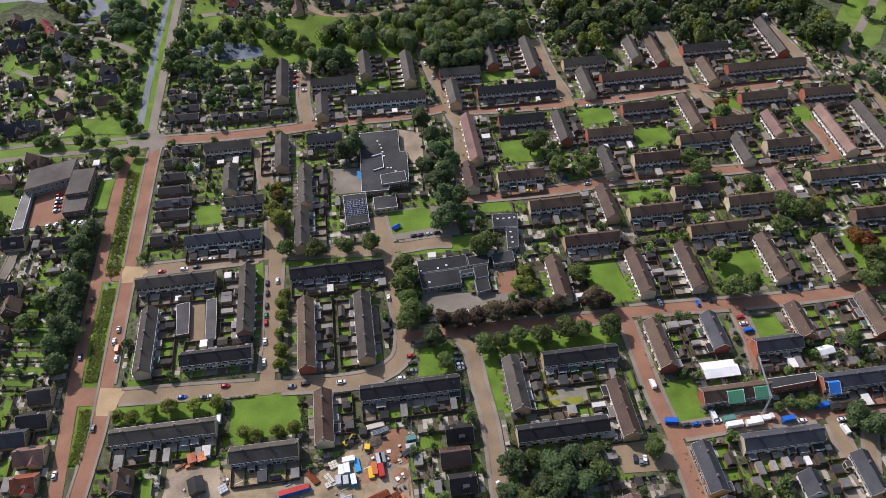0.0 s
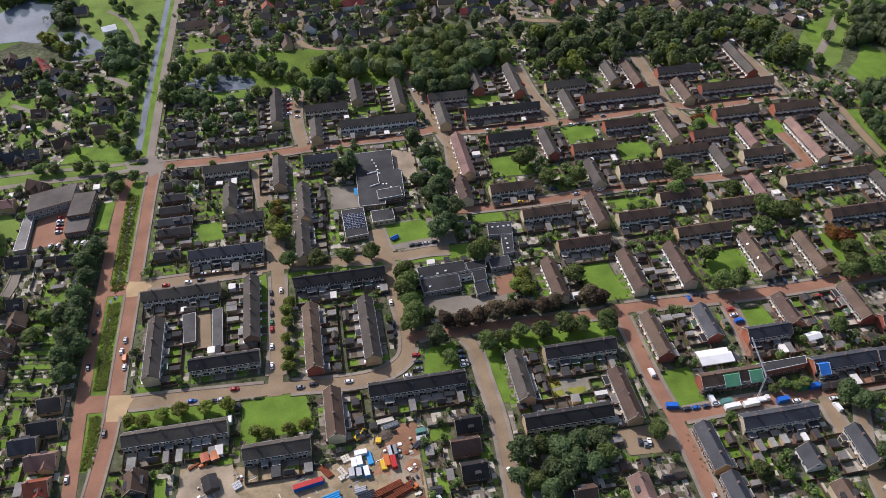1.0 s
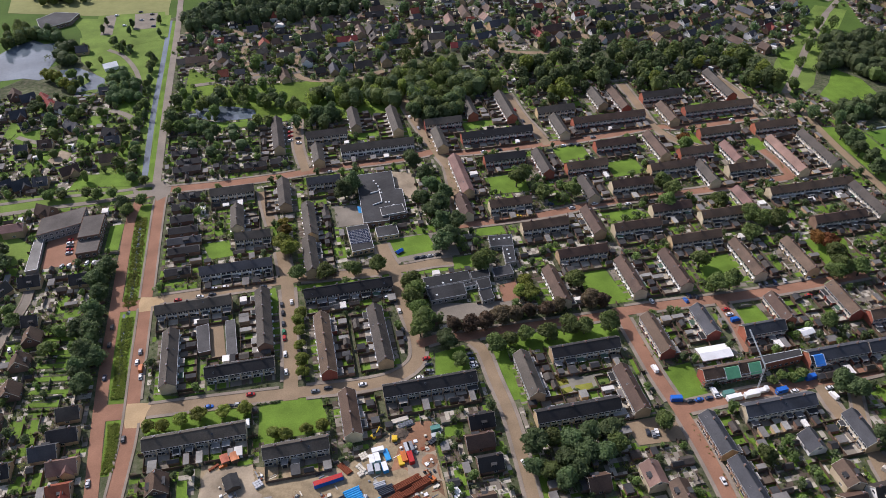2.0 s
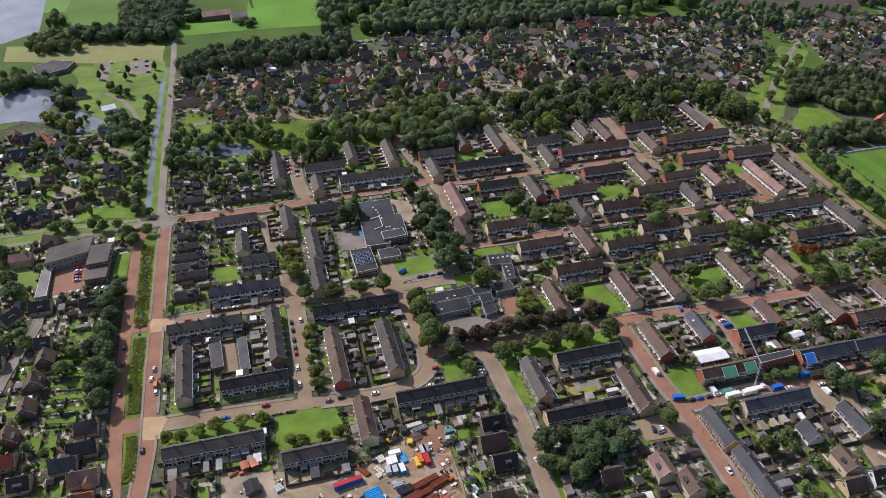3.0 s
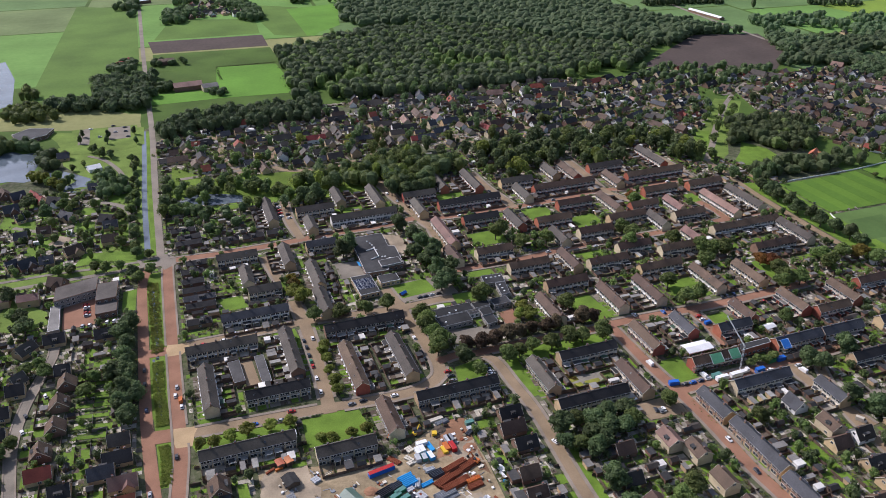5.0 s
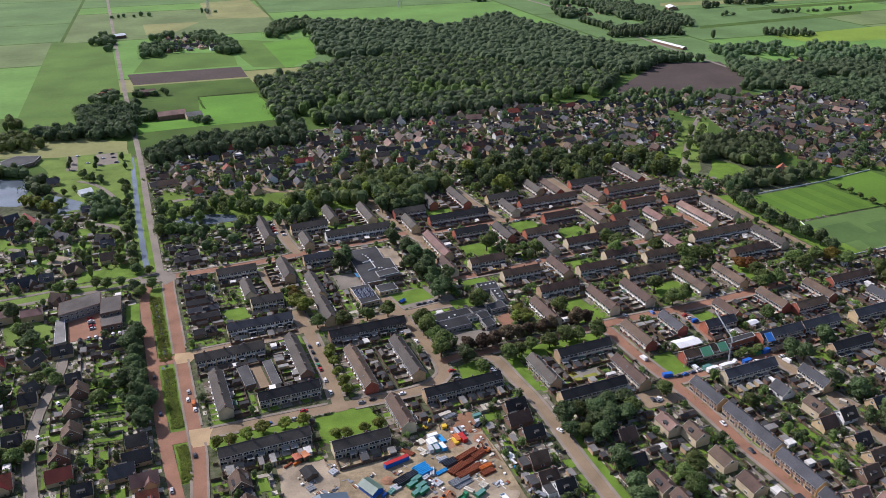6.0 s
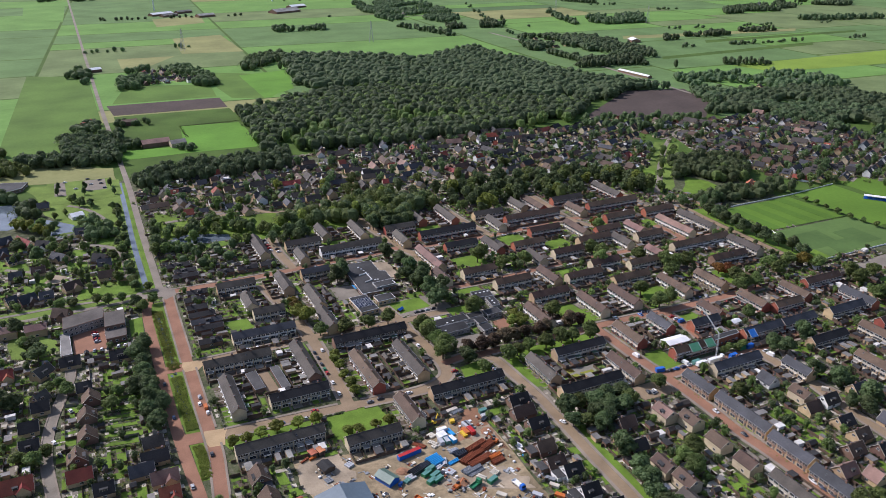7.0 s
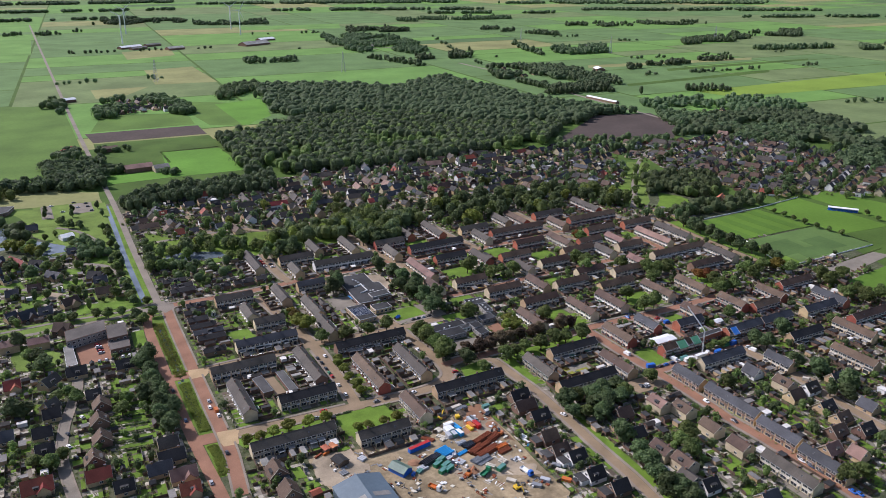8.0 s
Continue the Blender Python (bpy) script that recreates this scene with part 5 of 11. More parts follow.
def wind_turbine(x, y, hub=80.0, blade=38.0, turn=20.0):
    """A wind turbine at rest: tapered tower, nacelle, hub and three blades."""
    ob = thing("wind_turbine", x, y, turn, "white wind turbine standing in the fields", "wind turbine", "wind turbines")

    def tower(bm):
        n = 12
        rings = [[bm.verts.new((q * math.cos(2 * math.pi * k / n), q * math.sin(2 * math.pi * k / n), z)) for k in range(n)] for q, z in ((2.2, -0.5), (1.7, hub * 0.5), (1.2, hub))]
        for a, b in zip(rings, rings[1:]):
            for k in range(n):
                bm.faces.new((a[k], a[(k + 1) % n], b[(k + 1) % n], b[k]))
    part("tower", shared(("tower", hub), "tower", tower, WHITE), ob)
    part("nacelle", shared("nacelle", "nacelle", lambda bm: hull(bm, ((-4.5, 1.3, -1.2, 1.4), (3.0, 1.6, -1.5, 1.8), (4.0, 1.0, -1.0, 1.2))), WHITE), ob, at=pose(0, 0, hub, 0, 0, 90))

    def wing(bm):
        rows = [[bm.verts.new((w * a, t * b, z)) for a, b in ((-0.4, 0), (0, 1), (0.6, 0), (0, -1))] for w, t, z in ((1.4, 0.6, 0), (3.0, 0.35, blade * 0.2), (1.6, 0.2, blade * 0.7), (0.4, 0.06, blade))]
        for a, b in zip(rows, rows[1:]):
            for k in range(4):
                bm.faces.new((a[k], a[(k + 1) % 4], b[(k + 1) % 4], b[k]))
        bm.faces.new(rows[-1])
    me = shared(("wing", blade), "blade", wing, WHITE)
    for k in range(3):
        part("blade", me, ob, at=pose(0, -4.6, hub, 0, 0, 0) @ pose(0, 0, 0, 0, 120 * k + x % 60, 0))
    return ob


def pylon(x, y, h=45.0, ang=0.0):
    """A lattice power pylon: four legs with bracing and three cross-arms."""
    ob = thing("pylon", x, y, ang, "grey lattice power pylon standing in the fields", "pylon", "pylons")

    def bars(pairs, t):
        def draw(bm):
            for a, b in pairs:
                p, q = Vector(a), Vector(b)
                turn = (q - p).to_track_quat('Z', 'Y').to_matrix()
                r = [[bm.verts.new(c + turn @ Vector((i * t, k * t, 0))) for i, k in ((-1, -1), (1, -1), (1, 1), (-1, 1))] for c in (p, q)]
                for k in range(4):
                    bm.faces.new((r[0][k], r[0][(k + 1) % 4], r[1][(k + 1) % 4], r[1][k]))
        return draw
    w = lambda z: 3.5 * (1 - z / h) + 0.5
    part("mast", shared(("mast", h), "mast", bars([((s * w(0), t * w(0), 0), (s * w(h), t * w(h), h)) for s in (-1, 1) for t in (-1, 1)], 0.16), GUTTER), ob)
    brace = []
    for k in range(8):
        z0, z1 = h * k / 8, h * (k + 1) / 8
        for s in (-1, 1):
            brace += [((-w(z0), s * w(z0), z0), (w(z1), s * w(z1), z1)), ((s * w(z0), w(z0), z0), (s * w(z1), -w(z1), z1))]
    part("bracing", shared(("brace", h), "bracing", bars(brace, 0.09), GUTTER), ob)
    for k, (q, half) in enumerate(((0.65, 8), (0.8, 6.5), (0.95, 5))):
        part("cross_arm", shared(("arm", h, k), "cross_arm", bars([((-half, 0, h * q), (half, 0, h * q)), ((-half, 0, h * q), (0, 0, h * q + 2)), ((half, 0, h * q), (0, 0, h * q + 2))], 0.13), GUTTER), ob)
    return ob

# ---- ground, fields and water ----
# Bright, green, dark and olive are paled and blued: haze in the colour.
FIELD_BRIGHT_HAZED = surface("pasture_bright_hazed", ((0.107, 0.209, 0.045), (0.151, 0.275, 0.064)), 0.12, 0.95, 0.2, 0.15, big=0.1)
FIELD_GREEN_HAZED = surface("pasture", ((0.093, 0.159, 0.051), (0.132, 0.212, 0.074)), 0.12, 0.95, 0.2, 0.18, big=0.1)
FIELD_DARK_HAZED = surface("crop_dark_hazed", ((0.067, 0.117, 0.042), (0.097, 0.156, 0.059)), 0.12, 0.95, 0.2, 0.18, big=0.1)
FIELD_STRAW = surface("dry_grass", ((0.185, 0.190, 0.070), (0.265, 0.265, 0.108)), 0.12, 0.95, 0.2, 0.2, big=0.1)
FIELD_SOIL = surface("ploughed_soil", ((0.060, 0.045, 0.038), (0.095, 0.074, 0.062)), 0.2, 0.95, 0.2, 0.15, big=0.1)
FIELD_OLIVE_HAZED = surface("hay_field_hazed", ((0.118, 0.162, 0.059), (0.165, 0.211, 0.083)), 0.12, 0.95, 0.2, 0.2, big=0.1)
LUSH_BRIGHT = surface("pasture_lush", ((0.088, 0.195, 0.024), (0.125, 0.262, 0.036)), 0.25, 0.95, 0.2, 0.2, big=0.06)
LUSH_GREEN = surface("pasture_mown", ((0.080, 0.140, 0.026), (0.112, 0.190, 0.038)), 0.25, 0.95, 0.2, 0.2, big=0.06)
LUSH_LIME = surface("young_crop", ((0.150, 0.225, 0.030), (0.205, 0.300, 0.044)), 0.2, 0.95, 0.2, 0.15, big=0.06)
LUSH_DARK = surface("maize_crop", ((0.052, 0.094, 0.016), (0.078, 0.130, 0.024)), 0.4, 0.95, 0.3, 0.22, big=0.05)
PITCH = surface("mown_pitch", ((0.080, 0.155, 0.018), (0.11, 0.20, 0.026)), 0.3, 0.95, 0.1, 0.14, big=0.05)
PITCH_ART = surface("artificial_turf", ((0.080, 0.135, 0.035), (0.105, 0.17, 0.048)), 0.3, 0.9, 0.1, 0.2, big=0.08)
PITCH_STRIPE = surface("mown_stripe", ((0.066, 0.135, 0.017), (0.092, 0.172, 0.024)), 0.3, 0.95, 0.1, 0.14, big=0.05)
TURF_DARKER = surface("turf_darker", ((0.062, 0.112, 0.030), (0.085, 0.140, 0.040)), 0.3, 0.9, 0.1, 0.2, big=0.08)
BED_YELLOW = surface("bed_yellow", ((0.16, 0.17, 0.03), (0.28, 0.27, 0.05)), 1.2, 0.9, 0.4, 0.3)
BED_GREEN = surface("bed_green", ((0.075, 0.115, 0.025), (0.14, 0.19, 0.045)), 1.2, 0.9, 0.4, 0.3)

bm = bmesh.new()
bmesh.ops.create_grid(bm, x_segments=8, y_segments=8, size=9000)
tagged(new("ground", mesh_of("ground", bm, LUSH_DARK)), "flat green polder ground reaching to the horizon", "ground", kind="structure")
VILLAGE = [(-330, 60), (420, 0), (640, 420), (560, 760), (150, 960), (-140, 960), (-420, 900), (-420, 300)]
patch("ground", EAST_QUARTER, PLOT, 0.03, "garden ground of the eastern quarter", "ground", keep=False)
patch("ground", [(-300, 90), (330, 60), (420, 300), (440, 560), (300, 700), (100, 775), (-135, 772), (-300, 620)], PLOT, 0.02, "garden ground of mixed soil, grass and paving between the houses", "ground", keep=False)


def polder():
    """Fields in a turned grid out to the horizon, each strip with its own crop. The greens have distance haze mixed in.
    """
    rng = random.Random(8)
    crops = {}
    turn = Matrix.Rotation(radians(-3), 2)
    x = -3000.0
    while x < 6500:
        w = rng.choice((160, 260, 380, 520))
        y = -400.0
        while y < 7500:
            h = rng.choice((70, 110, 160, 260)) * (1 + y / 5000)
            a, b, c, d = (turn @ Vector(p) for p in ((x + 3, y + 3), (x + w - 3, y + 3), (x + w - 3, y + h - 3), (x + 3, y + h - 3)))
            mid = (a + c) / 2
            if not inside(mid.x, mid.y, VILLAGE) and not any(inside(p.x, p.y, VILLAGE) for p in (a, b, c, d)):
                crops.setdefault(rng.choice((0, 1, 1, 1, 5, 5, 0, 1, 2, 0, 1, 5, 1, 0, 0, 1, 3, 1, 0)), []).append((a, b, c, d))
            y += h
        x += w
    for k, quads in crops.items():
        bm = bmesh.new()
        for q in quads:
            bm.faces.new([bm.verts.new((p.x, p.y, 0.012)) for p in q])
        mat, words = ((FIELD_BRIGHT_HAZED, "bright green pastures"), (FIELD_GREEN_HAZED, "green pastures"), (FIELD_DARK_HAZED, "dark green crop fields"), (FIELD_STRAW, "pale yellow stubble fields"), (FIELD_SOIL, "ploughed brown fields"), (FIELD_OLIVE_HAZED, "olive-green hay fields"))[k]
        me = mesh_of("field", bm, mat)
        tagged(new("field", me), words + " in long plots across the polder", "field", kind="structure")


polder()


# ---- plots, lawns and water ----
patch('pavement', [(-5.9, 370.4), (1.5, 375.4), (37.2, 375.1), (38.8, 350.7), (-0.3, 351.7)], PAVER_GREY, 0.045, 'grey paved forecourt of the school')
patch('lawn', [(-79.7, 260.1), (-50.6, 259.9), (-47.4, 238.0), (-80.8, 237.3)], LAWN, 0.07, 'mown green lawn between the houses')
patch('lawn', [(9.2, 275.6), (24.8, 278.3), (27.4, 260.7), (6.4, 260.6)], LAWN, 0.07, 'mown green lawn between the houses')
patch('lawn', [(37.2, 271.9), (45.6, 272.4), (44.2, 237.6), (39.7, 237.3)], LAWN, 0.07, 'mown green lawn between the houses')
patch('lawn', [(-1.9, 373.1), (23.5, 375.1), (26.1, 358.2), (-1.6, 355.4)], LAWN, 0.07, 'mown green lawn between the houses')
patch('lawn', [(115.2, 241.4), (133.2, 242.7), (132.9, 221.5), (114.1, 221.1)], LAWN, 0.07, 'mown green lawn between the houses')
patch('lawn', [(101.2, 319.6), (117.1, 321.9), (120.6, 291.5), (98.7, 291.9)], LAWN, 0.07, 'mown green lawn between the houses')
patch('lawn', [(171.7, 272.9), (186.2, 274.2), (187.6, 261.9), (169.8, 260.9)], LAWN, 0.07, 'mown green lawn between the houses')
patch('lawn', [(73.9, 426.5), (99.1, 427.4), (97.4, 405.7), (73.0, 407.1)], LAWN, 0.07, 'mown green lawn between the houses')
patch('lawn', [(157.5, 426.9), (179.2, 428.4), (179.8, 410.2), (157.6, 409.0)], LAWN, 0.07, 'mown green lawn between the houses')
patch('lawn', [(127.6, 452.0), (149.1, 453.8), (150.4, 436.7), (128.9, 435.7)], LAWN, 0.07, 'mown green lawn between the houses')
patch('lawn', [(139.3, 372.3), (156.3, 372.8), (164.9, 362.9), (137.0, 362.1)], LAWN, 0.07, 'mown green lawn between the houses')
patch('lawn', [(-135.9, 262.3), (-84.4, 260.4), (-83.6, 252.4), (-132.2, 252.1)], LAWN, 0.07, 'mown green lawn between the houses')
patch('lawn', [(-58.7, 342.8), (-0.9, 342.4), (-0.6, 338.5), (-57.7, 338.2)], LAWN, 0.07, 'mown green lawn between the houses')
patch('lawn', [(53.9, 372.8), (69.4, 375.4), (70.8, 364.8), (51.6, 366.1)], LAWN, 0.07, 'mown green lawn between the houses')
patch('lawn', [(72.9, 500.6), (96.5, 505.3), (98.0, 494.1), (73.7, 491.0)], LAWN, 0.07, 'mown green lawn between the houses')
patch('lawn', [(-11.5, 503.0), (11.1, 505.7), (10.3, 495.1), (-8.1, 493.9)], LAWN, 0.07, 'mown green lawn between the houses')
patch('lawn', [(212.0, 450.1), (233.3, 450.8), (235.2, 436.3), (217.3, 434.7)], LAWN, 0.07, 'mown green lawn between the houses')
patch('lawn', [(171.3, 316.5), (192.4, 318.6), (191.5, 293.7), (167.7, 293.1)], LAWN, 0.07, 'mown green lawn between the houses')
patch('lawn', [(240.9, 320.4), (271.6, 324.9), (254.6, 285.8), (240.2, 299.7)], LAWN, 0.07, 'mown green lawn between the houses')
patch('lawn', [(-110.9, 393.5), (-95.5, 394.2), (-92.7, 378.4), (-106.2, 377.5)], LAWN, 0.07, 'mown green lawn between the houses')
patch('lawn', [(2.6, 348.3), (49.6, 349.2), (50.4, 338.2), (3.3, 338.4)], LAWN, 0.07, 'mown green lawn between the houses')
patch('lawn', [(231.3, 458.7), (240.9, 458.6), (240.4, 452.3), (230.8, 452.4)], LAWN, 0.07, 'mown green lawn between the houses')
patch('lawn', [(265.6, 434.9), (280.9, 435.1), (275.6, 415.6), (264.0, 414.4)], LAWN, 0.07, 'mown green lawn between the houses')
patch('lawn', [(-128.9, 271.3), (-120.0, 270.7), (-118.8, 273.7), (-130.6, 277.2)], LAWN, 0.07, 'mown green lawn between the houses')
patch('lawn', [(-82.8, 344.1), (-69.3, 343.9), (-67.9, 329.9), (-69.5, 326.2), (-82.0, 329.9)], LAWN, 0.07, 'mown green lawn between the houses')
patch('lawn', [(-196.9, 485.5), (-163.5, 485.5), (-157.3, 470.6), (-201.6, 471.4)], LAWN, 0.07, 'mown grass along the canal')
patch('grass', [(-231.7, 727.3), (-157.1, 729.5), (-151.8, 675.9), (-150.2, 478.6), (-181.6, 483.2), (-191.2, 511.9), (-184.5, 605.7), (-222.9, 675.9)], PARK, 0.03, 'park grass between villas and canal', keep=False)
band('verge', [(-148.8, 444.0), (-149.6, 425.0), (-147.9, 365.2), (-148.6, 318.0), (-147.7, 285.0)], 9.5, VERGE, 0.06, 'rough grass verge with a ditch between the carriageways')
reserve([(-148.8, 444.0), (-149.6, 425.0), (-147.9, 365.2), (-148.6, 318.0), (-147.7, 285.0)], 9.5)
band('verge', [(-146.9, 259.9), (-146.4, 243.9), (-146.7, 233.0)], 7, VERGE, 0.06, 'rough grass verge with a ditch between the carriageways')
patch('verge', [(-151.5, 285.5), (-143.6, 285.5), (-143.6, 259.5), (-150.5, 259.5)], VERGE, 0.03, 'grass between the two halves of the road island')
reserve([(-146.9, 259.9), (-146.4, 243.9), (-146.7, 233.0)], 7)
band('water', [(-152.5, 473.9), (-154.1, 566.9), (-153.7, 657.9), (-153.6, 749.7)], 4.2, WATER, 0.03, 'narrow canal with dark still water beside the road')
band('verge', [(-150.5, 470.5), (-151.1, 565.4), (-151.3, 656.7), (-151.5, 748.6)], 12, LAWN, 0.015, 'grass bank along the canal')
reserve([(-150.5, 470.5), (-151.1, 565.4), (-151.3, 656.7), (-151.5, 748.6)], 12)
patch('water', [(-362.2, 1082.6), (-324.5, 1098.5), (-301.9, 1002.3), (-291.1, 891.4), (-320.9, 862.3), (-376.9, 826.6), (-443.0, 1093.2)], WATER, 0.05, 'lake with still dark water and reeds')
patch('water', [(-301.1, 698.0), (-285.7, 722.9), (-272.3, 732.3), (-261.8, 721.3), (-247.2, 720.4), (-243.1, 702.3), (-245.8, 678.4), (-248.1, 666.0), (-237.4, 654.3), (-252.0, 646.1), (-264.9, 652.7), (-282.3, 651.5), (-295.3, 652.7)], WATER, 0.1, 'broad pond with still water between villas')
patch('water', [(-237.8, 661.7), (-222.7, 663.0), (-210.7, 650.7), (-198.4, 636.9), (-197.2, 618.2), (-205.9, 608.2), (-218.3, 612.0), (-221.0, 634.8), (-236.1, 648.0)], WATER, 0.1, 'small pond between the villas with lily pads')
patch('lily_pads', [(-253.3, 662.2), (-243.6, 667.1), (-239.6, 661.0), (-247.4, 655.5)], BED_GREEN, 0.16, 'green lily pads floating on the pond')
patch('lily_pads', [(-220.2, 635.9), (-214.2, 644.8), (-209.3, 635.7), (-216.2, 625.9)], BED_GREEN, 0.16, 'green lily pads floating on the pond')
patch('lily_pads', [(-218.5, 616.0), (-206.2, 619.1), (-198.1, 618.6), (-205.0, 609.2)], BED_GREEN, 0.16, 'green lily pads floating on the pond')
patch('water', [(-123.7, 567.8), (-109.0, 569.2), (-92.6, 564.7), (-77.7, 556.0), (-76.4, 543.2), (-97.5, 543.9), (-118.8, 550.4)], WATER, 0.1, 'small park pond under trees')
patch('field', [(-64.2, 976.6), (10.6, 967.6), (16.9, 838.9), (-73.8, 849.8)], LUSH_BRIGHT, 0.08, 'bright green pasture')
patch('field', [(-145.4, 836.6), (-69.2, 838.6), (18.0, 832.1), (16.0, 846.0), (-71.1, 872.0), (-145.3, 878.4)], LUSH_BRIGHT, 0.08, 'bright green pasture before the farm')
patch('field', [(-148.6, 967.9), (-64.5, 984.2), (-71.5, 874.0), (-145.9, 880.0)], LUSH_DARK, 0.08, 'green pasture')
patch('field', [(-145.7, 1149.4), (15.4, 1140.6), (14.7, 1069.7), (-139.8, 1078.0)], FIELD_SOIL, 0.08, 'ploughed brown field')
patch('field', [(-140.4, 1070.3), (16.0, 1060.1), (15.6, 976.6), (-139.1, 976.6)], LUSH_DARK, 0.08, 'dark green crop field')
patch('field', [(-259.5, 1464.6), (-163.1, 1413.8), (-155.5, 922.8), (-218.8, 869.6), (-275.9, 899.4)], LUSH_GREEN, 0.08, 'dark green crop field')
patch('field', [(-109.4, 1296.2), (19.4, 1257.2), (13.2, 1151.8), (-137.2, 1158.6)], LUSH_GREEN, 0.08, 'green pasture')
patch('field', [(79.2, 1318.3), (170.9, 1338.0), (138.5, 1165.9), (77.6, 1107.9)], LUSH_BRIGHT, 0.08, 'bright green pasture')
patch('field', [(354.7, 425.3), (438.1, 427.5), (442.1, 366.0), (355.5, 367.3)], PITCH, 0.08, 'mown sports pitch with faint stripes')
patch('field', [(352.8, 363.5), (443.1, 363.6), (448.3, 305.2), (333.0, 302.9)], PITCH_ART, 0.08, 'artificial turf sports pitch')
patch('field', [(445.3, 428.1), (508.9, 436.3), (509.4, 330.9), (449.1, 336.3)], PITCH, 0.08, 'mown sports pitch with faint stripes')
patch('field', [(520.3, 440.0), (559.2, 442.1), (577.3, 368.1), (519.9, 329.3)], PITCH, 0.08, 'mown training pitch')
patch('field', [(350.7, 257.8), (415.0, 266.0), (377.5, 228.4), (336.2, 223.1)], PITCH, 0.08, 'mown sports pitch')
patch('field', PLOUGHED, FIELD_SOIL, 0.08, 'ploughed dark brown field')
patch('field', [(-253.0, 882.1), (-158.6, 807.1), (-153.9, 734.4), (-252.4, 831.5)], FIELD_STRAW, 0.08, 'dry yellowish grass field')
patch('car_park', [(358.1, 285.5), (429.7, 292.0), (435.0, 279.7), (350.9, 265.7)], PAVER_GREY, 0.1, 'grey paved car park of the sports ground')
patch('crossing', [(-160.0, 466.5), (-139.7, 469.4), (-134.0, 463.0), (-134.0, 452.0), (-142.0, 446.0), (-144.0, 452.5), (-153.0, 452.5), (-156.5, 455.0)], ASPHALT, 0.2, 'grey asphalt crossing of two roads')
patch('planting_bed', [(-155.2, 464.4), (-146.5, 463.7), (-146.2, 460.2), (-155.2, 461.0)], LAWN, 0.24, 'grass island on the crossing')
patch('verge', [(-290.0, 447.0), (-290.0, 469.0), (-158.0, 469.5), (-158.5, 446.5), (-180.0, 449.0), (-215.0, 449.5)], PARK, 0.0, 'mown grass between the road and the cycle path')
patch('park_grass', [(-130.4, 642.1), (-99.4, 599.3), (-21.9, 594.8), (19.0, 582.9), (65.3, 582.3), (69.7, 523.3), (21.6, 527.7), (-45.1, 529.9), (-133.4, 568.2)], MEADOW, 0.05, 'rough park grass under the trees')
patch('lawn', [(-118.6, 547.2), (-97.4, 540.1), (-76.4, 539.5), (-47.1, 544.2), (-48.0, 534.7), (-76.4, 531.1), (-97.2, 532.8), (-118.3, 540.8)], LAWN, 0.09, 'mown grass strip beside the park pond')
patch('lawn', [(361.5, 561.7), (382.1, 560.5), (358.3, 528.4), (351.4, 532.8)], LAWN, 0.09, 'lawn between trees beside the lane')
patch('lawn', [(248.7, 576.1), (261.2, 577.9), (254.6, 565.5), (247.4, 565.7)], LAWN, 0.09, 'lawn between the park trees')
patch('lawn', [(327.0, 440.0), (353.5, 430.0), (353.5, 300.0), (327.0, 302.0)], LAWN, 0.075, 'grass under the row of trees beside the pitch')
patch('grass', [(334.0, 482.0), (322.0, 505.0), (352.0, 545.0), (400.0, 596.0), (452.0, 648.0), (474.0, 630.0), (430.0, 580.0), (385.0, 535.0), (360.0, 500.0)], PARK, 0.055, 'grass verges along the lane', keep=False)
patch('lawn', PARK_LAWN, LAWN, 0.1, 'park lawn between dark trees')
patch('field', [(31.9, 1856.2), (144.6, 1877.6), (143.8, 1594.3), (21.6, 1613.9)], FIELD_STRAW, 0.06, 'pale yellow field of stubble')
patch('field', [(-103.5, 1595.9), (3.7, 1588.9), (-56.7, 1479.5), (-103.2, 1475.4)], FIELD_STRAW, 0.06, 'pale yellow field of stubble')
patch('field', [(105.5, 1324.3), (154.1, 1325.9), (101.3, 1131.2), (85.4, 1103.8)], LUSH_BRIGHT, 0.06, 'bright green pasture')
patch('field', [(524.9, 3011.3), (926.9, 2986.1), (853.5, 2774.6), (506.3, 2847.9)], FIELD_BRIGHT_HAZED, 0.06, 'bright green pasture')
patch('field', [(937.8, 1030.6), (1592.0, 1040.7), (1392.5, 907.3), (954.5, 946.5)], LUSH_LIME, 0.06, 'bright green pasture')
patch('field', [(-307.9, 2893.8), (-184.3, 2916.9), (-195.1, 2327.1), (-296.1, 2351.1)], FIELD_BRIGHT_HAZED, 0.06, 'bright green pasture')
patch('field', [(-175.9, 2912.4), (-23.9, 2854.1), (-8.2, 2273.7), (-134.1, 2294.7)], FIELD_GREEN_HAZED, 0.06, 'green pasture')
patch('field', [(12.9, 1386.6), (101.0, 1326.7), (82.3, 1105.4), (32.5, 1131.6)], LUSH_GREEN, 0.06, 'olive-green hay field')
patch('field', [(997.4, 1449.4), (1473.9, 1380.8), (1435.4, 1345.7), (967.6, 1405.8)], FIELD_STRAW, 0.06, 'narrow pale field of stubble')
patch('field', [(884.1, 1167.1), (1316.1, 1186.9), (1287.3, 1158.3), (866.1, 1142.0)], LUSH_DARK, 0.06, 'dark reed-grown ditch between pastures')
patch('field', [(1122.5, 1312.1), (1582.4, 1295.0), (1551.9, 1270.2), (1097.2, 1280.7)], LUSH_DARK, 0.06, 'dark reed-grown ditch between pastures')
patch('field', [(29.5, 2285.2), (165.2, 2329.7), (149.8, 2143.6), (22.5, 2096.4)], FIELD_STRAW, 0.06, 'pale yellow field of stubble')
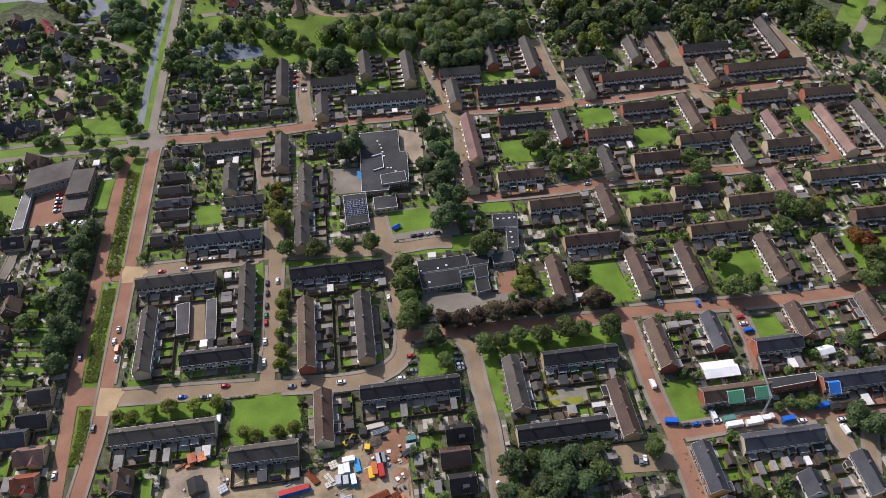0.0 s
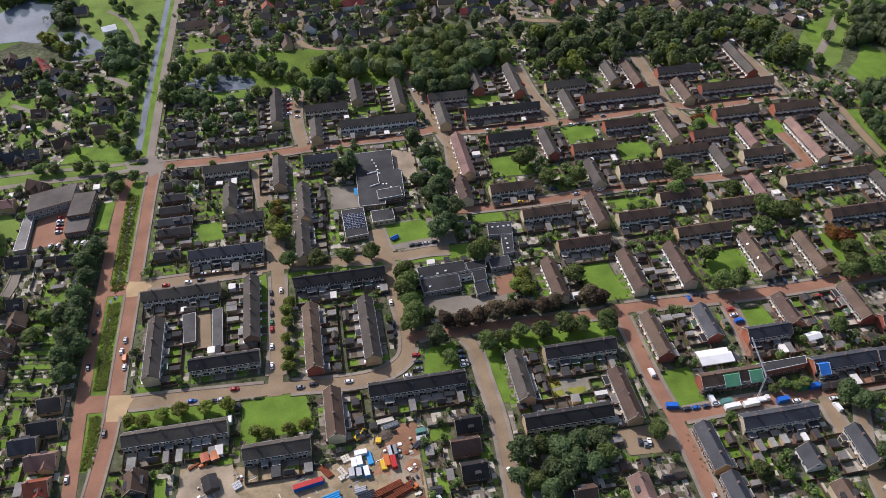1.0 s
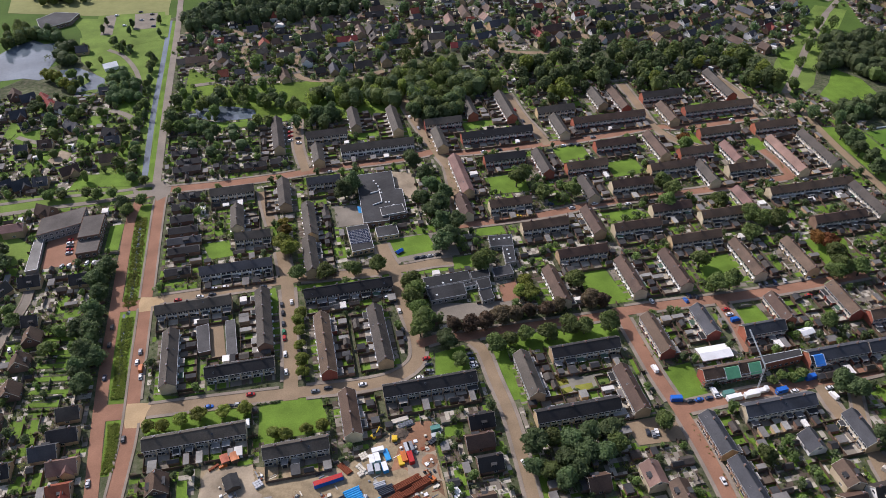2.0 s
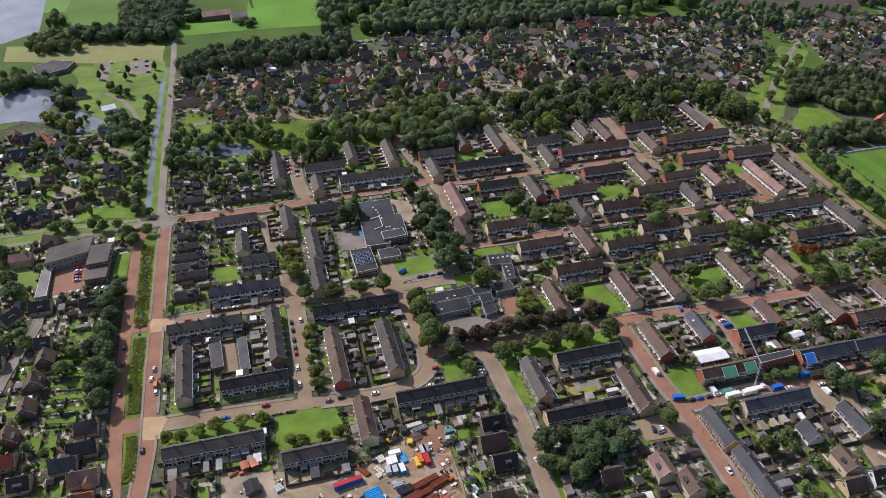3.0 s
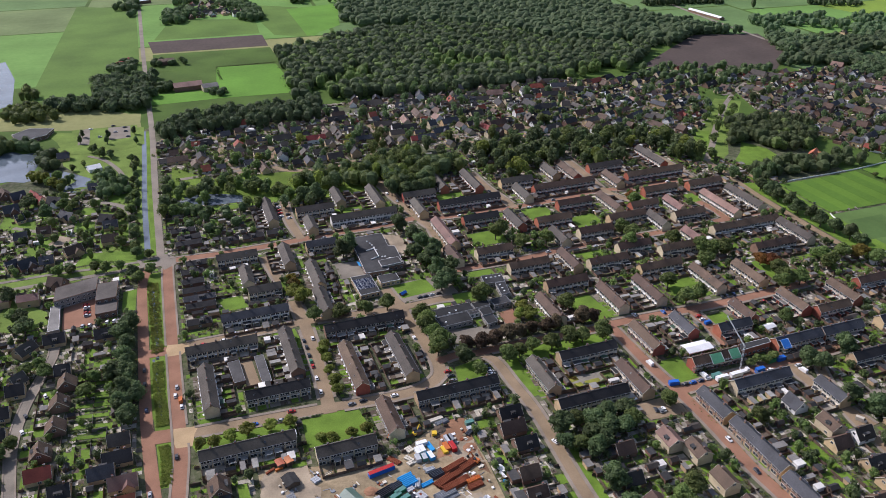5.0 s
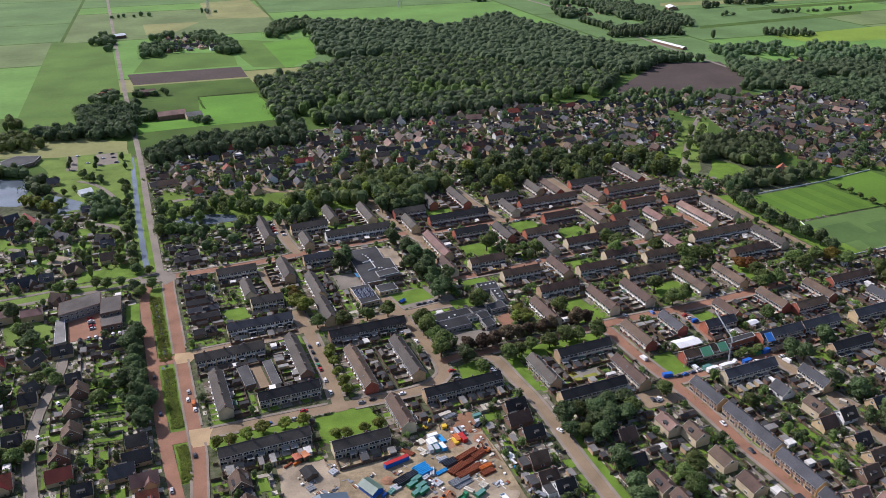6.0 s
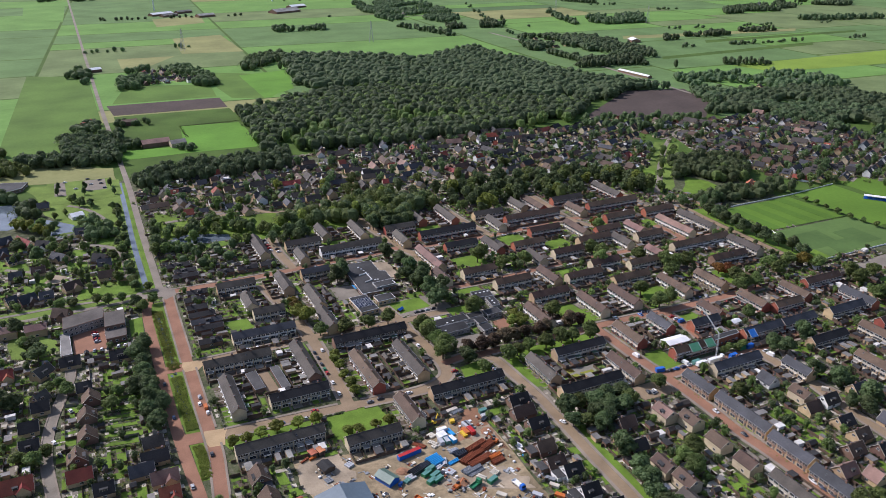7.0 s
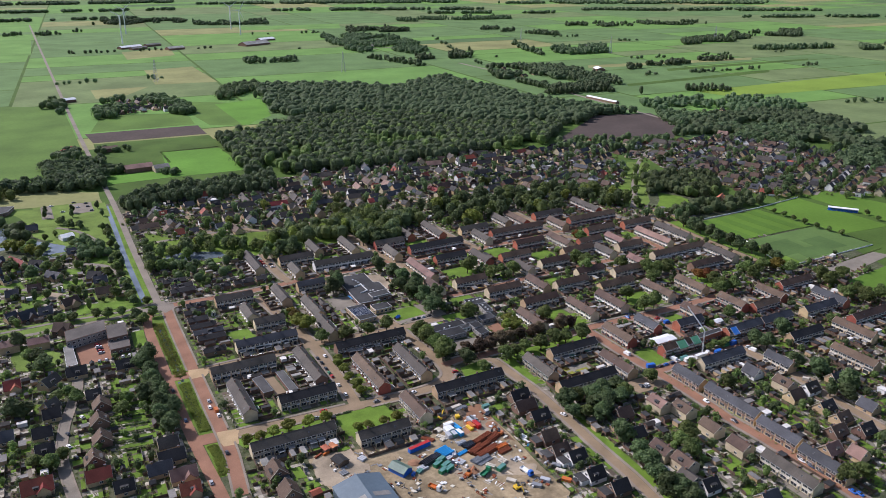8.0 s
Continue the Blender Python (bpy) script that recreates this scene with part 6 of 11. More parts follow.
patch('mown_stripe', [(357.1, 425.4), (366.7, 425.6), (368.0, 367.1), (358.0, 367.3)], PITCH_STRIPE, 0.14, 'darker mown stripe across the sports pitch')
patch('mown_stripe', [(377.2, 425.9), (387.1, 426.2), (389.1, 366.8), (378.9, 367.0)], PITCH_STRIPE, 0.14, 'darker mown stripe across the sports pitch')
patch('mown_stripe', [(397.9, 426.5), (408.0, 426.7), (410.8, 366.5), (400.3, 366.6)], PITCH_STRIPE, 0.14, 'darker mown stripe across the sports pitch')
patch('mown_stripe', [(419.1, 427.0), (429.4, 427.3), (433.1, 366.2), (422.3, 366.3)], PITCH_STRIPE, 0.14, 'darker mown stripe across the sports pitch')
patch('turf_patch', [(357.6, 350.6), (390.2, 350.9), (385.4, 320.8), (348.7, 320.2)], TURF_DARKER, 0.14, 'darker patch in the artificial turf')
patch('turf_patch', [(398.7, 341.7), (424.1, 342.1), (423.9, 313.0), (395.2, 312.5)], TURF_DARKER, 0.14, 'darker patch in the artificial turf')
patch('turf_patch', [(370.8, 326.4), (402.3, 326.9), (400.3, 307.0), (366.4, 306.3)], TURF_DARKER, 0.14, 'darker patch in the artificial turf')
band('board_fence', [(357.3, 427.9), (441.2, 430.3), (510.6, 437.8)], 0.25, WHITE, 1.0, 'low white board rail round the sports pitch', False, 0.0)
band('board_fence', [(353.1, 365.1), (330.9, 301.1), (445.6, 303.3)], 0.25, WHITE, 1.0, 'low white board rail round the sports pitch', False, 0.0)
patch('lawn', [(-241.9, 419.8), (-236.5, 437.2), (-226.1, 427.8), (-213.2, 414.4), (-211.7, 399.3), (-224.6, 393.2), (-238.1, 399.0)], PARK, 0.09, 'park lawn beside the care home')
patch('lawn', [(-168.2, 424.4), (-159.9, 425.1), (-160.8, 398.5), (-168.9, 399.2)], LAWN, 0.09, 'mown lawn beside the care home')
band('verge', [(40.5, 205.0), (40.2, 183.7), (39.8, 168.1), (39.4, 154.5), (38.6, 136.0), (36.5, 108.0)], 5, LAWN, 0.05, 'grass verge under the street trees')
reserve([(38.7, 203.0), (36.1, 183.7), (37.6, 168.1), (38.1, 154.5), (37.8, 140.6)], 5)
patch('lawn', [(24.8, 169.7), (31.6, 169.0), (31.4, 161.3), (24.9, 162.3)], LAWN, 0.09, 'mown front garden lawn')
patch('lawn', [(27.5, 156.5), (33.5, 156.0), (32.6, 150.0), (26.1, 149.7)], LAWN, 0.09, 'mown front garden lawn')
patch('lawn', [(4.6, 228.5), (13.4, 229.0), (12.4, 223.8), (3.2, 222.3)], LAWN, 0.09, 'mown front garden lawn')
patch('lawn', [(24.7, 181.3), (31.7, 180.7), (31.4, 174.9), (24.8, 174.9)], LAWN, 0.09, 'mown front garden lawn')
patch('schoolyard', [(14.5, 312.8), (40.2, 307.4), (52.1, 307.7), (57.4, 312.8), (59.0, 304.8), (53.0, 296.2), (18.6, 297.2), (12.1, 303.7)], PAVER_GREY, 0.07, 'grey paved schoolyard before the school')
patch('schoolyard', [(54.0, 319.2), (65.1, 321.7), (63.0, 306.2), (53.2, 305.6)], PAVER_RED, 0.075, 'red paved corner of the schoolyard')
patch('schoolyard', [(12.6, 447.9), (26.2, 443.0), (25.1, 415.5), (17.4, 414.0), (16.3, 424.8), (11.9, 426.6)], SAND, 0.07, 'pale sandy schoolyard beside the school')
patch('schoolyard', [(-29.7, 415.4), (-12.8, 414.0), (-12.1, 392.7), (-30.3, 392.8)], PAVER_GREY, 0.07, 'grey paved schoolyard')
patch('car_park', [(-203.8, 422.8), (-183.5, 421.6), (-183.1, 389.9), (-203.2, 389.3)], PAVER_RED, 0.07, 'red paved car park beside the hall')
patch('garage_court', [(-105.1, 321.5), (-97.9, 321.6), (-95.9, 294.9), (-103.1, 295.8)], PAVER_TAN, 0.07, 'paved court between lock-up garages')
patch('yard', [(-105.8, 230.6), (-100.8, 229.0), (-77.9, 223.4), (-43.8, 215.5), (-20.0, 231.3), (-2.6, 229.7), (-1.3, 198.3), (-2.8, 166.3), (-1.9, 143.6), (-33.3, 121.3), (-110.0, 160.4), (-102.4, 191.0), (-105.2, 206.0), (-106.2, 216.0)], YARD, 0.07, 'sandy builders yard with tracks and puddle stains')
patch('yard_earth', [(-17.5, 228.0), (-3.4, 229.0), (-2.2, 214.0), (-2.6, 192.0), (-5.2, 196.0), (-7.5, 209.4), (-15.3, 211.6), (-16.5, 220.0)], YARD_EARTH, 0.08, 'bare reddish-brown earth on the builders yard', keep=False)
patch('speed_table', [(-142.2, 273.7), (-130.0, 272.0), (-132.3, 266.7), (-133.9, 257.6), (-141.6, 258.6), (-143.5, 266.4)], PAVER_YELLOW, 0.13, 'yellow paved speed table at the junction')
patch('speed_table', [(-142.8, 351.5), (-132.6, 349.3), (-130.0, 345.6), (-135.0, 339.1), (-143.2, 339.4), (-143.8, 346.7)], PAVER_YELLOW, 0.13, 'yellow paved speed table at the junction')
patch('crossing', [(-152.6, 275.2), (-142.6, 274.2), (-142.4, 264.2), (-152.0, 265.0)], PAVER_RED, 0.12, 'red paved crossing between the carriageways')
patch('crossing', [(-154.9, 349.9), (-142.5, 349.8), (-142.3, 340.9), (-154.1, 341.7)], PAVER_RED, 0.12, 'red paved crossing between the carriageways')
band('water', [(-150.1, 427.3), (-148.5, 365.3), (-148.5, 338.5)], 1.7, WATER, 0.07, 'narrow ditch with dark water in the verge')
band('water', [(-150.8, 339.3), (-148.7, 307.2), (-147.7, 286.6)], 1.4, WATER, 0.075, 'narrow ditch with dark water in the verge')
patch('car_park', [(-215.0, 775.0), (-205.1, 777.4), (-203.7, 727.8), (-214.4, 729.3)], PAVER_GREY, 0.1, 'paved car park in the park')
patch('car_park', [(-187.9, 774.0), (-166.7, 772.7), (-166.1, 735.7), (-185.8, 734.9)], PAVER_GREY, 0.1, 'paved car park in the park')
patch('grass', [(-222.0, 782.0), (-160.0, 776.0), (-158.0, 706.0), (-222.0, 712.0)], PARK, 0.05, 'park grass round the car parks', keep=False)
patch('yard', [(-8.3, 234.3), (-1.0, 233.5), (-2.1, 216.6), (-2.6, 204.0), (-12.6, 204.7), (-18.3, 210.4), (-23.8, 209.5), (-16.2, 225.6)], SOIL_RED, 0.1, 'reddish bare earth of the builders yard')
patch('car_park', [(86.3, 214.0), (111.2, 213.8), (111.8, 198.8), (88.7, 200.2)], PAVER_TAN, 0.1, 'paved car park behind the terrace')
patch('lawn', [(46.0, 279.5), (106.0, 278.6), (106.0, 267.0), (46.0, 267.5)], LAWN, 0.07, 'mown grass under the trees along the street')
patch('lawn', [(-115.9, 223.9), (-111.7, 223.3), (-110.5, 213.3), (-115.9, 214.6)], LAWN, 0.1, 'mown garden lawn beside a house')
patch('lawn', [(-114.3, 210.3), (-107.5, 209.2), (-106.5, 203.9), (-113.7, 203.6)], LAWN, 0.1, 'mown garden lawn beside a house')
patch('playground', [(-221.7, 513.4), (-214.3, 526.4), (-205.9, 519.6), (-208.0, 508.6), (-216.9, 507.4)], SAND, 0.12, 'sandy playground between the villas')
patch('lawn', [(-204.6, 561.7), (-199.8, 573.2), (-189.2, 570.6), (-192.2, 556.7)], LAWN, 0.1, 'mown lawn round a villa')
patch('lawn', [(-181.9, 579.9), (-176.3, 593.7), (-162.0, 590.2), (-161.5, 570.7)], LAWN, 0.1, 'mown lawn beside the canal')
patch('planting_bed', [(62.8, 248.3), (69.4, 249.0), (69.4, 241.9), (62.9, 240.9)], BED_YELLOW, 0.16, 'bed of yellow-green plants in a formal garden')
patch('planting_bed', [(71.3, 254.1), (91.9, 254.6), (91.4, 250.8), (71.8, 250.3)], BED_GREEN, 0.16, 'bed of low green plants in a formal garden')
patch('planting_bed', [(82.5, 243.2), (89.7, 244.1), (89.1, 238.0), (82.5, 237.1)], BED_GREEN, 0.16, 'bed of low green plants in a formal garden')
patch('planting_bed', [(62.0, 239.2), (69.5, 240.0), (69.9, 236.9), (62.3, 235.6)], BED_YELLOW, 0.16, 'bed of yellow-green plants in a formal garden')
patch('planting_bed', [(62.8, 255.6), (69.6, 255.6), (69.6, 250.6), (62.8, 250.4)], BED_GREEN, 0.16, 'bed of low green plants in a formal garden')
patch('planting_bed', [(84.0, 249.4), (91.4, 249.6), (91.0, 245.4), (84.0, 245.2)], BED_GREEN, 0.16, 'bed of low green plants in a formal garden')
patch('planting_bed', [(71.6, 240.0), (80.4, 240.2), (80.2, 236.4), (71.6, 236.2)], BED_YELLOW, 0.16, 'bed of yellow-green plants in a formal garden')
patch('paving', [(63.8, 256.8), (95.2, 256.8), (92.1, 235.2), (60.9, 234.0)], FORMAL, 0.1, 'gravel and low planting of the formal garden')
patch('yard', [(-102.9, 226.8), (-98.8, 225.7), (-95.1, 225.4), (-92.9, 226.8), (-86.8, 225.1), (-82.7, 226.0), (-83.2, 222.7), (-82.5, 218.5), (-82.9, 216.6), (-81.9, 211.5), (-79.6, 209.5), (-80.1, 206.5), (-81.1, 203.6), (-83.6, 199.7), (-83.3, 197.9), (-82.4, 192.9), (-88.9, 195.4), (-93.1, 197.7), (-98.9, 199.4), (-102.6, 200.9), (-106.7, 204.1), (-107.0, 209.4), (-106.6, 214.4), (-105.5, 217.7), (-105.4, 222.6)], SAND, 0.1, 'sandy ground with wheel tracks on the yard')
patch('yard', [(-41.7, 187.9), (-35.7, 186.1), (-30.0, 185.0), (-25.5, 185.5), (-17.5, 183.0), (-11.2, 182.9), (-10.9, 180.6), (-9.5, 177.5), (-9.0, 176.3), (-7.6, 172.3), (-4.2, 170.9), (-4.2, 169.4), (-4.9, 168.1), (-7.2, 165.8), (-6.3, 165.3), (-5.2, 161.9), (-14.9, 165.5), (-21.9, 169.0), (-30.8, 172.0), (-37.5, 174.6), (-44.4, 179.0), (-44.8, 181.6), (-44.6, 183.9), (-43.9, 184.6), (-43.9, 186.7)], SAND, 0.1, 'sandy ground with wheel tracks on the yard')
patch('yard', [(-17.5, 218.8), (-14.4, 217.5), (-11.7, 216.9), (-10.2, 218.2), (-5.1, 216.0), (-1.8, 216.8), (-2.8, 213.4), (-2.6, 209.0), (-3.3, 207.0), (-3.1, 201.7), (-0.7, 199.6), (-3.2, 200.6), (-6.3, 201.9), (-11.3, 201.9), (-12.6, 204.2), (-13.9, 202.9), (-16.3, 206.4), (-16.0, 209.8), (-17.7, 212.6), (-17.0, 215.1)], SAND, 0.1, 'sandy ground with wheel tracks on the yard')
patch('grass', [(-248.4, 777.7), (-214.0, 767.4), (-153.6, 764.1), (-153.3, 711.3), (-187.3, 697.6), (-224.5, 706.1), (-233.7, 744.2)], PARK, 0.04, 'park grass between villas and canal')
patch('field', [(-315.6, 850.8), (-156.0, 811.0), (-157.2, 773.6), (-224.9, 777.6), (-309.9, 804.7)], FIELD_STRAW, 0.05, 'dry yellowish grass field')
patch('lawn', [(-189.2, 329.4), (-173.2, 327.3), (-172.3, 324.1), (-191.5, 326.5)], LAWN, 0.1, 'narrow mown garden lawn between hedges')
patch('lawn', [(-189.1, 319.4), (-173.4, 317.3), (-172.6, 314.1), (-191.4, 316.6)], LAWN, 0.1, 'narrow mown garden lawn between hedges')
patch('lawn', [(-189.1, 309.7), (-173.7, 307.6), (-172.9, 304.5), (-191.3, 307.1)], LAWN, 0.1, 'narrow mown garden lawn between hedges')
patch('lawn', [(-189.0, 300.8), (-173.9, 298.6), (-173.1, 295.6), (-191.2, 298.2)], LAWN, 0.1, 'narrow mown garden lawn between hedges')
patch('lawn', [(-189.0, 292.2), (-174.1, 289.9), (-173.3, 287.1), (-191.1, 289.8)], LAWN, 0.1, 'narrow mown garden lawn between hedges')
patch('lawn', [(-189.0, 283.9), (-174.4, 281.6), (-173.6, 278.8), (-191.0, 281.5)], LAWN, 0.1, 'narrow mown garden lawn between hedges')
patch('lawn', [(-197.2, 489.8), (-182.2, 487.2), (-157.5, 478.6), (-155.3, 465.9), (-192.9, 474.5)], LAWN, 0.1, 'mown lawn round a villa')
patch('lawn', [(-251.8, 560.3), (-234.9, 561.4), (-230.2, 532.1), (-250.4, 544.1)], LAWN, 0.1, 'mown lawn round a villa')
patch('lawn', [(-227.2, 527.1), (-213.4, 529.1), (-204.4, 510.5), (-223.2, 503.8)], LAWN, 0.1, 'mown lawn round a villa')
patch('lawn', [(-205.3, 545.4), (-190.7, 543.5), (-190.6, 523.6), (-204.9, 529.5)], LAWN, 0.1, 'mown lawn round a villa')
patch('lawn', [(-176.0, 533.5), (-161.7, 519.7), (-162.4, 497.1), (-176.3, 514.0)], LAWN, 0.1, 'mown lawn round a villa')
patch('lawn', [(-234.6, 515.5), (-225.9, 504.9), (-227.8, 491.9), (-236.3, 502.2)], LAWN, 0.1, 'mown lawn round a villa')
patch('lawn', [(-257.8, 579.0), (-249.6, 567.4), (-253.7, 549.3), (-259.8, 555.6)], LAWN, 0.1, 'mown lawn round a villa')


# ---- streets ----
road('road', [(-151.7, 453.1), (-154.8, 441.8), (-156.6, 424.0), (-156.3, 366.4), (-155.2, 285.6), (-151.9, 222.9), (-151.3, 208.1)], 6.2, PAVER_RED, 'red clinker street with grey pavements', 0.05, 0)
road('road', [(-139.6, 453.0), (-140.2, 430.0), (-140.1, 364.1), (-139.8, 301.8), (-139.4, 257.4), (-141.0, 234.9), (-143.0, 214.4)], 6.4, PAVER_RED, 'red clinker street with grey pavements', 0.05, 1.2)
road('road', [(-152.2, 453.4), (-137.1, 457.9), (-103.6, 457.1), (-71.7, 457.7), (-39.5, 460.1), (-10.4, 461.8), (18.9, 462.3), (45.3, 467.0)], 7, PAVER_RED, 'red clinker street with grey pavements', 0.05, 1.8)
road('road', [(45.3, 467.0), (63.1, 460.8), (96.4, 459.6), (133.9, 459.1), (172.4, 461.0), (208.4, 465.3), (237.2, 459.1), (289.9, 463.1)], 6, PAVER_RED, 'red clinker street with grey pavements', 0.05, 1.8)
road('road', [(-141.2, 347.2), (-119.0, 347.4), (-98.1, 347.8), (-77.0, 348.2), (-61.9, 349.5), (-40.5, 347.8), (-0.7, 345.3), (21.1, 346.6), (33.4, 345.7)], 6.5, PAVER_TAN, 'brown-grey paved residential street with pavements', 0.05, 1.8)
road('road', [(-74.0, 442.2), (-71.0, 416.1), (-69.2, 403.2)], 6, PAVER_TAN, 'brown-grey paved residential street with pavements', 0.05, 1.8)
road('road', [(-64.5, 376.3), (-62.8, 349.6), (-62.7, 321.4), (-63.3, 292.2), (-64.9, 259.7)], 7, PAVER_TAN, 'brown-grey paved residential street with pavements', 0.05, 1.8)
road('road', [(-136.8, 267.6), (-109.6, 266.5), (-83.4, 265.2), (-57.2, 263.6), (-30.8, 262.0), (-14.8, 263.4), (-2.2, 270.5), (1.7, 283.5), (0.7, 305.2), (-1.9, 328.9), (-1.3, 345.4)], 7, PAVER_TAN, 'brown-grey paved residential street with pavements', 0.05, 1.8)
road('road', [(-0.7, 345.3), (-3.3, 352.1), (-5.9, 370.4)], 8, PAVER_TAN, 'brown-grey paved residential street with pavements', 0.05, 1.8)
road('road', [(25.5, 283.8), (32.8, 275.0), (34.6, 250.9), (36.0, 227.9), (34.9, 199.5), (33.6, 177.1), (33.0, 157.4), (32.5, 139.1), (30.6, 120.6), (28.8, 103.6)], 5.4, PAVER_TAN, 'brown-grey paved residential street with pavements', 0.05, 1.8)
road('road', [(1.7, 283.5), (14.5, 285.9), (25.4, 284.1), (48.6, 284.6), (71.3, 284.0), (99.7, 283.4), (110.0, 284.5)], 6, PAVER_RED, 'red clinker street with grey pavements', 0.05, 1.8)
road('road', [(112.3, 288.2), (112.8, 265.1), (113.5, 236.0), (115.2, 216.7), (116.0, 192.2), (115.8, 173.7), (115.1, 155.9), (116.4, 137.2), (117.1, 119.3), (117.5, 102.3), (117.9, 83.4), (118.0, 63.0)], 6.5, PAVER_RED, 'red clinker street with grey pavements', 0.05, 1.8)
road('road', [(108.4, 284.7), (140.4, 284.4), (169.3, 283.1), (198.8, 282.8), (229.2, 283.6), (260.3, 285.1)], 6.5, PAVER_RED, 'red clinker street with grey pavements', 0.05, 1.8)
road('road', [(169.0, 282.4), (168.6, 262.8), (166.2, 243.1)], 6, PAVER_RED, 'red clinker street with grey pavements', 0.05, 1.8)
road('road', [(114.9, 215.8), (146.5, 217.4), (175.4, 217.4), (202.3, 218.2), (235.4, 219.9)], 6.5, PAVER_RED, 'red clinker street with grey pavements', 0.05, 1.8)
road('road', [(187.8, 215.7), (186.8, 197.6), (188.7, 179.0), (191.5, 159.3)], 6, PAVER_TAN, 'brown-grey paved residential street with pavements', 0.05, 1.8)
road('road', [(37.7, 378.9), (70.6, 378.1), (104.1, 378.7), (131.8, 381.8), (173.1, 382.5), (207.4, 381.7), (242.8, 382.9), (271.6, 384.1), (315.7, 386.3)], 6, PAVER_RED, 'red clinker street with grey pavements', 0.05, 1.8)
road('road', [(34.9, 558.5), (37.6, 528.2), (42.7, 493.0), (48.2, 460.5), (51.3, 442.3), (47.8, 404.4), (45.9, 378.7)], 6.5, PAVER_TAN, 'brown-grey paved residential street with pavements', 0.05, 1.8)
road('road', [(117.9, 538.3), (119.7, 501.9), (124.2, 474.5), (126.1, 458.3)], 6, PAVER_TAN, 'brown-grey paved residential street with pavements', 0.05, 1.8)
road('road', [(211.4, 535.7), (211.0, 502.3), (209.5, 468.4), (216.6, 445.1), (232.6, 427.7)], 6, PAVER_TAN, 'brown-grey paved residential street with pavements', 0.05, 1.8)
road('road', [(269.9, 419.4), (272.8, 401.8), (271.6, 384.1)], 6, PAVER_RED, 'red clinker street with grey pavements', 0.05, 1.8)
road('road', [(288.3, 535.7), (294.5, 500.6), (293.6, 462.6)], 6, PAVER_TAN, 'brown-grey paved residential street with pavements', 0.05, 1.8)
road('road', [(-46.7, 533.6), (-48.2, 496.5), (-44.9, 460.8)], 6, PAVER_TAN, 'brown-grey paved residential street with pavements', 0.05, 1.8)
road('path', [(-290.0, 463.0), (-236.7, 464.2), (-213.0, 465.2), (-181.4, 463.4), (-156.2, 463.8)], 3, PAVER_GREY, 'grey cycle path beside the road', 0.05, 0)
road('road', [(-290.0, 451.0), (-233.8, 452.0), (-210.6, 453.3), (-179.9, 453.6), (-163.5, 455.3), (-150.0, 457.0)], 4.2, ASPHALT, 'grey asphalt road beside the cycle path', 0.05, 0)
road('road', [(-211.6, 226.2), (-216.1, 262.6), (-218.0, 287.1), (-215.7, 315.7), (-209.9, 342.1), (-205.6, 363.0), (-206.6, 387.8)], 4.6, PAVER_GREY, 'grey paved residential street', 0.05, 0.8)
road('path', [(-203.0, 695.0), (-189.1, 680.1), (-176.4, 651.7), (-169.3, 622.1), (-167.6, 600.0)], 4, PAVER_GREY, 'grey paved lane through the canal park', 0.05, 0)
road('road', [(-249.3, 552.1), (-233.6, 541.0), (-221.9, 535.1), (-205.7, 541.2)], 4, PAVER_GREY, 'grey paved residential lane between villas', 0.05, 0)
road('road', [(-163.4, 500.0), (-163.4, 522.9), (-164.8, 550.7), (-171.8, 566.8), (-186.4, 579.3), (-202.5, 587.7), (-224.6, 596.2)], 5, PAVER_GREY, 'grey paved residential street with verges', 0.05, 0)
road('road', [(-143.9, 458.0), (-144.1, 487.4), (-145.4, 601.4), (-145.7, 734.5), (-148.2, 859.9), (-153.6, 1144.7), (-158.0, 1500.0), (-166.0, 2200.0), (-180.0, 3500.0)], 5.4, ASPHALT, 'grey asphalt country road', 0.05, 0)
road('road', [(206.8, 218.7), (188.7, 175.9), (184.5, 140.7), (183.0, 108.7)], 5, PAVER_TAN, 'brown-grey paved residential street with pavements', 0.05, 1.5)
road('road', [(450.4, 626.9), (491.6, 664.0), (523.6, 687.2)], 5, ASPHALT, 'grey asphalt lane between trees', 0.05, 0)
road('road', [(-138.4, 716.1), (-96.9, 713.4), (-83.9, 687.6), (-85.8, 651.9), (-72.0, 603.0)], 5.5, PAVER_TAN, 'paved residential lane of the older quarter', 0.05, 0)
road('road', [(-34.3, 776.5), (-37.0, 677.5), (-41.7, 606.0), (3.6, 590.2), (28.3, 600.9)], 5.5, PAVER_TAN, 'paved residential lane of the older quarter', 0.05, 0)
road('road', [(65.4, 694.4), (63.8, 648.6), (47.9, 609.9), (35.9, 568.1)], 5.5, PAVER_TAN, 'paved residential lane of the older quarter', 0.05, 0)
road('road', [(130.4, 676.4), (138.2, 640.0), (138.2, 614.7), (175.9, 603.2), (198.0, 612.6)], 5.5, PAVER_TAN, 'paved residential lane of the older quarter', 0.05, 0)
road('road', [(207.0, 705.9), (213.9, 631.3), (214.1, 612.8)], 5.5, PAVER_TAN, 'paved residential lane of the older quarter', 0.05, 0)
road('road', [(330.1, 492.0), (360.2, 525.0), (390.6, 561.9), (416.7, 590.1), (450.4, 626.9)], 6, ASPHALT, 'paved lane between rows of trees', 0.05, 0)
road('road', [(744.9, 1637.3), (742.1, 1419.1), (717.3, 1186.2), (696.6, 955.1), (687.5, 739.0)], 6, ASPHALT, 'grey asphalt country road through the fields', 0.05, 0)
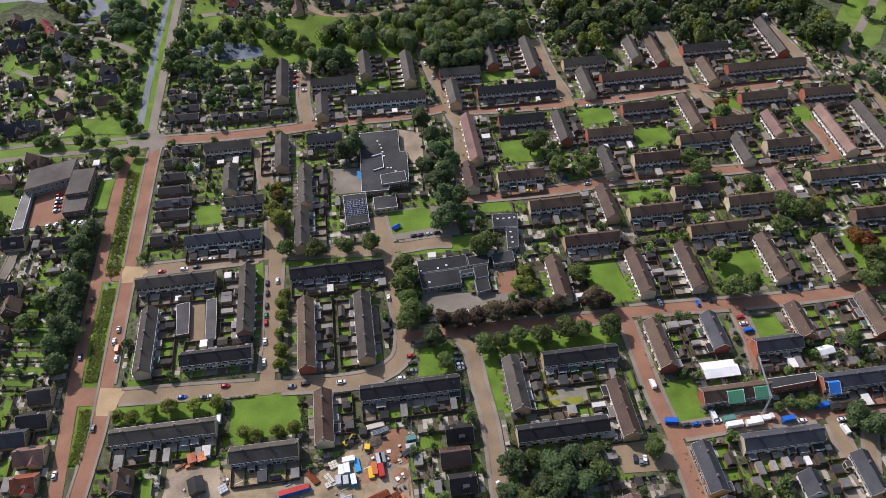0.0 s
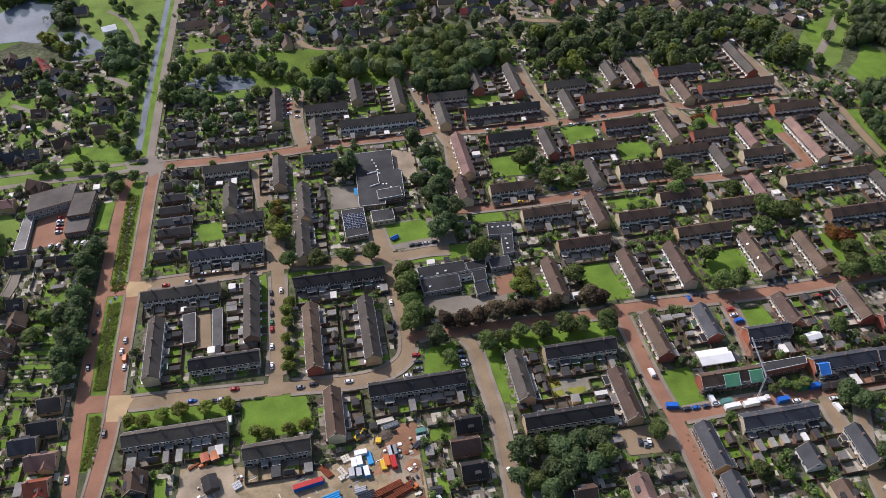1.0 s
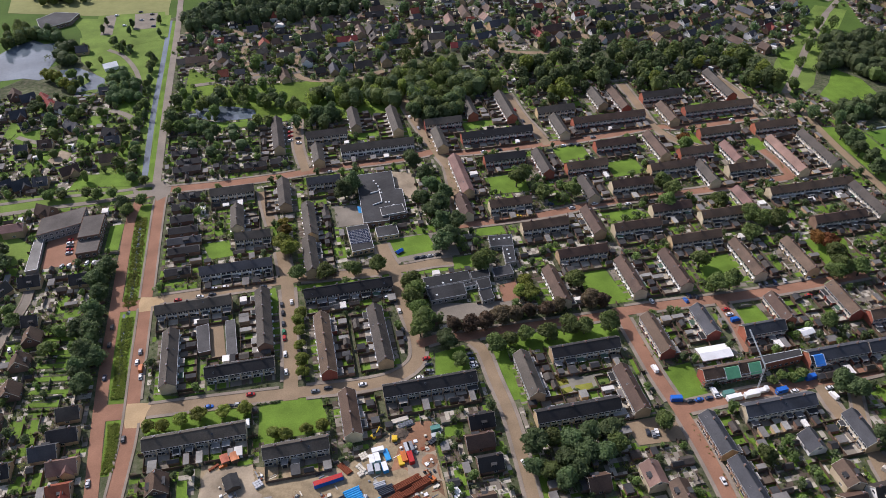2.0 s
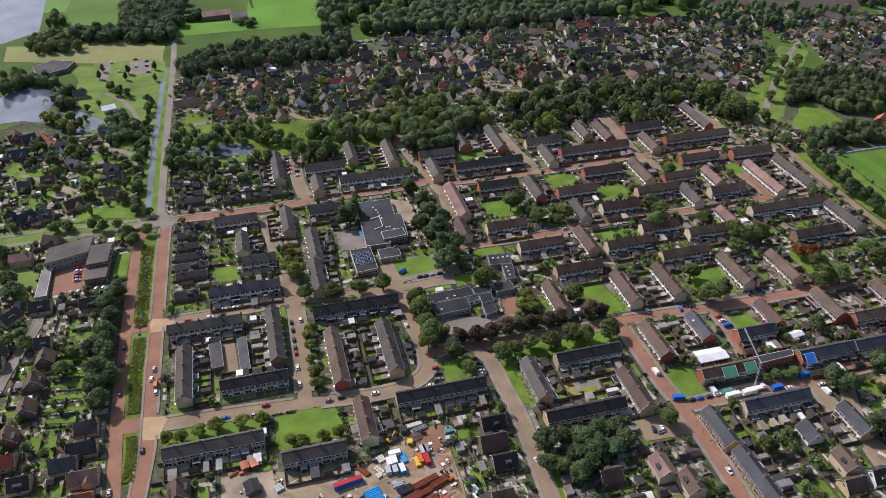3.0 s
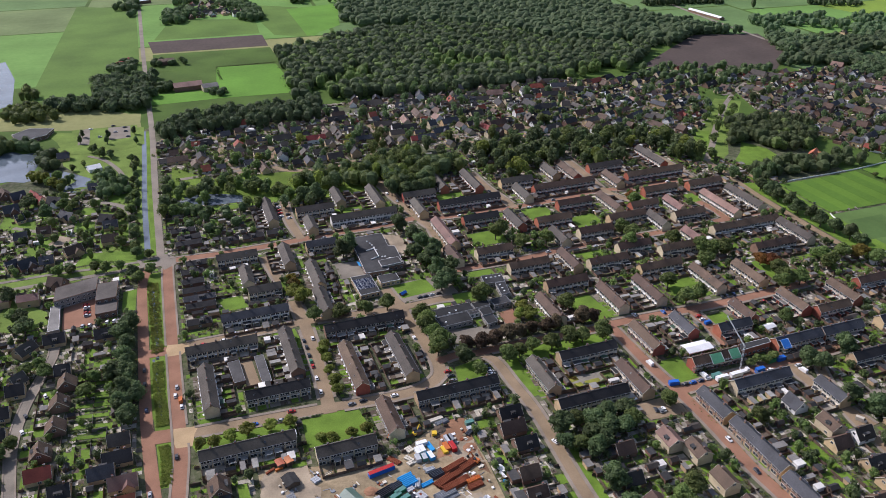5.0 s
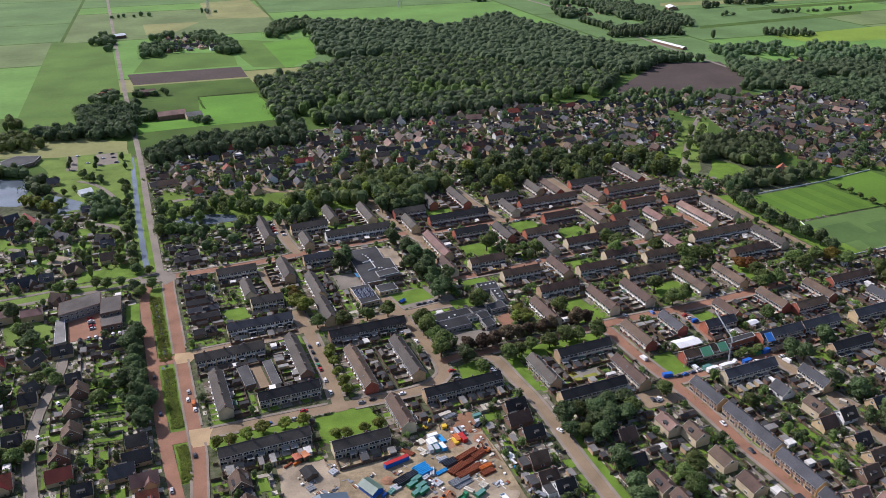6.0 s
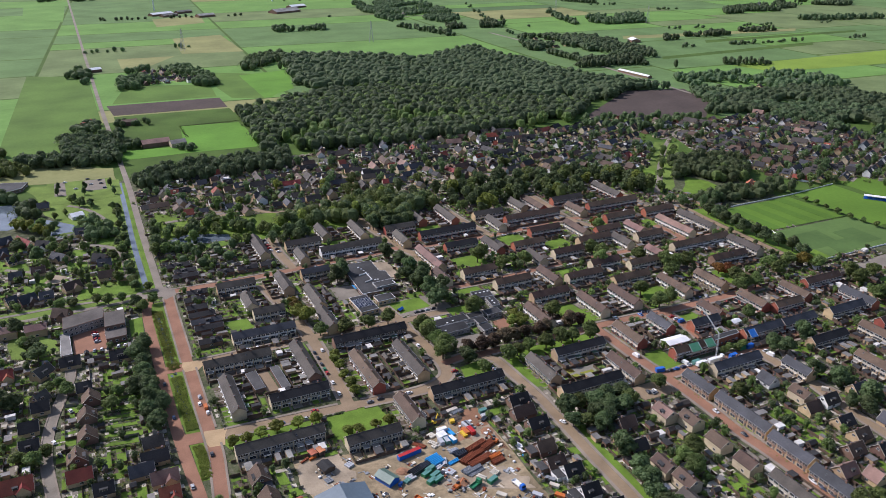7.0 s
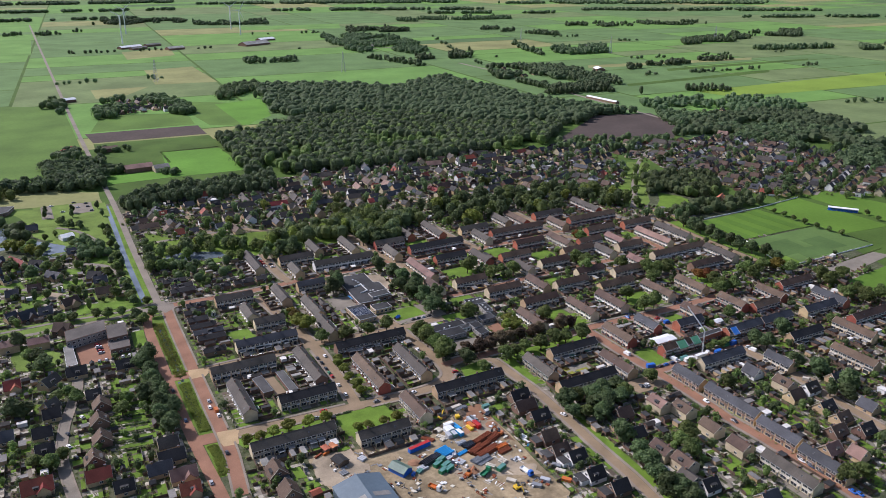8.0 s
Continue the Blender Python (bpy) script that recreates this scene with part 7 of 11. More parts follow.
road('road', [(330.1, 492.0), (327.0, 455.0), (323.5, 415.0), (322.5, 370.0), (322.5, 318.0)], 5.5, PAVER_TAN, 'paved lane along the edge of the estate', 0.05, 0)
lay_pavements()


# ---- terraces ----
terrace(-112.6, 333.4, 0.8, 39.8, -1, roof='grey')
terrace(-123.0, 295.5, -89.0, 39.0, 1, roof='grey', wall='cream')
terrace(-75.7, 315.4, -89.0, 43.8, -1, roof='grey', wall='brown')
terrace(-88.1, 281.9, 0.8, 33.3, 1, roof='black', wall='cream')
terrace(-108.2, 243.5, 0.8, 45.7, -1, roof='grey', wall='cream')
terrace(-63.5, 227.6, 0.8, 28.8, -1, roof='grey', wall='cream')
terrace(-29.2, 329.8, 0.8, 48.7, -1, roof='black', wall='brown')
terrace(-45.4, 289.8, -89.0, 41.8, 1, roof='brown', wall='red')
terrace(-17.1, 290.6, -89.0, 40.8, -1, roof='grey', wall='buff')
terrace(2.1, 251.9, 0.8, 45.6, -1, roof='black', wall='buff', skin='cream')
terrace(-37.7, 241.8, -89.0, 26.5, 1, roof='brown', wall='cream')
terrace(50.5, 247.7, -89.0, 27.8, 1, roof='grey', wall='buff')
terrace(66.6, 221.9, 0.8, 40.7, 1, roof='black', wall='buff')
terrace(83.8, 307.6, -89.0, 28.8, 1, roof='brown', wall='cream', skin='white')
terrace(83.2, 259.3, 0.8, 35.5, -1, roof='black', wall='buff')
terrace(122.8, 260.7, -89.0, 26.8, 1, roof='brown', wall='red')
terrace(151.1, 264.6, -89.0, 20.5, -1, roof='slate', wall='red')
terrace(194.2, 265.3, -89.0, 19.8, 1, roof='brown', wall='red')
terrace(177.8, 253.5, 0.8, 22.5, -1, roof='slate', wall='red')
terrace(204.6, 230.2, 0.8, 31.9, -1, roof='slate', wall='red')
terrace(159.2, 205.3, 0.8, 35.5, -1, roof='slate', wall='cream')
terrace(95.8, 228.8, -89.0, 28.0, -1, roof='brown', wall='buff')
terrace(126.5, 306.6, -89.0, 29.5, 1, roof='brown', wall='cream', skin='white')
terrace(153.7, 307.1, -89.0, 30.4, -1, roof='brown', wall='cream', skin='white')
terrace(197.9, 307.1, -89.0, 31.1, 1, roof='brown', wall='cream', skin='white')
terrace(148.1, 350.2, 0.8, 29.6, -1, roof='brown', wall='cream')
terrace(176.2, 363.6, 0.8, 25.8, -1, roof='brown', wall='cream')
terrace(204.8, 351.1, 0.8, 29.5, -1, roof='brown', wall='cream')
terrace(177.4, 331.8, 0.8, 31.7, -1, roof='brown', wall='buff')
terrace(107.5, 333.1, 0.8, 29.4, -1, roof='brown', wall='buff')
terrace(273.1, 365.9, 0.8, 58.1, -1, roof='brown', wall='cream', skin='white')
terrace(225.2, 359.9, -89.0, 24.6, 1, roof='pink', wall='cream')
terrace(123.8, 359.6, -89.0, 25.4, -1, roof='brown', wall='buff')
terrace(162.3, 394.0, 0.8, 27.3, -1, roof='brown', wall='cream')
terrace(133.1, 393.9, -89.0, 23.2, 1, roof='grey', wall='cream')
terrace(215.9, 394.3, -89.0, 24.2, 1, roof='grey', wall='cream', skin='white')
terrace(196.7, 407.7, 0.8, 31.7, -1, roof='brown', wall='buff')
terrace(244.1, 395.7, 0.8, 26.4, -1, roof='brown', wall='cream')
terrace(220.3, 421.6, 0.8, 24.0, -1, roof='brown', wall='red')
terrace(141.3, 421.0, 0.8, 28.3, -1, roof='brown', wall='red')
terrace(170.2, 443.4, 0.8, 29.5, -1, roof='brown', wall='red')
terrace(197.4, 434.4, -89.0, 30.9, 1, roof='brown', wall='cream')
terrace(243.5, 413.8, -89.0, 23.0, 1, roof='pink', wall='cream', skin='white')
terrace(278.9, 403.5, -89.0, 43.8, 1, roof='pink', wall='cream', skin='white')
terrace(248.8, 443.6, 0.8, 30.7, -1, roof='brown', wall='red')
terrace(291.2, 442.6, 0.8, 32.2, -1, roof='brown', wall='red')
terrace(304.6, 406.5, -89.0, 42.3, -1, roof='grey', wall='cream')
terrace(178.6, 478.1, 0.8, 55.3, -1, roof='brown', wall='red')
terrace(139.7, 474.6, -89.0, 26.4, 1, roof='grey', wall='cream')
terrace(196.4, 504.9, -89.0, 34.8, -1, roof='brown', wall='red')
terrace(223.8, 475.3, -89.0, 26.2, 1, roof='brown', wall='buff')
terrace(264.4, 476.5, 0.8, 54.3, -1, roof='brown', wall='red')
terrace(231.1, 503.6, 0.8, 32.3, -1, roof='grey', wall='red')
terrace(282.3, 509.6, -89.0, 42.5, -1, roof='grey', wall='red')
terrace(181.0, 508.5, -89.0, 26.4, 1, roof='grey', wall='buff')
terrace(144.2, 498.6, 0.8, 29.0, -1, roof='grey', wall='buff')
terrace(6.7, 476.4, 0.8, 51.7, -1, roof='grey', wall='white', skin='white')
terrace(-27.0, 499.9, 0.8, 29.7, -1, roof='grey', wall='buff')
terrace(-35.2, 473.3, -89.0, 22.0, 1, roof='grey', wall='buff')
terrace(-5.2, 517.0, -89.0, 27.7, 1, roof='grey', wall='buff')
terrace(23.8, 508.9, -89.0, 34.8, -1, roof='grey', wall='buff')
terrace(109.2, 512.3, -89.0, 38.6, -1, roof='grey', wall='red')
terrace(81.8, 516.2, -89.0, 28.6, 1, roof='grey', wall='red')
terrace(58.3, 499.0, 0.8, 27.3, -1, roof='grey', wall='red')
terrace(92.8, 474.8, 0.8, 52.0, -1, roof='black', wall='red')
terrace(51.0, 474.8, -89.0, 25.2, 1, roof='grey', wall='buff')
terrace(56.1, 427.3, -89.0, 43.6, 1, roof='pink', wall='buff')
terrace(50.2, 392.0, -89.0, 22.2, 1, roof='brown', wall='cream')
terrace(89.8, 442.0, 0.8, 28.5, -1, roof='black', wall='red')
terrace(113.3, 429.9, -89.0, 27.9, 1, roof='grey', wall='red')
terrace(79.5, 389.4, 0.8, 27.1, -1, roof='brown', wall='cream')
terrace(94.1, 363.1, 0.8, 28.8, -1, roof='brown', wall='cream')
terrace(-34.0, 439.9, 0.8, 21.5, -1, roof='slate', wall='buff')
terrace(-46.0, 397.6, -89.0, 33.7, 1, roof='grey', wall='buff')
terrace(-47.7, 362.9, -89.0, 31.0, 1, roof='grey', wall='buff')
terrace(-60.1, 430.2, -89.0, 30.1, -1, roof='grey', wall='buff')
terrace(-61.4, 506.9, -89.0, 43.0, -1, roof='grey', wall='buff')
terrace(-93.1, 440.6, 0.8, 27.6, -1, roof='grey', wall='buff')
terrace(-89.8, 409.9, -89.0, 23.0, 1, roof='grey', wall='cream')
terrace(-80.6, 389.6, 0.8, 21.0, -1, roof='grey', wall='cream')
terrace(-90.2, 361.6, 0.8, 40.3, -1, roof='slate', wall='cream', skin='white')
terrace(123.8, 195.8, -89.0, 22.3, 1, roof='slate', wall='brown', skin='brick', ends='buff')
terrace(125.2, 162.9, -89.0, 37.0, 1, roof='slate', wall='brown', skin='brick', ends='buff')
terrace(123.7, 128.8, -89.0, 25.7, 1, roof='slate', wall='brown', skin='brick', ends='buff')
terrace(121.9, 99.2, -89.0, 27.8, 1, roof='slate', wall='brown', skin='brick', ends='buff')
terrace(101.0, 102.8, -89.0, 30.8, 1, roof='grey', wall='cream')
terrace(269.4, 192.1, -89.0, 30.1, -1, roof='brown', wall='buff')
terrace(234.8, 166.4, -89.0, 30.3, -1, roof='brown', wall='buff')
terrace(228.2, 303.1, -89.0, 28.8, 1, roof='brown', wall='buff')
terrace(231.5, 264.5, -89.0, 24.0, -1, roof='brown', wall='red')
terrace(269.9, 263.1, -89.0, 23.8, -1, roof='brown', wall='red')
terrace(302.9, 269.8, 0.8, 33.8, -1, roof='brown', wall='red')
terrace(248.5, 250.5, 0.8, 24.0, -1, roof='brown', wall='red')
terrace(302.6, 237.1, -89.0, 27.5, -1, roof='slate', wall='red')
terrace(234.4, 204.2, 0.8, 29.9, -1, roof='black', wall='buff')
terrace(236.0, 230.0, 0.8, 29.0, -1, roof='slate', wall='red')
terrace(279.4, 228.9, 0.8, 32.2, -1, roof='slate', wall='buff')
terrace(188.4, 184.8, -89.0, 18.8, -1, roof='slate', wall='buff')
terrace(303.1, 204.4, 0.8, 42.4, -1, roof='brown', wall='red')
terrace(301.3, 344.5, -89.0, 33.4, -1, roof='grey', wall='cream')
terrace(147.9, 230.1, 0.8, 31.0, -1, roof='brown', wall='red', tidy=1)
terrace(271.7, 331.9, 0.8, 34.0, -1, roof='brown', wall='brown')


# ---- houses ----
house(-195.1, 327.7, -89.0, 8.0, roof='brown', wall='brown', d=9.5)
house(-197.6, 310.4, -89.0, 8.0, roof='brown', wall='brown', d=9.5)
house(-198.0, 290.9, -89.0, 8.0, roof='brown', wall='brown', d=9.5)
house(-203.2, 273.1, -89.0, 8.0, roof='brown', wall='brown', d=9.5)
house(-202.5, 258.2, 0.8, 11.5, roof='red')
house(-192.3, 243.3, 0.8, 9.0, roof='black')
house(-229.5, 262.2, 0.8, 14.0, roof='red', d=10, cross=1)
house(-240.2, 374.4, 0.8, 9.0, roof='red', cross=1)
house(-225.9, 311.4, 0.8, 9.5, roof='black')
house(-225.1, 293.6, 0.8, 9.0, roof='black')
house(-220.6, 329.8, 0.8, 9.0, roof='black')
house(-220.8, 339.7, 38.9, 7.5, roof='grey')
house(-220.5, 369.5, 47.5, 11.5, roof='grey')
house(-205.0, 375.1, 0.8, 11.5, roof='black')
house(-176.2, 371.6, 0.8, 13.0, roof='black')
house(-243.5, 316.0, 0.8, 8.0, roof='slate')
house(-198.1, 341.1, 0.8, 8.0, roof='black')
house(-167.5, 271.2, 0.8, 10.0, roof='grey')
house(-167.9, 258.1, 0.8, 13.0, roof='black')
house(-174.9, 249.9, 0.8, 11.5, roof='slate')
house(-165.2, 240.2, 0.8, 12.5, roof='pink', cross=1)
house(-164.4, 227.0, 0.8, 9.5, roof='red', cross=1)
house(-202.3, 491.5, 23.6, 12.0, roof='brown', cross=1)
house(-177.9, 502.2, 0.8, 11.5, roof='brown')
house(-178.3, 526.8, 0.8, 10.0, roof='slate')
house(-210.3, 554.2, -48.6, 13.5, roof='slate', cross=1)
house(-224.9, 531.7, 0.8, 9.5, roof='brown')
house(-240.3, 527.4, 0.8, 9.0, roof='slate')
house(-218.7, 481.3, 0.8, 9.0, roof='slate')
house(-241.1, 482.1, 23.4, 7.5, roof='slate')
house(-236.3, 599.9, -61.0, 21.5, roof='red')
house(-241.8, 431.8, 0.8, 11.5, roof='pink', eaves=5.2, pitch=30)
house(-224.6, 427.9, 0.8, 12.5, roof='pink', eaves=5.2, pitch=30)
house(-223.7, 693.0, 0.8, 10.0, roof='slate')
house(-192.8, 607.3, 0.8, 10.0, roof='slate')
house(-245.3, 561.8, 24.4, 6.0, roof='slate')
house(-119.9, 444.0, 0.8, 14.5, roof='black', wall='brown', d=6.5, pitch=30)
house(-123.8, 431.9, 0.8, 14.0, roof='black', wall='brown', d=6.5, pitch=30)
house(-124.0, 418.9, 0.8, 13.5, roof='black', wall='brown', d=6.5, pitch=30)
house(-122.6, 406.9, 0.8, 17.0, roof='black', wall='brown', d=6.5, pitch=30)
house(-121.1, 386.6, 0.8, 18.0, roof='black', wall='brown', d=6.5, pitch=30)
house(-123.4, 367.0, 0.8, 14.0, roof='black', wall='brown', d=6.5, pitch=30)
house(-126.6, 499.0, 0.8, 17.0, roof='black', wall='brown', d=6.5, pitch=30)
house(-123.0, 486.6, 0.8, 16.0, roof='black', wall='brown', d=6.5, pitch=30)
house(-123.8, 477.0, 0.8, 18.0, roof='black', wall='brown', d=6.5, pitch=30)
house(-94.8, 472.8, 0.8, 12.0, roof='black', wall='brown', d=6.5, pitch=30)
house(-78.2, 472.5, 0.8, 15.0, roof='black', wall='brown', d=6.5, pitch=30)
house(-62.0, 473.8, 0.8, 12.0, roof='black', wall='brown', d=6.5, pitch=30)
house(-121.3, 396.1, 0.8, 19.5, roof='slate', wall='brown', d=6.5, pitch=30)
house(-123.7, 221.5, -89.0, 10.0, roof='brown', wall='brown', d=9.5, wing=1)
house(-122.8, 203.0, -89.0, 10.0, roof='brown', wall='brown', d=9.5, wing=-1)
house(21.4, 226.7, 0.8, 11.5, roof='black', wall='brown')
house(18.2, 215.8, 0.8, 12.5, roof='brown', wall='brown')
house(19.8, 203.4, 0.8, 11.0, roof='black', wall='brown')
house(13.0, 184.6, 0.8, 9.5, roof='brown', wall='brown', wing=-1)
house(10.9, 171.4, 0.8, 9.5, roof='brown', wall='brown', wing=-1)
house(15.3, 163.2, 0.8, 9.5, roof='black', wall='white', wing=-1)
house(14.5, 147.2, 0.8, 9.5, roof='black', wall='white', wing=-1)
house(18.6, 133.5, 0.8, 9.5, roof='black', wall='brown', wing=-1)
house(62.8, 183.9, 0.8, 9.5, roof='brown', wall='brown', wing=-1)
house(55.8, 165.1, 0.8, 9.5, roof='black', wall='brown', wing=-1)
house(95.1, 149.5, -89.0, 11.5, roof='brown', wall='cream', eaves=5.0, pitch=34)
house(95.8, 130.4, -89.0, 11.5, roof='brown', wall='cream', eaves=5.0, pitch=34)
house(60.0, 132.6, -89.0, 11.5, roof='brown', wall='cream', eaves=5.0, pitch=34)
house(86.9, 181.5, -89.0, 11.5, roof='pink', wall='cream', eaves=5.0, pitch=34)
house(95.2, 170.3, -89.0, 11.5, roof='brown', wall='cream', eaves=5.0, pitch=34)
house(57.6, 145.9, -89.0, 11.5, roof='brown', wall='cream', eaves=5.0, pitch=34)
house(52.0, 121.5, -89.0, 9.5, roof='grey', wall='cream', eaves=5.0, pitch=34)
house(168.5, 164.3, -89.0, 11.5, roof='brown', wall='cream', eaves=5.0, pitch=34)
house(58.2, 114.7, 0.8, 9.0, roof='black', wall='white')
house(164.1, 184.2, -89.0, 10.0, roof='slate', wall='white')
house(163.8, 153.1, 0.8, 10.0, roof='brown', wall='buff')
house(178.8, 154.8, 0.8, 10.0, roof='grey', wall='white')
house(168.9, 136.5, 0.8, 10.0, roof='black', wall='buff')
house(166.7, 124.5, 0.8, 10.0, roof='brown', wall='buff')
house(153.2, 117.2, 0.8, 10.0, roof='brown', wall='brown')
house(168.0, 111.2, 0.8, 10.0, roof='black', wall='brown')
house(135.9, 107.3, 0.8, 10.0, roof='pink', wall='buff')
house(145.1, 98.1, -89.0, 8.0, roof='pink', wall='buff')
house(203.2, 155.8, 0.8, 10.0, roof='slate', wall='buff')
house(191.3, 125.6, -89.0, 10.0, roof='slate', wall='buff')
house(76.0, 94.4, 0.8, 10.0, roof='slate', wall='buff')
quarter([(-144.7, 715.9), (-95.2, 709.1), (-36.5, 724.7), (73.0, 717.7), (53.7, 595.6), (32.8, 590.4), (-42.2, 593.6), (-79.1, 598.3), (-110.0, 595.7), (-137.8, 616.8)], 11, (11, 17), 4)
quarter([(50.1, 705.9), (130.4, 722.5), (109.1, 624.5), (93.4, 624.3), (74.5, 623.4), (42.0, 611.2)], 12, (11, 17), -3)
quarter([(130.4, 722.5), (322.2, 698.5), (272.6, 582.6), (254.7, 592.0), (226.0, 600.9), (185.6, 584.1), (181.0, 619.9), (136.5, 608.1), (116.4, 588.8), (109.1, 624.5)], 13, (11, 18), 14)
quarter([(280.6, 663.7), (416.7, 649.9), (391.9, 588.5), (357.9, 583.5), (325.9, 581.0), (298.8, 581.5), (279.8, 593.5), (258.7, 608.8)], 14, (11, 18), 24)
quarter([(-134.4, 737.5), (20.2, 744.6), (121.9, 724.3), (82.8, 626.3), (-18.6, 606.4), (-97.4, 610.5), (-127.6, 644.3)], 1, (12, 19), 8)
quarter([(28.2, 773.3), (245.9, 796.0), (349.7, 767.1), (252.3, 610.2), (161.1, 625.2), (85.0, 631.9), (120.1, 719.7)], 2, (12, 19), -12)
quarter([(349.7, 767.1), (463.0, 719.0), (427.2, 617.9), (364.2, 551.7), (308.3, 580.9), (252.3, 610.2)], 3, (12, 19), 20)
quarter([(537.3, 691.5), (672.0, 668.8), (716.0, 582.7), (749.1, 501.2), (594.5, 394.0), (531.2, 434.3), (493.3, 454.1), (466.8, 492.9), (456.9, 543.6), (485.6, 612.7)], 4, (11, 16), 25)
quarter([(503.3, 709.3), (694.0, 699.9), (713.9, 599.0), (639.2, 638.1), (534.5, 655.6)], 5, (11, 17), 25)
house(427.5, 467.0, 35, 13.0, 9.0, 'orange', 'brown', 3.0, 42, plain=True, cross=1)
quarter([(399.0, 748.8), (457.0, 781.6), (517.0, 725.7), (592.7, 718.7), (521.3, 651.8), (470.0, 640.0), (456.8, 711.1)], 9, (13, 20), 18)
quarter([(-110.6, 1386.2), (-16.3, 1458.2), (35.9, 1321.8), (-3.2, 1286.8), (-92.8, 1287.5)], 6, (17, 22), 10)
quarter([(388.1, 1223.6), (625.2, 1211.4), (610.5, 1071.8), (439.0, 1096.9)], 7, (60, 70), 10)
quarter([(808.6, 967.4), (967.4, 918.3), (976.0, 814.2), (812.1, 811.7)], 8, (45, 60), 10)
quarter([(738.1, 1461.6), (859.2, 1509.6), (837.9, 1361.4), (711.1, 1321.9)], 21, (45, 50), 15)
quarter([(652.4, 2280.7), (807.8, 2386.8), (822.3, 2066.2), (683.3, 2034.4)], 22, (60, 70), 5)
villa(-245.6, 566.3, 12, 'slate', 'brown')
villa(-225.5, 539.6, -70, 'brown', 'buff')
villa(-208.9, 553.1, 25, 'slate', 'brown')
villa(-181.0, 537.6, -30, 'black', 'brown')
villa(-198.9, 488.9, 12, 'brown', 'buff')
villa(-218.1, 474.4, -70, 'slate', 'brown')
villa(-225.2, 689.6, -30, 'brown', 'brown')
villa(-237.7, 611.5, 12, 'red', 'brown')
villa(-174.6, 572.0, -70, 'slate', 'brown')
villa(-242.1, 522.1, 25, 'slate', 'brown')
villa(-222.1, 586.9, -30, 'black', 'white')
villa(-180.7, 500.9, 12, 'slate', 'brown')
villa(-205.6, 593.8, -70, 'black', 'brown')
villa(-231.1, 479.7, 25, 'slate', 'brown')
villa(-209.3, 445.7, -30, 'brown', 'brown')

villa(-225.2, 685.2, 12, 'slate', 'white')
villa(-199.5, 586.3, 25, 'brown', 'brown')
villa(-225.6, 599.5, -30, 'black', 'brown')
villa(-253.4, 581.1, 12, 'slate', 'brown')
villa(-262.7, 615.9, -70, 'brown', 'brown')
villa(-251.5, 607.5, 25, 'slate', 'brown')
villa(-182.3, 545.1, -30, 'black', 'brown')

# ---- schools, yard, building site ----
METAL_BLUE = surface("steel_sheet_blue", ((0.085, 0.118, 0.142), (0.125, 0.165, 0.195)), 0.5, 0.5, 0, 0.15, metal=0.2)
PANEL = surface("solar_cell", ((0.012, 0.016, 0.035), (0.03, 0.04, 0.07)), 2.0, 0.15, 0, 0.2)


def solar_field(x, y, ang, z, nx=7, ny=9):
    """Tilted solar panels in rows on a flat roof."""
    ob = thing("solar_array", x, y, ang, "rows of tilted dark solar panels on the flat roof", "solar panels", z=z)

    def panel(bm):
        box(bm, -0.8, 0.8, -0.5, 0.5, 0.0, 0.05, 0)
        box(bm, -0.76, 0.76, -0.46, 0.46, 0.05, 0.06, 1)
    me = shared("panel", "panel", panel, WHITE, PANEL)
    for i in range(nx):
        for k in range(ny):
            part("panel", me, ob, at=pose((i - (nx - 1) / 2) * 1.72, (k - (ny - 1) / 2) * 1.5, 0.25, 14, 0, 0))
    return ob


def roof_sheet(x, y, ang, w, colour):
    """A tarpaulin laid over both slopes of a terrace roof under repair, with battens."""
    ob = thing("tarpaulin", x, y, ang, "%s tarpaulin sheet drawn over a roof under repair" % colour, "tarpaulin", "roof sheets")
    rise = 3.85 * math.tan(ROOF_ANGLE)
    outline = [(a, b + 0.26) for a, b in roof_outline(7.7, EAVES, rise, 0.6, 0.06)]
    bm = bmesh.new()
    across(bm, outline, -w / 2, w / 2)
    cloth = {"green": surface("tarp_green", ((0.07, 0.26, 0.13), (0.13, 0.38, 0.20)), 0.6, 0.5, 0.2, 0.2), "blue": surface("tarp_blue", ((0.02, 0.14, 0.50), (0.04, 0.24, 0.68)), 0.6, 0.5, 0.2, 0.2)}[colour]
    part("sheet", mesh_of("sheet", bm, cloth), ob)
    for s in (-1, 1):
        bm = bmesh.new()
        across(bm, [(a, b + 0.07) for a, b in outline], s * w / 2 - 0.12, s * w / 2 + 0.12)
        part("batten", mesh_of("batten", bm, WHITE), ob)
    return ob


def scaffold(x, y, ang, length, h=6.0):
    """Tube scaffolding along a facade: poles, ledgers and plank decks."""
    ob = thing("scaffold", x, y, ang, "grey tube scaffolding with plank decks along the facade", "scaffold", "scaffolds")
    pole = shared(("pole", h), "pole", lambda bm: box(bm, -0.05, 0.05, -0.05, 0.05, 0, h), GUTTER)
    n = int(length / 2.5)
    for k in range(n + 1):
        for s in (-0.5, 0.5):
            part("pole", pole, ob, at=pose(-length / 2 + k * length / n, s, 0))
    for z in (2.0, 4.0):
        bm = bmesh.new()
        box(bm, -length / 2, length / 2, -0.45, 0.45, z, z + 0.06)
        part("deck", mesh_of("deck", bm, TIMBER), ob)
    for z in (1.0, 3.0, 5.0, 5.9):
        bm = bmesh.new()
        box(bm, -length / 2, length / 2, -0.55, -0.48, z, z + 0.07)
        part("ledger", mesh_of("ledger", bm, GUTTER), ob)
    return ob


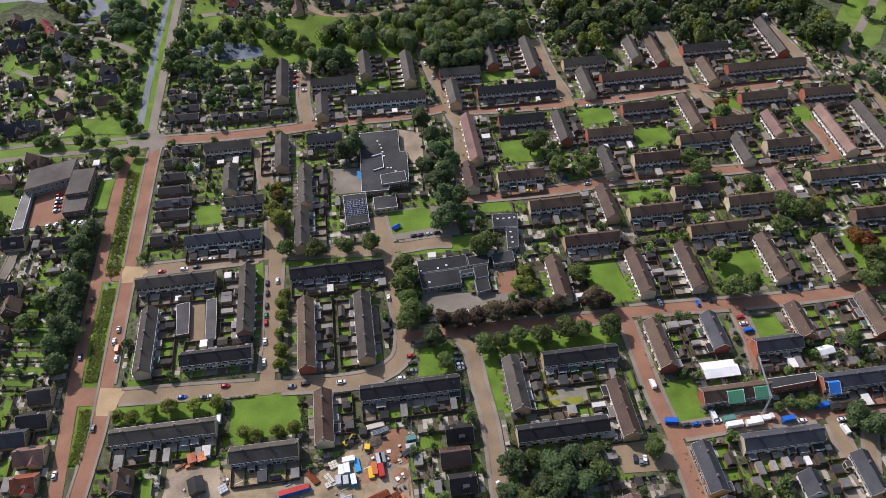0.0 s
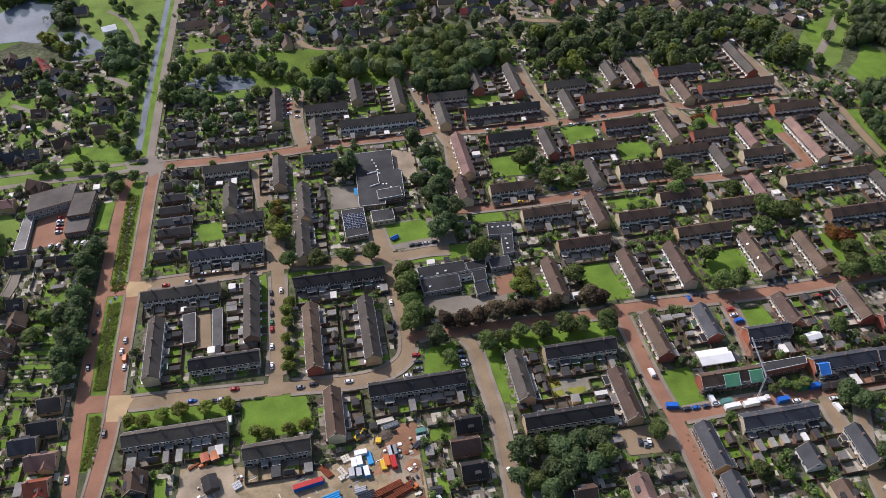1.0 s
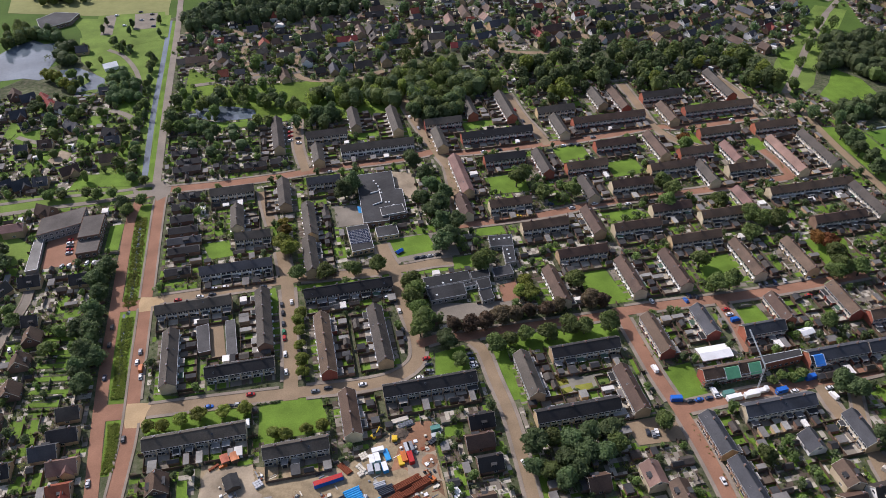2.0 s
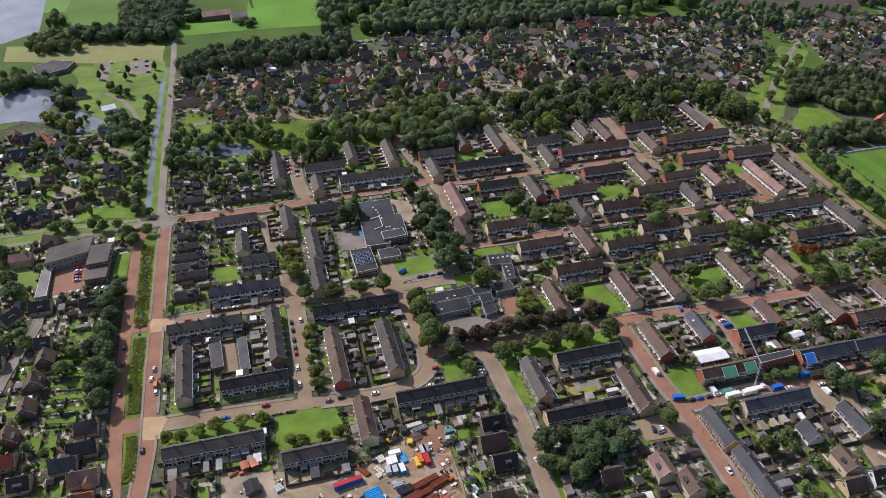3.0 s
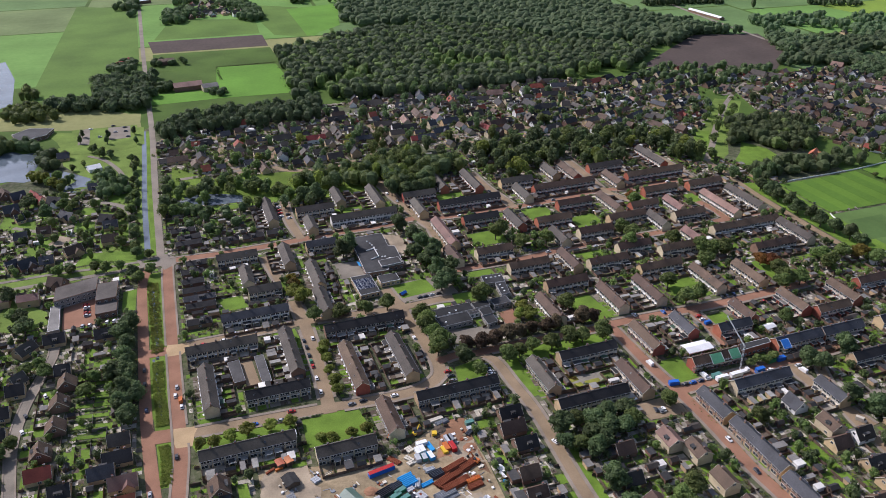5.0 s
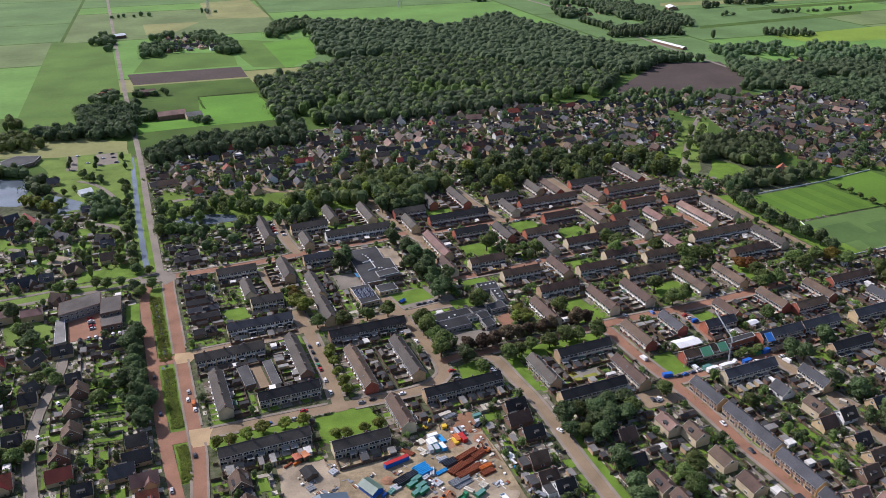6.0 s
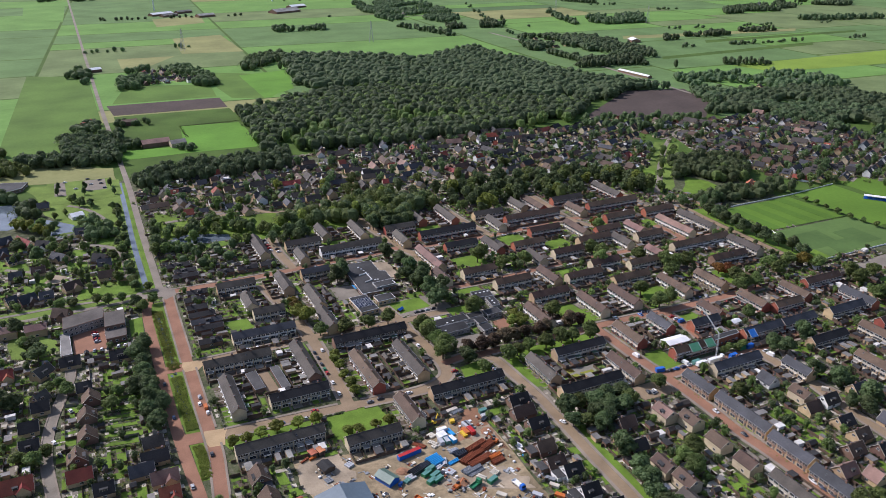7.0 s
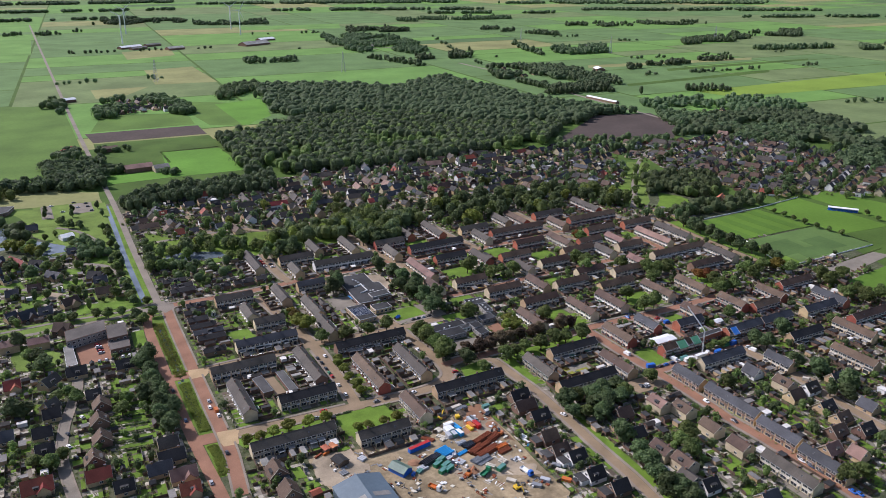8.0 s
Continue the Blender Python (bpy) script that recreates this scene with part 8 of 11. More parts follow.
def marquee(x, y, ang, w, d):
    """A white tent roof on posts, with a ridge and hanging edges."""
    ob = thing("marquee", x, y, ang, "white canvas marquee with a low ridge on posts", "tent", "marquees")
    bm = bmesh.new()
    across(bm, [(-d / 2, 2.4), (0, 3.3), (d / 2, 2.4), (d / 2, 2.55), (0, 3.45), (-d / 2, 2.55)], -w / 2, w / 2)
    part("canvas", mesh_of("canvas", bm, WHITE), ob)
    post = shared("tent_post", "post", lambda bm: box(bm, -0.06, 0.06, -0.06, 0.06, 0, 2.4), WHITE)
    for sx in (-0.48, 0, 0.48):
        for sy in (-0.48, 0.48):
            part("post", post, ob, at=pose(sx * w, sy * d, 0))
    for s in (-1, 1):
        bm = bmesh.new()
        box(bm, -w / 2, w / 2, s * d / 2 - 0.03, s * d / 2 + 0.03, 1.9, 2.5)
        part("valance", mesh_of("valance", bm, WHITE), ob)
    return ob


def mobile_crane(x, y, ang):
    """A tower crane on a lorry: chassis, wheels, lattice mast and a raised jib."""
    ob = thing("mobile_crane", x, y, ang, "white mobile crane with a lattice mast and long jib", "crane")
    part("chassis", shared("crane_base", "chassis", lambda bm: hull(bm, ((-5, 1.2, 0.6, 1.6), (3.2, 1.25, 0.6, 1.7), (3.4, 1.2, 0.6, 2.9), (5, 1.2, 0.6, 2.7))), paint("white")), ob)
    wheel = shared(("wheel", "lorry"), "wheel", wheel_draw(0.48, 0.3), TYRE, paint("silver"))
    for px in (-3.8, -2.4, 2.0, 3.8):
        for s in (-1, 1):
            part("wheel", wheel, ob, at=pose(px, s * 1.05, 0.48))

    def lattice(a, b, t, n):
        def draw(bm):
            a_, b_ = Vector(a), Vector(b)
            turn = (b_ - a_).to_track_quat('Z', 'Y').to_matrix()
            c = [turn @ Vector((i * t, k * t, 0)) for i, k in ((-1, -1), (1, -1), (1, 1), (-1, 1))]
            def bar(p, q, r):
                m = (q - p).to_track_quat('Z', 'Y').to_matrix()
                e = [[bm.verts.new(o + m @ Vector((i * r, k * r, 0))) for i, k in ((-1, -1), (1, -1), (1, 1), (-1, 1))] for o in (p, q)]
                for k in range(4):
                    bm.faces.new((e[0][k], e[0][(k + 1) % 4], e[1][(k + 1) % 4], e[1][k]))
            for k in range(4):
                bar(a_ + c[k], b_ + c[k], 0.06)
            for i in range(n):
                p, q = a_.lerp(b_, i / n), a_.lerp(b_, (i + 1) / n)
                for k in range(4):
                    bar(p + c[k], q + c[(k + 1) % 4], 0.035)
        return draw
    part("mast", shared("crane_mast", "mast", lattice((-1, 0, 1.6), (-0.6, 0.5, 18), 0.3, 12), paint("white")), ob)
    part("jib", shared("crane_jib", "jib", lattice((-0.6, 0.5, 18), (-5, 13, 31), 0.2, 14), paint("white")), ob)
    part("cable", shared("crane_cable", "cable", lambda bm: box(bm, -5.03, -4.97, 12.97, 13.03, 20, 31), paint("black")), ob)
    return ob


def stand(x, y, ang, length):
    """A small covered stand: back wall, roof, benches in blue."""
    ob = thing("grandstand", x, y, ang, "small blue and white grandstand beside the sports pitch", "grandstand")
    for name, outline, mat in (("back_wall", [(2.0, 0), (2.2, 0), (2.2, 3.6), (2.0, 3.6)], WHITE), ("roof", [(-2.2, 3.3), (2.6, 3.6), (2.6, 3.75), (-2.2, 3.45)], WHITE),
                               ("seating", [(-1.8, 0.1), (2.0, 0.1), (2.0, 1.6), (0.6, 1.6), (0.6, 1.0), (-0.8, 1.0), (-0.8, 0.5), (-1.8, 0.5)], paint("blue"))):
        bm = bmesh.new()
        across(bm, outline, -length / 2, length / 2)
        part(name, mesh_of(name, bm, mat), ob)
    post = shared("stand_post", "post", lambda bm: box(bm, -0.07, 0.07, -2.0, -1.86, 0, 3.4), GUTTER)
    for k in range(8):
        part("post", post, ob, at=pose(-length / 2 + 0.5 + k * (length - 1) / 7, 0, 0))
    return ob


def roof_dome(x, y, z):
    """A small white roof light on a flat roof."""
    def draw(bm):
        box(bm, -0.55, 0.55, -0.55, 0.55, 0.0, 0.25, 0)
        across(bm, [(-0.5, 0.25), (0.5, 0.25), (0.3, 0.45), (-0.3, 0.45)], -0.5, 0.5, 0)
    ob = new("roof_dome", shared("dome", "roof_dome", draw, WHITE))
    ob.matrix_basis = pose(x, y, z)
    return tagged(ob, "small white roof light on the flat school roof", "roof light", "roof lights")


def awning(x, y, ang, length):
    """A blue awning along the school wall: sheet, front rail and brackets."""
    ob = thing("awning", x, y, ang, "bright blue awning along the school wall", "awning")
    bm = bmesh.new()
    across(bm, [(-1.0, 2.4), (1.0, 3.1), (1.0, 3.18), (-1.0, 2.48)], -length / 2, length / 2)
    part("sheet", mesh_of("sheet", bm, paint("azure")), ob)
    for s in (-0.5, 0, 0.5):
        part("post", shared("awning_post", "post", lambda bm: box(bm, -0.05, 0.05, -0.95, -0.85, 0, 2.4), GUTTER), ob, at=pose(s * length * 0.96, 0, 0))
    return ob


def play_house(x, y, ang):
    """A wooden play house with a blue saddle roof on the school lawn."""
    ob = thing("play_house", x, y, ang, "small play house with a blue roof on the lawn", "play house")
    part("walls", shared("play_walls", "walls", lambda bm: across(bm, gable_outline(2.4, 1.4, 0.9), -2.2, 2.2), TIMBER), ob)
    part("roof", shared("play_roof", "roof", lambda bm: across(bm, roof_outline(2.4, 1.42, 0.9, 0.3, 0.08), -2.5, 2.5), paint("blue")), ob)
    return ob


# ---- large things ----
flat_building('school', [(-12.4, 442.3), (11.7, 442.8), (11.0, 421.8), (15.4, 420.1), (14.3, 393.4), (3.0, 392.5), (2.0, 388.2), (-13.6, 388.5)], 4.0, 'low school building with a dark flat felt roof', 'brown')
flat_building('school_wing', [(-24.5, 387.1), (-11.4, 387.6), (-10.5, 363.7), (-23.4, 362.4)], 3.6, 'low school wing with solar panels on its flat roof', 'buff')
flat_building('school_wing', [(-7.4, 383.4), (5.6, 384.0), (6.1, 374.0), (-7.1, 373.5)], 3.4, 'small school annex with a dark flat roof', 'buff')
flat_building('roof_block', [(-2.0, 400.3), (12.5, 401.8), (13.1, 393.2), (-1.6, 391.8)], 1.2, 'raised roof block with white edges on the school', 'grey', z=4.12, windows=False)
flat_building('school_block', [(12.8, 330.6), (39.0, 331.9), (39.0, 323.7), (13.2, 322.1)], 3.5, 'low primary school block with a dark grey flat roof', 'grey', FELT_DARK)
flat_building('school_block', [(13.1, 321.3), (34.1, 322.4), (34.2, 312.5), (13.8, 311.1)], 3.5, 'low primary school block with a dark grey flat roof', 'grey', FELT_DARK)
flat_building('school_block', [(39.6, 329.6), (50.4, 330.4), (50.2, 324.2), (39.8, 323.6)], 3.9, 'low primary school block with a dark grey flat roof', 'grey', FELT_DARK)
flat_building('school_block', [(41.2, 314.0), (48.2, 314.8), (48.4, 306.6), (41.4, 305.2)], 3.2, 'low primary school block with a dark grey flat roof', 'grey', FELT_DARK)
flat_building('school_block', [(41.7, 322.4), (49.2, 323.2), (48.8, 315.2), (41.8, 314.4)], 3.7, 'low primary school block with a dark grey flat roof', 'grey', FELT_DARK)
flat_building('school_block', [(34.6, 321.4), (41.4, 322.2), (41.4, 319.6), (34.6, 318.8)], 2.9, 'low glazed link between school blocks with a flat roof', 'white', FELT_DARK)
flat_building('school_block', [(52.8, 330.4), (64.0, 331.8), (64.1, 323.9), (52.8, 323.1)], 3.5, 'low primary school block with a dark grey flat roof', 'grey', FELT_DARK)
solar_field(-17.8, 376.0, -89.0 + 90, 3.72)
flat_building('care_home', [(-208.5, 432.4), (-183.1, 440.0), (-183.6, 422.4), (-208.4, 414.6)], 6.5, 'two-storey brick hall with a brown-grey flat roof', 'grey', ROOF_BROWN, BRICK['brown'])
flat_building('care_home', [(-183.0, 428.9), (-170.3, 429.3), (-171.2, 408.3), (-183.6, 407.2)], 6.5, 'two-storey brick wing with a flat roof', 'brown', ROOF_BROWN, BRICK['brown'])
flat_building('care_home', [(-184.1, 409.3), (-170.8, 408.9), (-171.3, 395.4), (-183.5, 394.6)], 4.0, 'single-storey brick wing with a flat roof', 'brown', ROOF_BROWN, BRICK['brown'])
flat_building('bicycle_shelter', [(-210.6, 415.7), (-205.2, 415.6), (-203.7, 386.3), (-210.2, 385.6)], 2.8, 'long low shelter with a pale metal roof', 'grey', FELT_PALE, windows=False)
flat_building('garages', [(-111.3, 318.4), (-104.8, 319.4), (-103.4, 299.2), (-109.4, 298.6)], 2.5, 'row of lock-up garages with a grey flat roof', 'brown', FELT_MID, rim=FELT_PALE, windows=False)
flat_building('garages', [(-96.3, 319.7), (-91.2, 320.1), (-89.8, 293.9), (-94.9, 293.2)], 2.5, 'row of lock-up garages with a grey flat roof', 'brown', FELT_MID, rim=FELT_PALE, windows=False)
barn(-92.1, 176.5, -89.0, 34, 24, 5.5, 14, METAL_BLUE, METAL_BLUE, 'grey-blue steel industrial hall with a low saddle roof', 2)
barn(-67.9, 196.5, -65, 10, 6.5, 2.6, 26, ROOF_GREEN, paint('blue'), 'small green-roofed site shed on the yard')
barn(-92.2, 217.0, -75, 7, 6, 2.4, 20, BITUMEN, TIMBER, 'small dark-roofed storage shed on the yard')
container(-51.0, 209.6, 10, 'blue', 13.0, 'red')
container(-27.7, 221.2, 4, 'white', 5.5, '', 2.2)
container(-31.0, 216.6, 92, 'white', 4.6, '', 2.2)
container(-28.5, 217.1, 94, 'white', 4.6, '', 2.2)
container(-32.3, 212.0, 92, 'silver', 4.2, '', 2.2)
container(-29.2, 211.6, 92, 'teal', 4.2, 'silver', 2.2)
container(-25.9, 211.5, 98, 'azure', 5.0, 'white', 2.2)
container(-24.1, 218.4, 100, 'azure', 6.5, '', 0.9)
container(-14.5, 219.8, 97, 'silver', 5.0, '', 2.2)
container(-13.0, 219.9, 97, 'grey', 5.0, '', 2.2)
container(-13.9, 214.1, 95, 'red', 6.0, '', 2.4)
container(-16.7, 215.5, 95, 'orange', 5.5, '', 1.6)
container(-18.3, 213.9, 95, 'yellow', 5.0, '', 1.2)
container(-19.3, 226.2, 80, 'yellow', 2.6, '', 1.8)
container(-0.0, 227.8, 4, 'teal', 4.5, '', 2.2)
container(-0.3, 224.5, 4, 'silver', 4.5, '', 1.2)
container(-15.2, 236.6, 8, 'cream', 8.0, '', 0.9)
container(-46.1, 194.7, 24, 'green', 5.5, 'teal', 1.9)
container(-48.9, 192.3, 24, 'green', 5.5, 'teal', 1.9)
container(-45.6, 189.7, 24, 'green', 5.5, 'teal', 1.9)
container(-48.7, 186.3, 24, 'green', 5.5, 'teal', 1.9)
container(-45.5, 186.3, 24, 'green', 5.5, 'teal', 1.9)
container(-21.9, 174.8, 24, 'green', 5.5, 'teal', 1.9)
pipe_stack(-41.2, 201.6, 15, 'azure', 5, 7.0, 0.5, 2)
pipe_stack(-40.4, 198.5, 15, 'azure', 5, 7.0, 0.5, 2)
pipe_stack(-37.1, 197.1, 70, 'silver', 4, 5.5, 0.35, 2)
pipe_stack(-32.8, 195.7, 15, 'azure', 3, 6.2, 0.4, 1)
pipe_stack(-52.0, 196.8, 20, 'black', 6, 8.6, 0.45, 2)
pipe_stack(-46.5, 198.8, 20, 'dark', 5, 7.0, 0.45, 2)
pipe_stack(-17.5, 201.6, 20, 'rust', 8, 12.5, 0.3, 4)
pipe_stack(-11.3, 200.6, 22, 'rust', 8, 9.4, 0.3, 3)
pipe_stack(-16.7, 197.6, 20, 'rust', 6, 10.9, 0.3, 2)
pipe_stack(-25.0, 194.4, 25, 'rust', 8, 10.1, 0.32, 3)
pipe_stack(-21.9, 190.3, 15, 'rust', 8, 11.7, 0.3, 3)
pipe_stack(-18.3, 191.7, 18, 'rust', 7, 9.4, 0.3, 3)
pipe_stack(-11.9, 190.5, 12, 'orange', 6, 7.0, 0.3, 3)
pipe_stack(-12.4, 187.2, 12, 'rust', 6, 7.0, 0.3, 2)
pipe_stack(-27.2, 186.8, 15, 'grey', 7, 10.1, 0.35, 2)
pipe_stack(-26.3, 184.4, 18, 'grey', 6, 9.4, 0.3, 1)
pipe_stack(-26.6, 200.1, 15, 'dark', 6, 7.0, 0.4, 2)
pipe_stack(-29.3, 203.4, 10, 'silver', 4, 4.7, 0.4, 2)
pipe_stack(-43.2, 215.0, -55, 'rust', 6, 7.0, 0.25, 2)
pipe_stack(-12.9, 233.6, 15, 'grey', 5, 7.0, 0.3, 2)
pipe_stack(-10.5, 200.3, 25, 'rust', 5, 7.8, 0.25, 2)
pallets(-19.0, 226.5, 20, 'yellow', 2, 1, 1.2)
pallets(-34.4, 219.9, 20, 'cream', 3, 3, 0.8)
pallets(-36.3, 213.6, 35, 'cream', 2, 4, 0.8)
pallets(-36.8, 210.8, 25, 'cream', 2, 2, 0.8)
pallets(-25.9, 178.7, 35, 'cream', 2, 4, 1.4)
pallets(-17.6, 180.1, 25, 'cream', 2, 3, 1.0)
pallets(-11.6, 178.4, 35, 'silver', 3, 1, 0.8)
pallets(2.7, 193.4, 20, 'white', 2, 5, 1.4)
pallets(1.7, 184.2, 25, 'azure', 1, 3, 1.0)
pallets(2.1, 189.1, 15, 'white', 1, 4, 1.0)
pallets(1.1, 168.5, 25, 'silver', 3, 1, 1.0)
pallets(-63.4, 190.5, 35, 'blue', 2, 1, 1.4)
pallets(-56.9, 193.3, 15, 'silver', 4, 3, 0.9)
pallets(-59.4, 191.6, 30, 'teal', 3, 2, 1.0)
pallets(-41.4, 194.5, 20, 'silver', 3, 2, 1.0)
pallets(-42.2, 190.0, 25, 'dark', 3, 2, 0.6)
pallets(-37.6, 189.5, 25, 'silver', 3, 4, 0.8)
pallets(-18.9, 179.3, 20, 'cream', 2, 3, 1.0)
pallets(-67.9, 196.3, 25, 'white', 2, 2, 1.0)
pallets(-93.6, 208.0, 15, 'grey', 3, 3, 0.6)
pallets(-81.1, 214.7, 25, 'silver', 3, 3, 1.0)
pallets(-96.1, 227.3, 15, 'orange', 3, 1, 1.0)
pallets(-100.2, 227.5, 30, 'rust', 4, 1, 0.8)
pallets(2.4, 217.1, 15, 'orange', 2, 2, 1.6)
pallets(0.3, 229.0, 30, 'cream', 3, 2, 1.2)
pallets(-1.7, 222.1, 35, 'dark', 5, 2, 0.9)
heap(-35.3, 180.0, 3.5, 1.2, SOIL_RED, 'rusty scrap')
heap(-58.6, 199.5, 3.5, 1.2, SOIL_RED, 'rusty scrap')
truck(-12.4, 166.3, -80, 'blue', 'white', 8.0)
truck(-58.8, 175.8, -60, 'white', 'orange', 7.0)
truck(-30.9, 174.9, 25, 'green', 'green', 7.0)
excavator(-28.1, 229.6, 40)
excavator(-6.5, 201.4, 120, 'orange')
excavator(-23.6, 157.5, -80)
excavator(-37.5, 231.9, 200, 'orange')
excavator(-39.0, 177.6, 20, 'orange')
container(-22.9, 163.8, -52, 'cream', 5.0, '', 1.4)
container(-13.7, 155.1, -52, 'grey', 5.0, '', 1.4)
container(4.0, 163.8, -52, 'grey', 5.0, '', 1.4)
container(3.1, 159.1, -52, 'cream', 5.0, '', 1.4)
container(1.8, 152.0, -52, 'orange', 5.0, '', 1.4)
container(-7.6, 156.9, -52, 'silver', 5.0, '', 1.4)
heap(-15.8, 229.1, 4, 1.5, SOIL, 'dark earth')
heap(-7.9, 220.5, 4, 0.6, SOIL_RED, 'reddish earth')
heap(-43.5, 219.0, 3, 0.9, SAND, 'gravel')
heap(-5.8, 211.7, 4, 1, SOIL_RED, 'reddish earth')
clutter([(-102.2, 224.8), (-76.3, 219.7), (-45.4, 212.3), (-21.9, 227.7), (-5.0, 225.5), (-4.1, 196.7), (-5.9, 164.2), (-6.2, 146.8), (-25.2, 142.7), (-79.8, 175.6), (-97.6, 204.1)], 340, 4)
roof_sheet(146.4, 228.6, 0.8, 7.5, 'green'); roof_sheet(158.5, 229.1, 0.8, 6.5, 'green'); roof_sheet(191.8, 227.1, 0.8, 5.5, 'blue')
scaffold(147.8, 225.9, 0.8, 34.0)
scaffold(193.6, 223.5, 0.8, 9.0)
flat_building('unfinished_terrace', [(162.4, 234.4), (187.7, 235.1), (186.3, 230.9), (160.7, 229.2)], 5.6, 'roofless terrace under renovation with a dark flat deck', 'red')
mobile_crane(156.6, 217.8, 0)
marquee(146.8, 244.6, 0.8, 17, 9)
marquee(200.1, 248.5, 8, 8, 5)
truck(142.9, 215.8, 4, 'white', 'white', 8.0, True)
truck(152.0, 215.8, 4, 'white', 'white', 8.0, True)
container(116.0, 221.4, -10, 'blue', 5.5)
container(167.7, 215.7, 4, 'blue', 5.5)
container(179.2, 220.7, 4, 'green', 5.5)
container(185.7, 220.4, 4, 'blue', 5.5)
container(141.7, 219.2, 4, 'teal', 5.5)
stand(510.1, 382.8, -52, 28)
wind_turbine(59.9, 2533.0, 82, 36)
wind_turbine(111.9, 2902.2, 82, 36)
wind_turbine(479.6, 2918.2, 80, 36)
wind_turbine(454.4, 2668.9, 80, 36)
pylon(29.8, 1654.5, 45, 60)
pylon(431.6, 1611.5, 45, 60)
pylon(1133.4, 1959.4, 45, 60)
pylon(1729.1, 1761.1, 45, 60)
pylon(1207.6, 1626.4, 45, 60)
pylon(2426.1, 1659.8, 45, 60)
barn(63.4, 2384.0, 30, 70, 22, 5.0, 20, WHITE, BRICK['brown'], 'farm building in the fields with a low saddle roof')
barn(81.1, 2340.1, 30, 50, 18, 5.0, 20, FELT_PALE, BRICK['brown'], 'farm building in the fields with a low saddle roof')
barn(131.1, 2419.5, 30, 50, 18, 5.0, 20, FELT_PALE, BRICK['brown'], 'farm building in the fields with a low saddle roof')
barn(174.4, 2290.4, 20, 50, 25, 5.0, 20, FELT_PALE, BRICK['brown'], 'farm building in the fields with a low saddle roof')
barn(407.6, 2309.1, 25, 90, 40, 5.0, 20, FELT_PALE, BRICK['brown'], 'farm building in the fields with a low saddle roof')
barn(475.7, 2431.7, 25, 60, 25, 5.0, 20, WHITE, BRICK['brown'], 'farm building in the fields with a low saddle roof')
barn(1263.4, 1779.1, 10, 70, 30, 5.0, 20, FELT_PALE, BRICK['brown'], 'farm building in the fields with a low saddle roof')
barn(963.8, 1362.4, 70, 30, 20, 5.0, 20, WHITE, BRICK['brown'], 'farm building in the fields with a low saddle roof')
barn(-196.0, 656.5, 20, 11, 10, 3.0, 24, WHITE, BRICK['white'], 'white-roofed pavilion in the canal park')
barn(-103.3, 890.4, 5, 32, 18, 5.0, 20, TILE["pink"], BRICK['brown'], 'farm building in the fields with a low saddle roof')
barn(-79.0, 876.0, 8, 18, 14, 5.0, 24, FELT_PALE, BRICK['cream'], 'farm building in the fields with a low saddle roof')
barn(-151.7, 1462.5, 20, 26, 14, 5.0, 22, WHITE, BRICK['brown'], 'white-roofed farm building in the fields')
barn(-123.8, 1015.2, 8, 20, 12, 5.0, 20, TILE["brown"], BRICK['brown'], 'farm building in the fields with a low saddle roof')
barn(-175.1, 1027.3, 60, 22, 14, 5.0, 20, TILE["red"], BRICK['brown'], 'farm building in the fields with a low saddle roof')
barn(710.9, 1028.0, -86, 78, 9, 3.6, 20, WHITE, BRICK['brown'], 'farm building in the fields with a low saddle roof')
barn(413.9, 1049.7, 30, 25, 14, 5.0, 20, WHITE, BRICK['brown'], 'farm building in the fields with a low saddle roof')
FILL = [(-290, 95), (330, 65), (400, 300), (330, 560), (60, 600), (-130, 600), (-300, 620)]
barn(-111.5, 198.0, 10, 5, 4, 2.2, 24, TILE['red'], BRICK['brown'], 'small garden shed with a red tiled roof')
barn(-95.3, 230.2, -75, 4.2, 3.0, 2.3, 8, TILE['orange'], BRICK['brown'], 'garden shed with a bright orange tiled roof')
barn(-91.1, 230.5, -75, 4.2, 3.0, 2.3, 8, TILE['orange'], BRICK['brown'], 'garden shed with a bright orange tiled roof')
reeds([(-150.0, 430.0), (-148.8, 361.5), (-148.6, 345.0)], 6.8, 780, 'low reeds along the ditch between the carriageways', 'lime', 4)
reeds([(-155.0, 462.6), (-146.6, 462.0)], 2.4, 60, 'low bushes on the island of the crossing', 'oak', 310)
reeds([(-148.6, 336.0), (-148.6, 318.0), (-147.6, 286.6), (-147.4, 278.0)], 6.0, 720, 'tall grass and reeds along the ditch between the carriageways', 'lime', 5)
reeds([(-147.0, 262.5), (-146.6, 256.0), (-146.4, 243.9), (-146.9, 234.4)], 5.0, 420, 'tall grass and reeds on the road island', 'lime', 6)
reeds([(-149.2, 410.0), (-148.8, 361.5), (-148.6, 318.0), (-147.4, 286.6)], 1.6, 110, 'dark rushes along the ditch between the carriageways', 'dark', 7)
flat_building('pavilion', [(-276.1, 770.9), (-262.1, 785.8), (-238.8, 778.2), (-243.9, 759.6), (-267.9, 746.0)], 4.0, 'low pavilion with a dark flat roof beside the lake', 'brown')
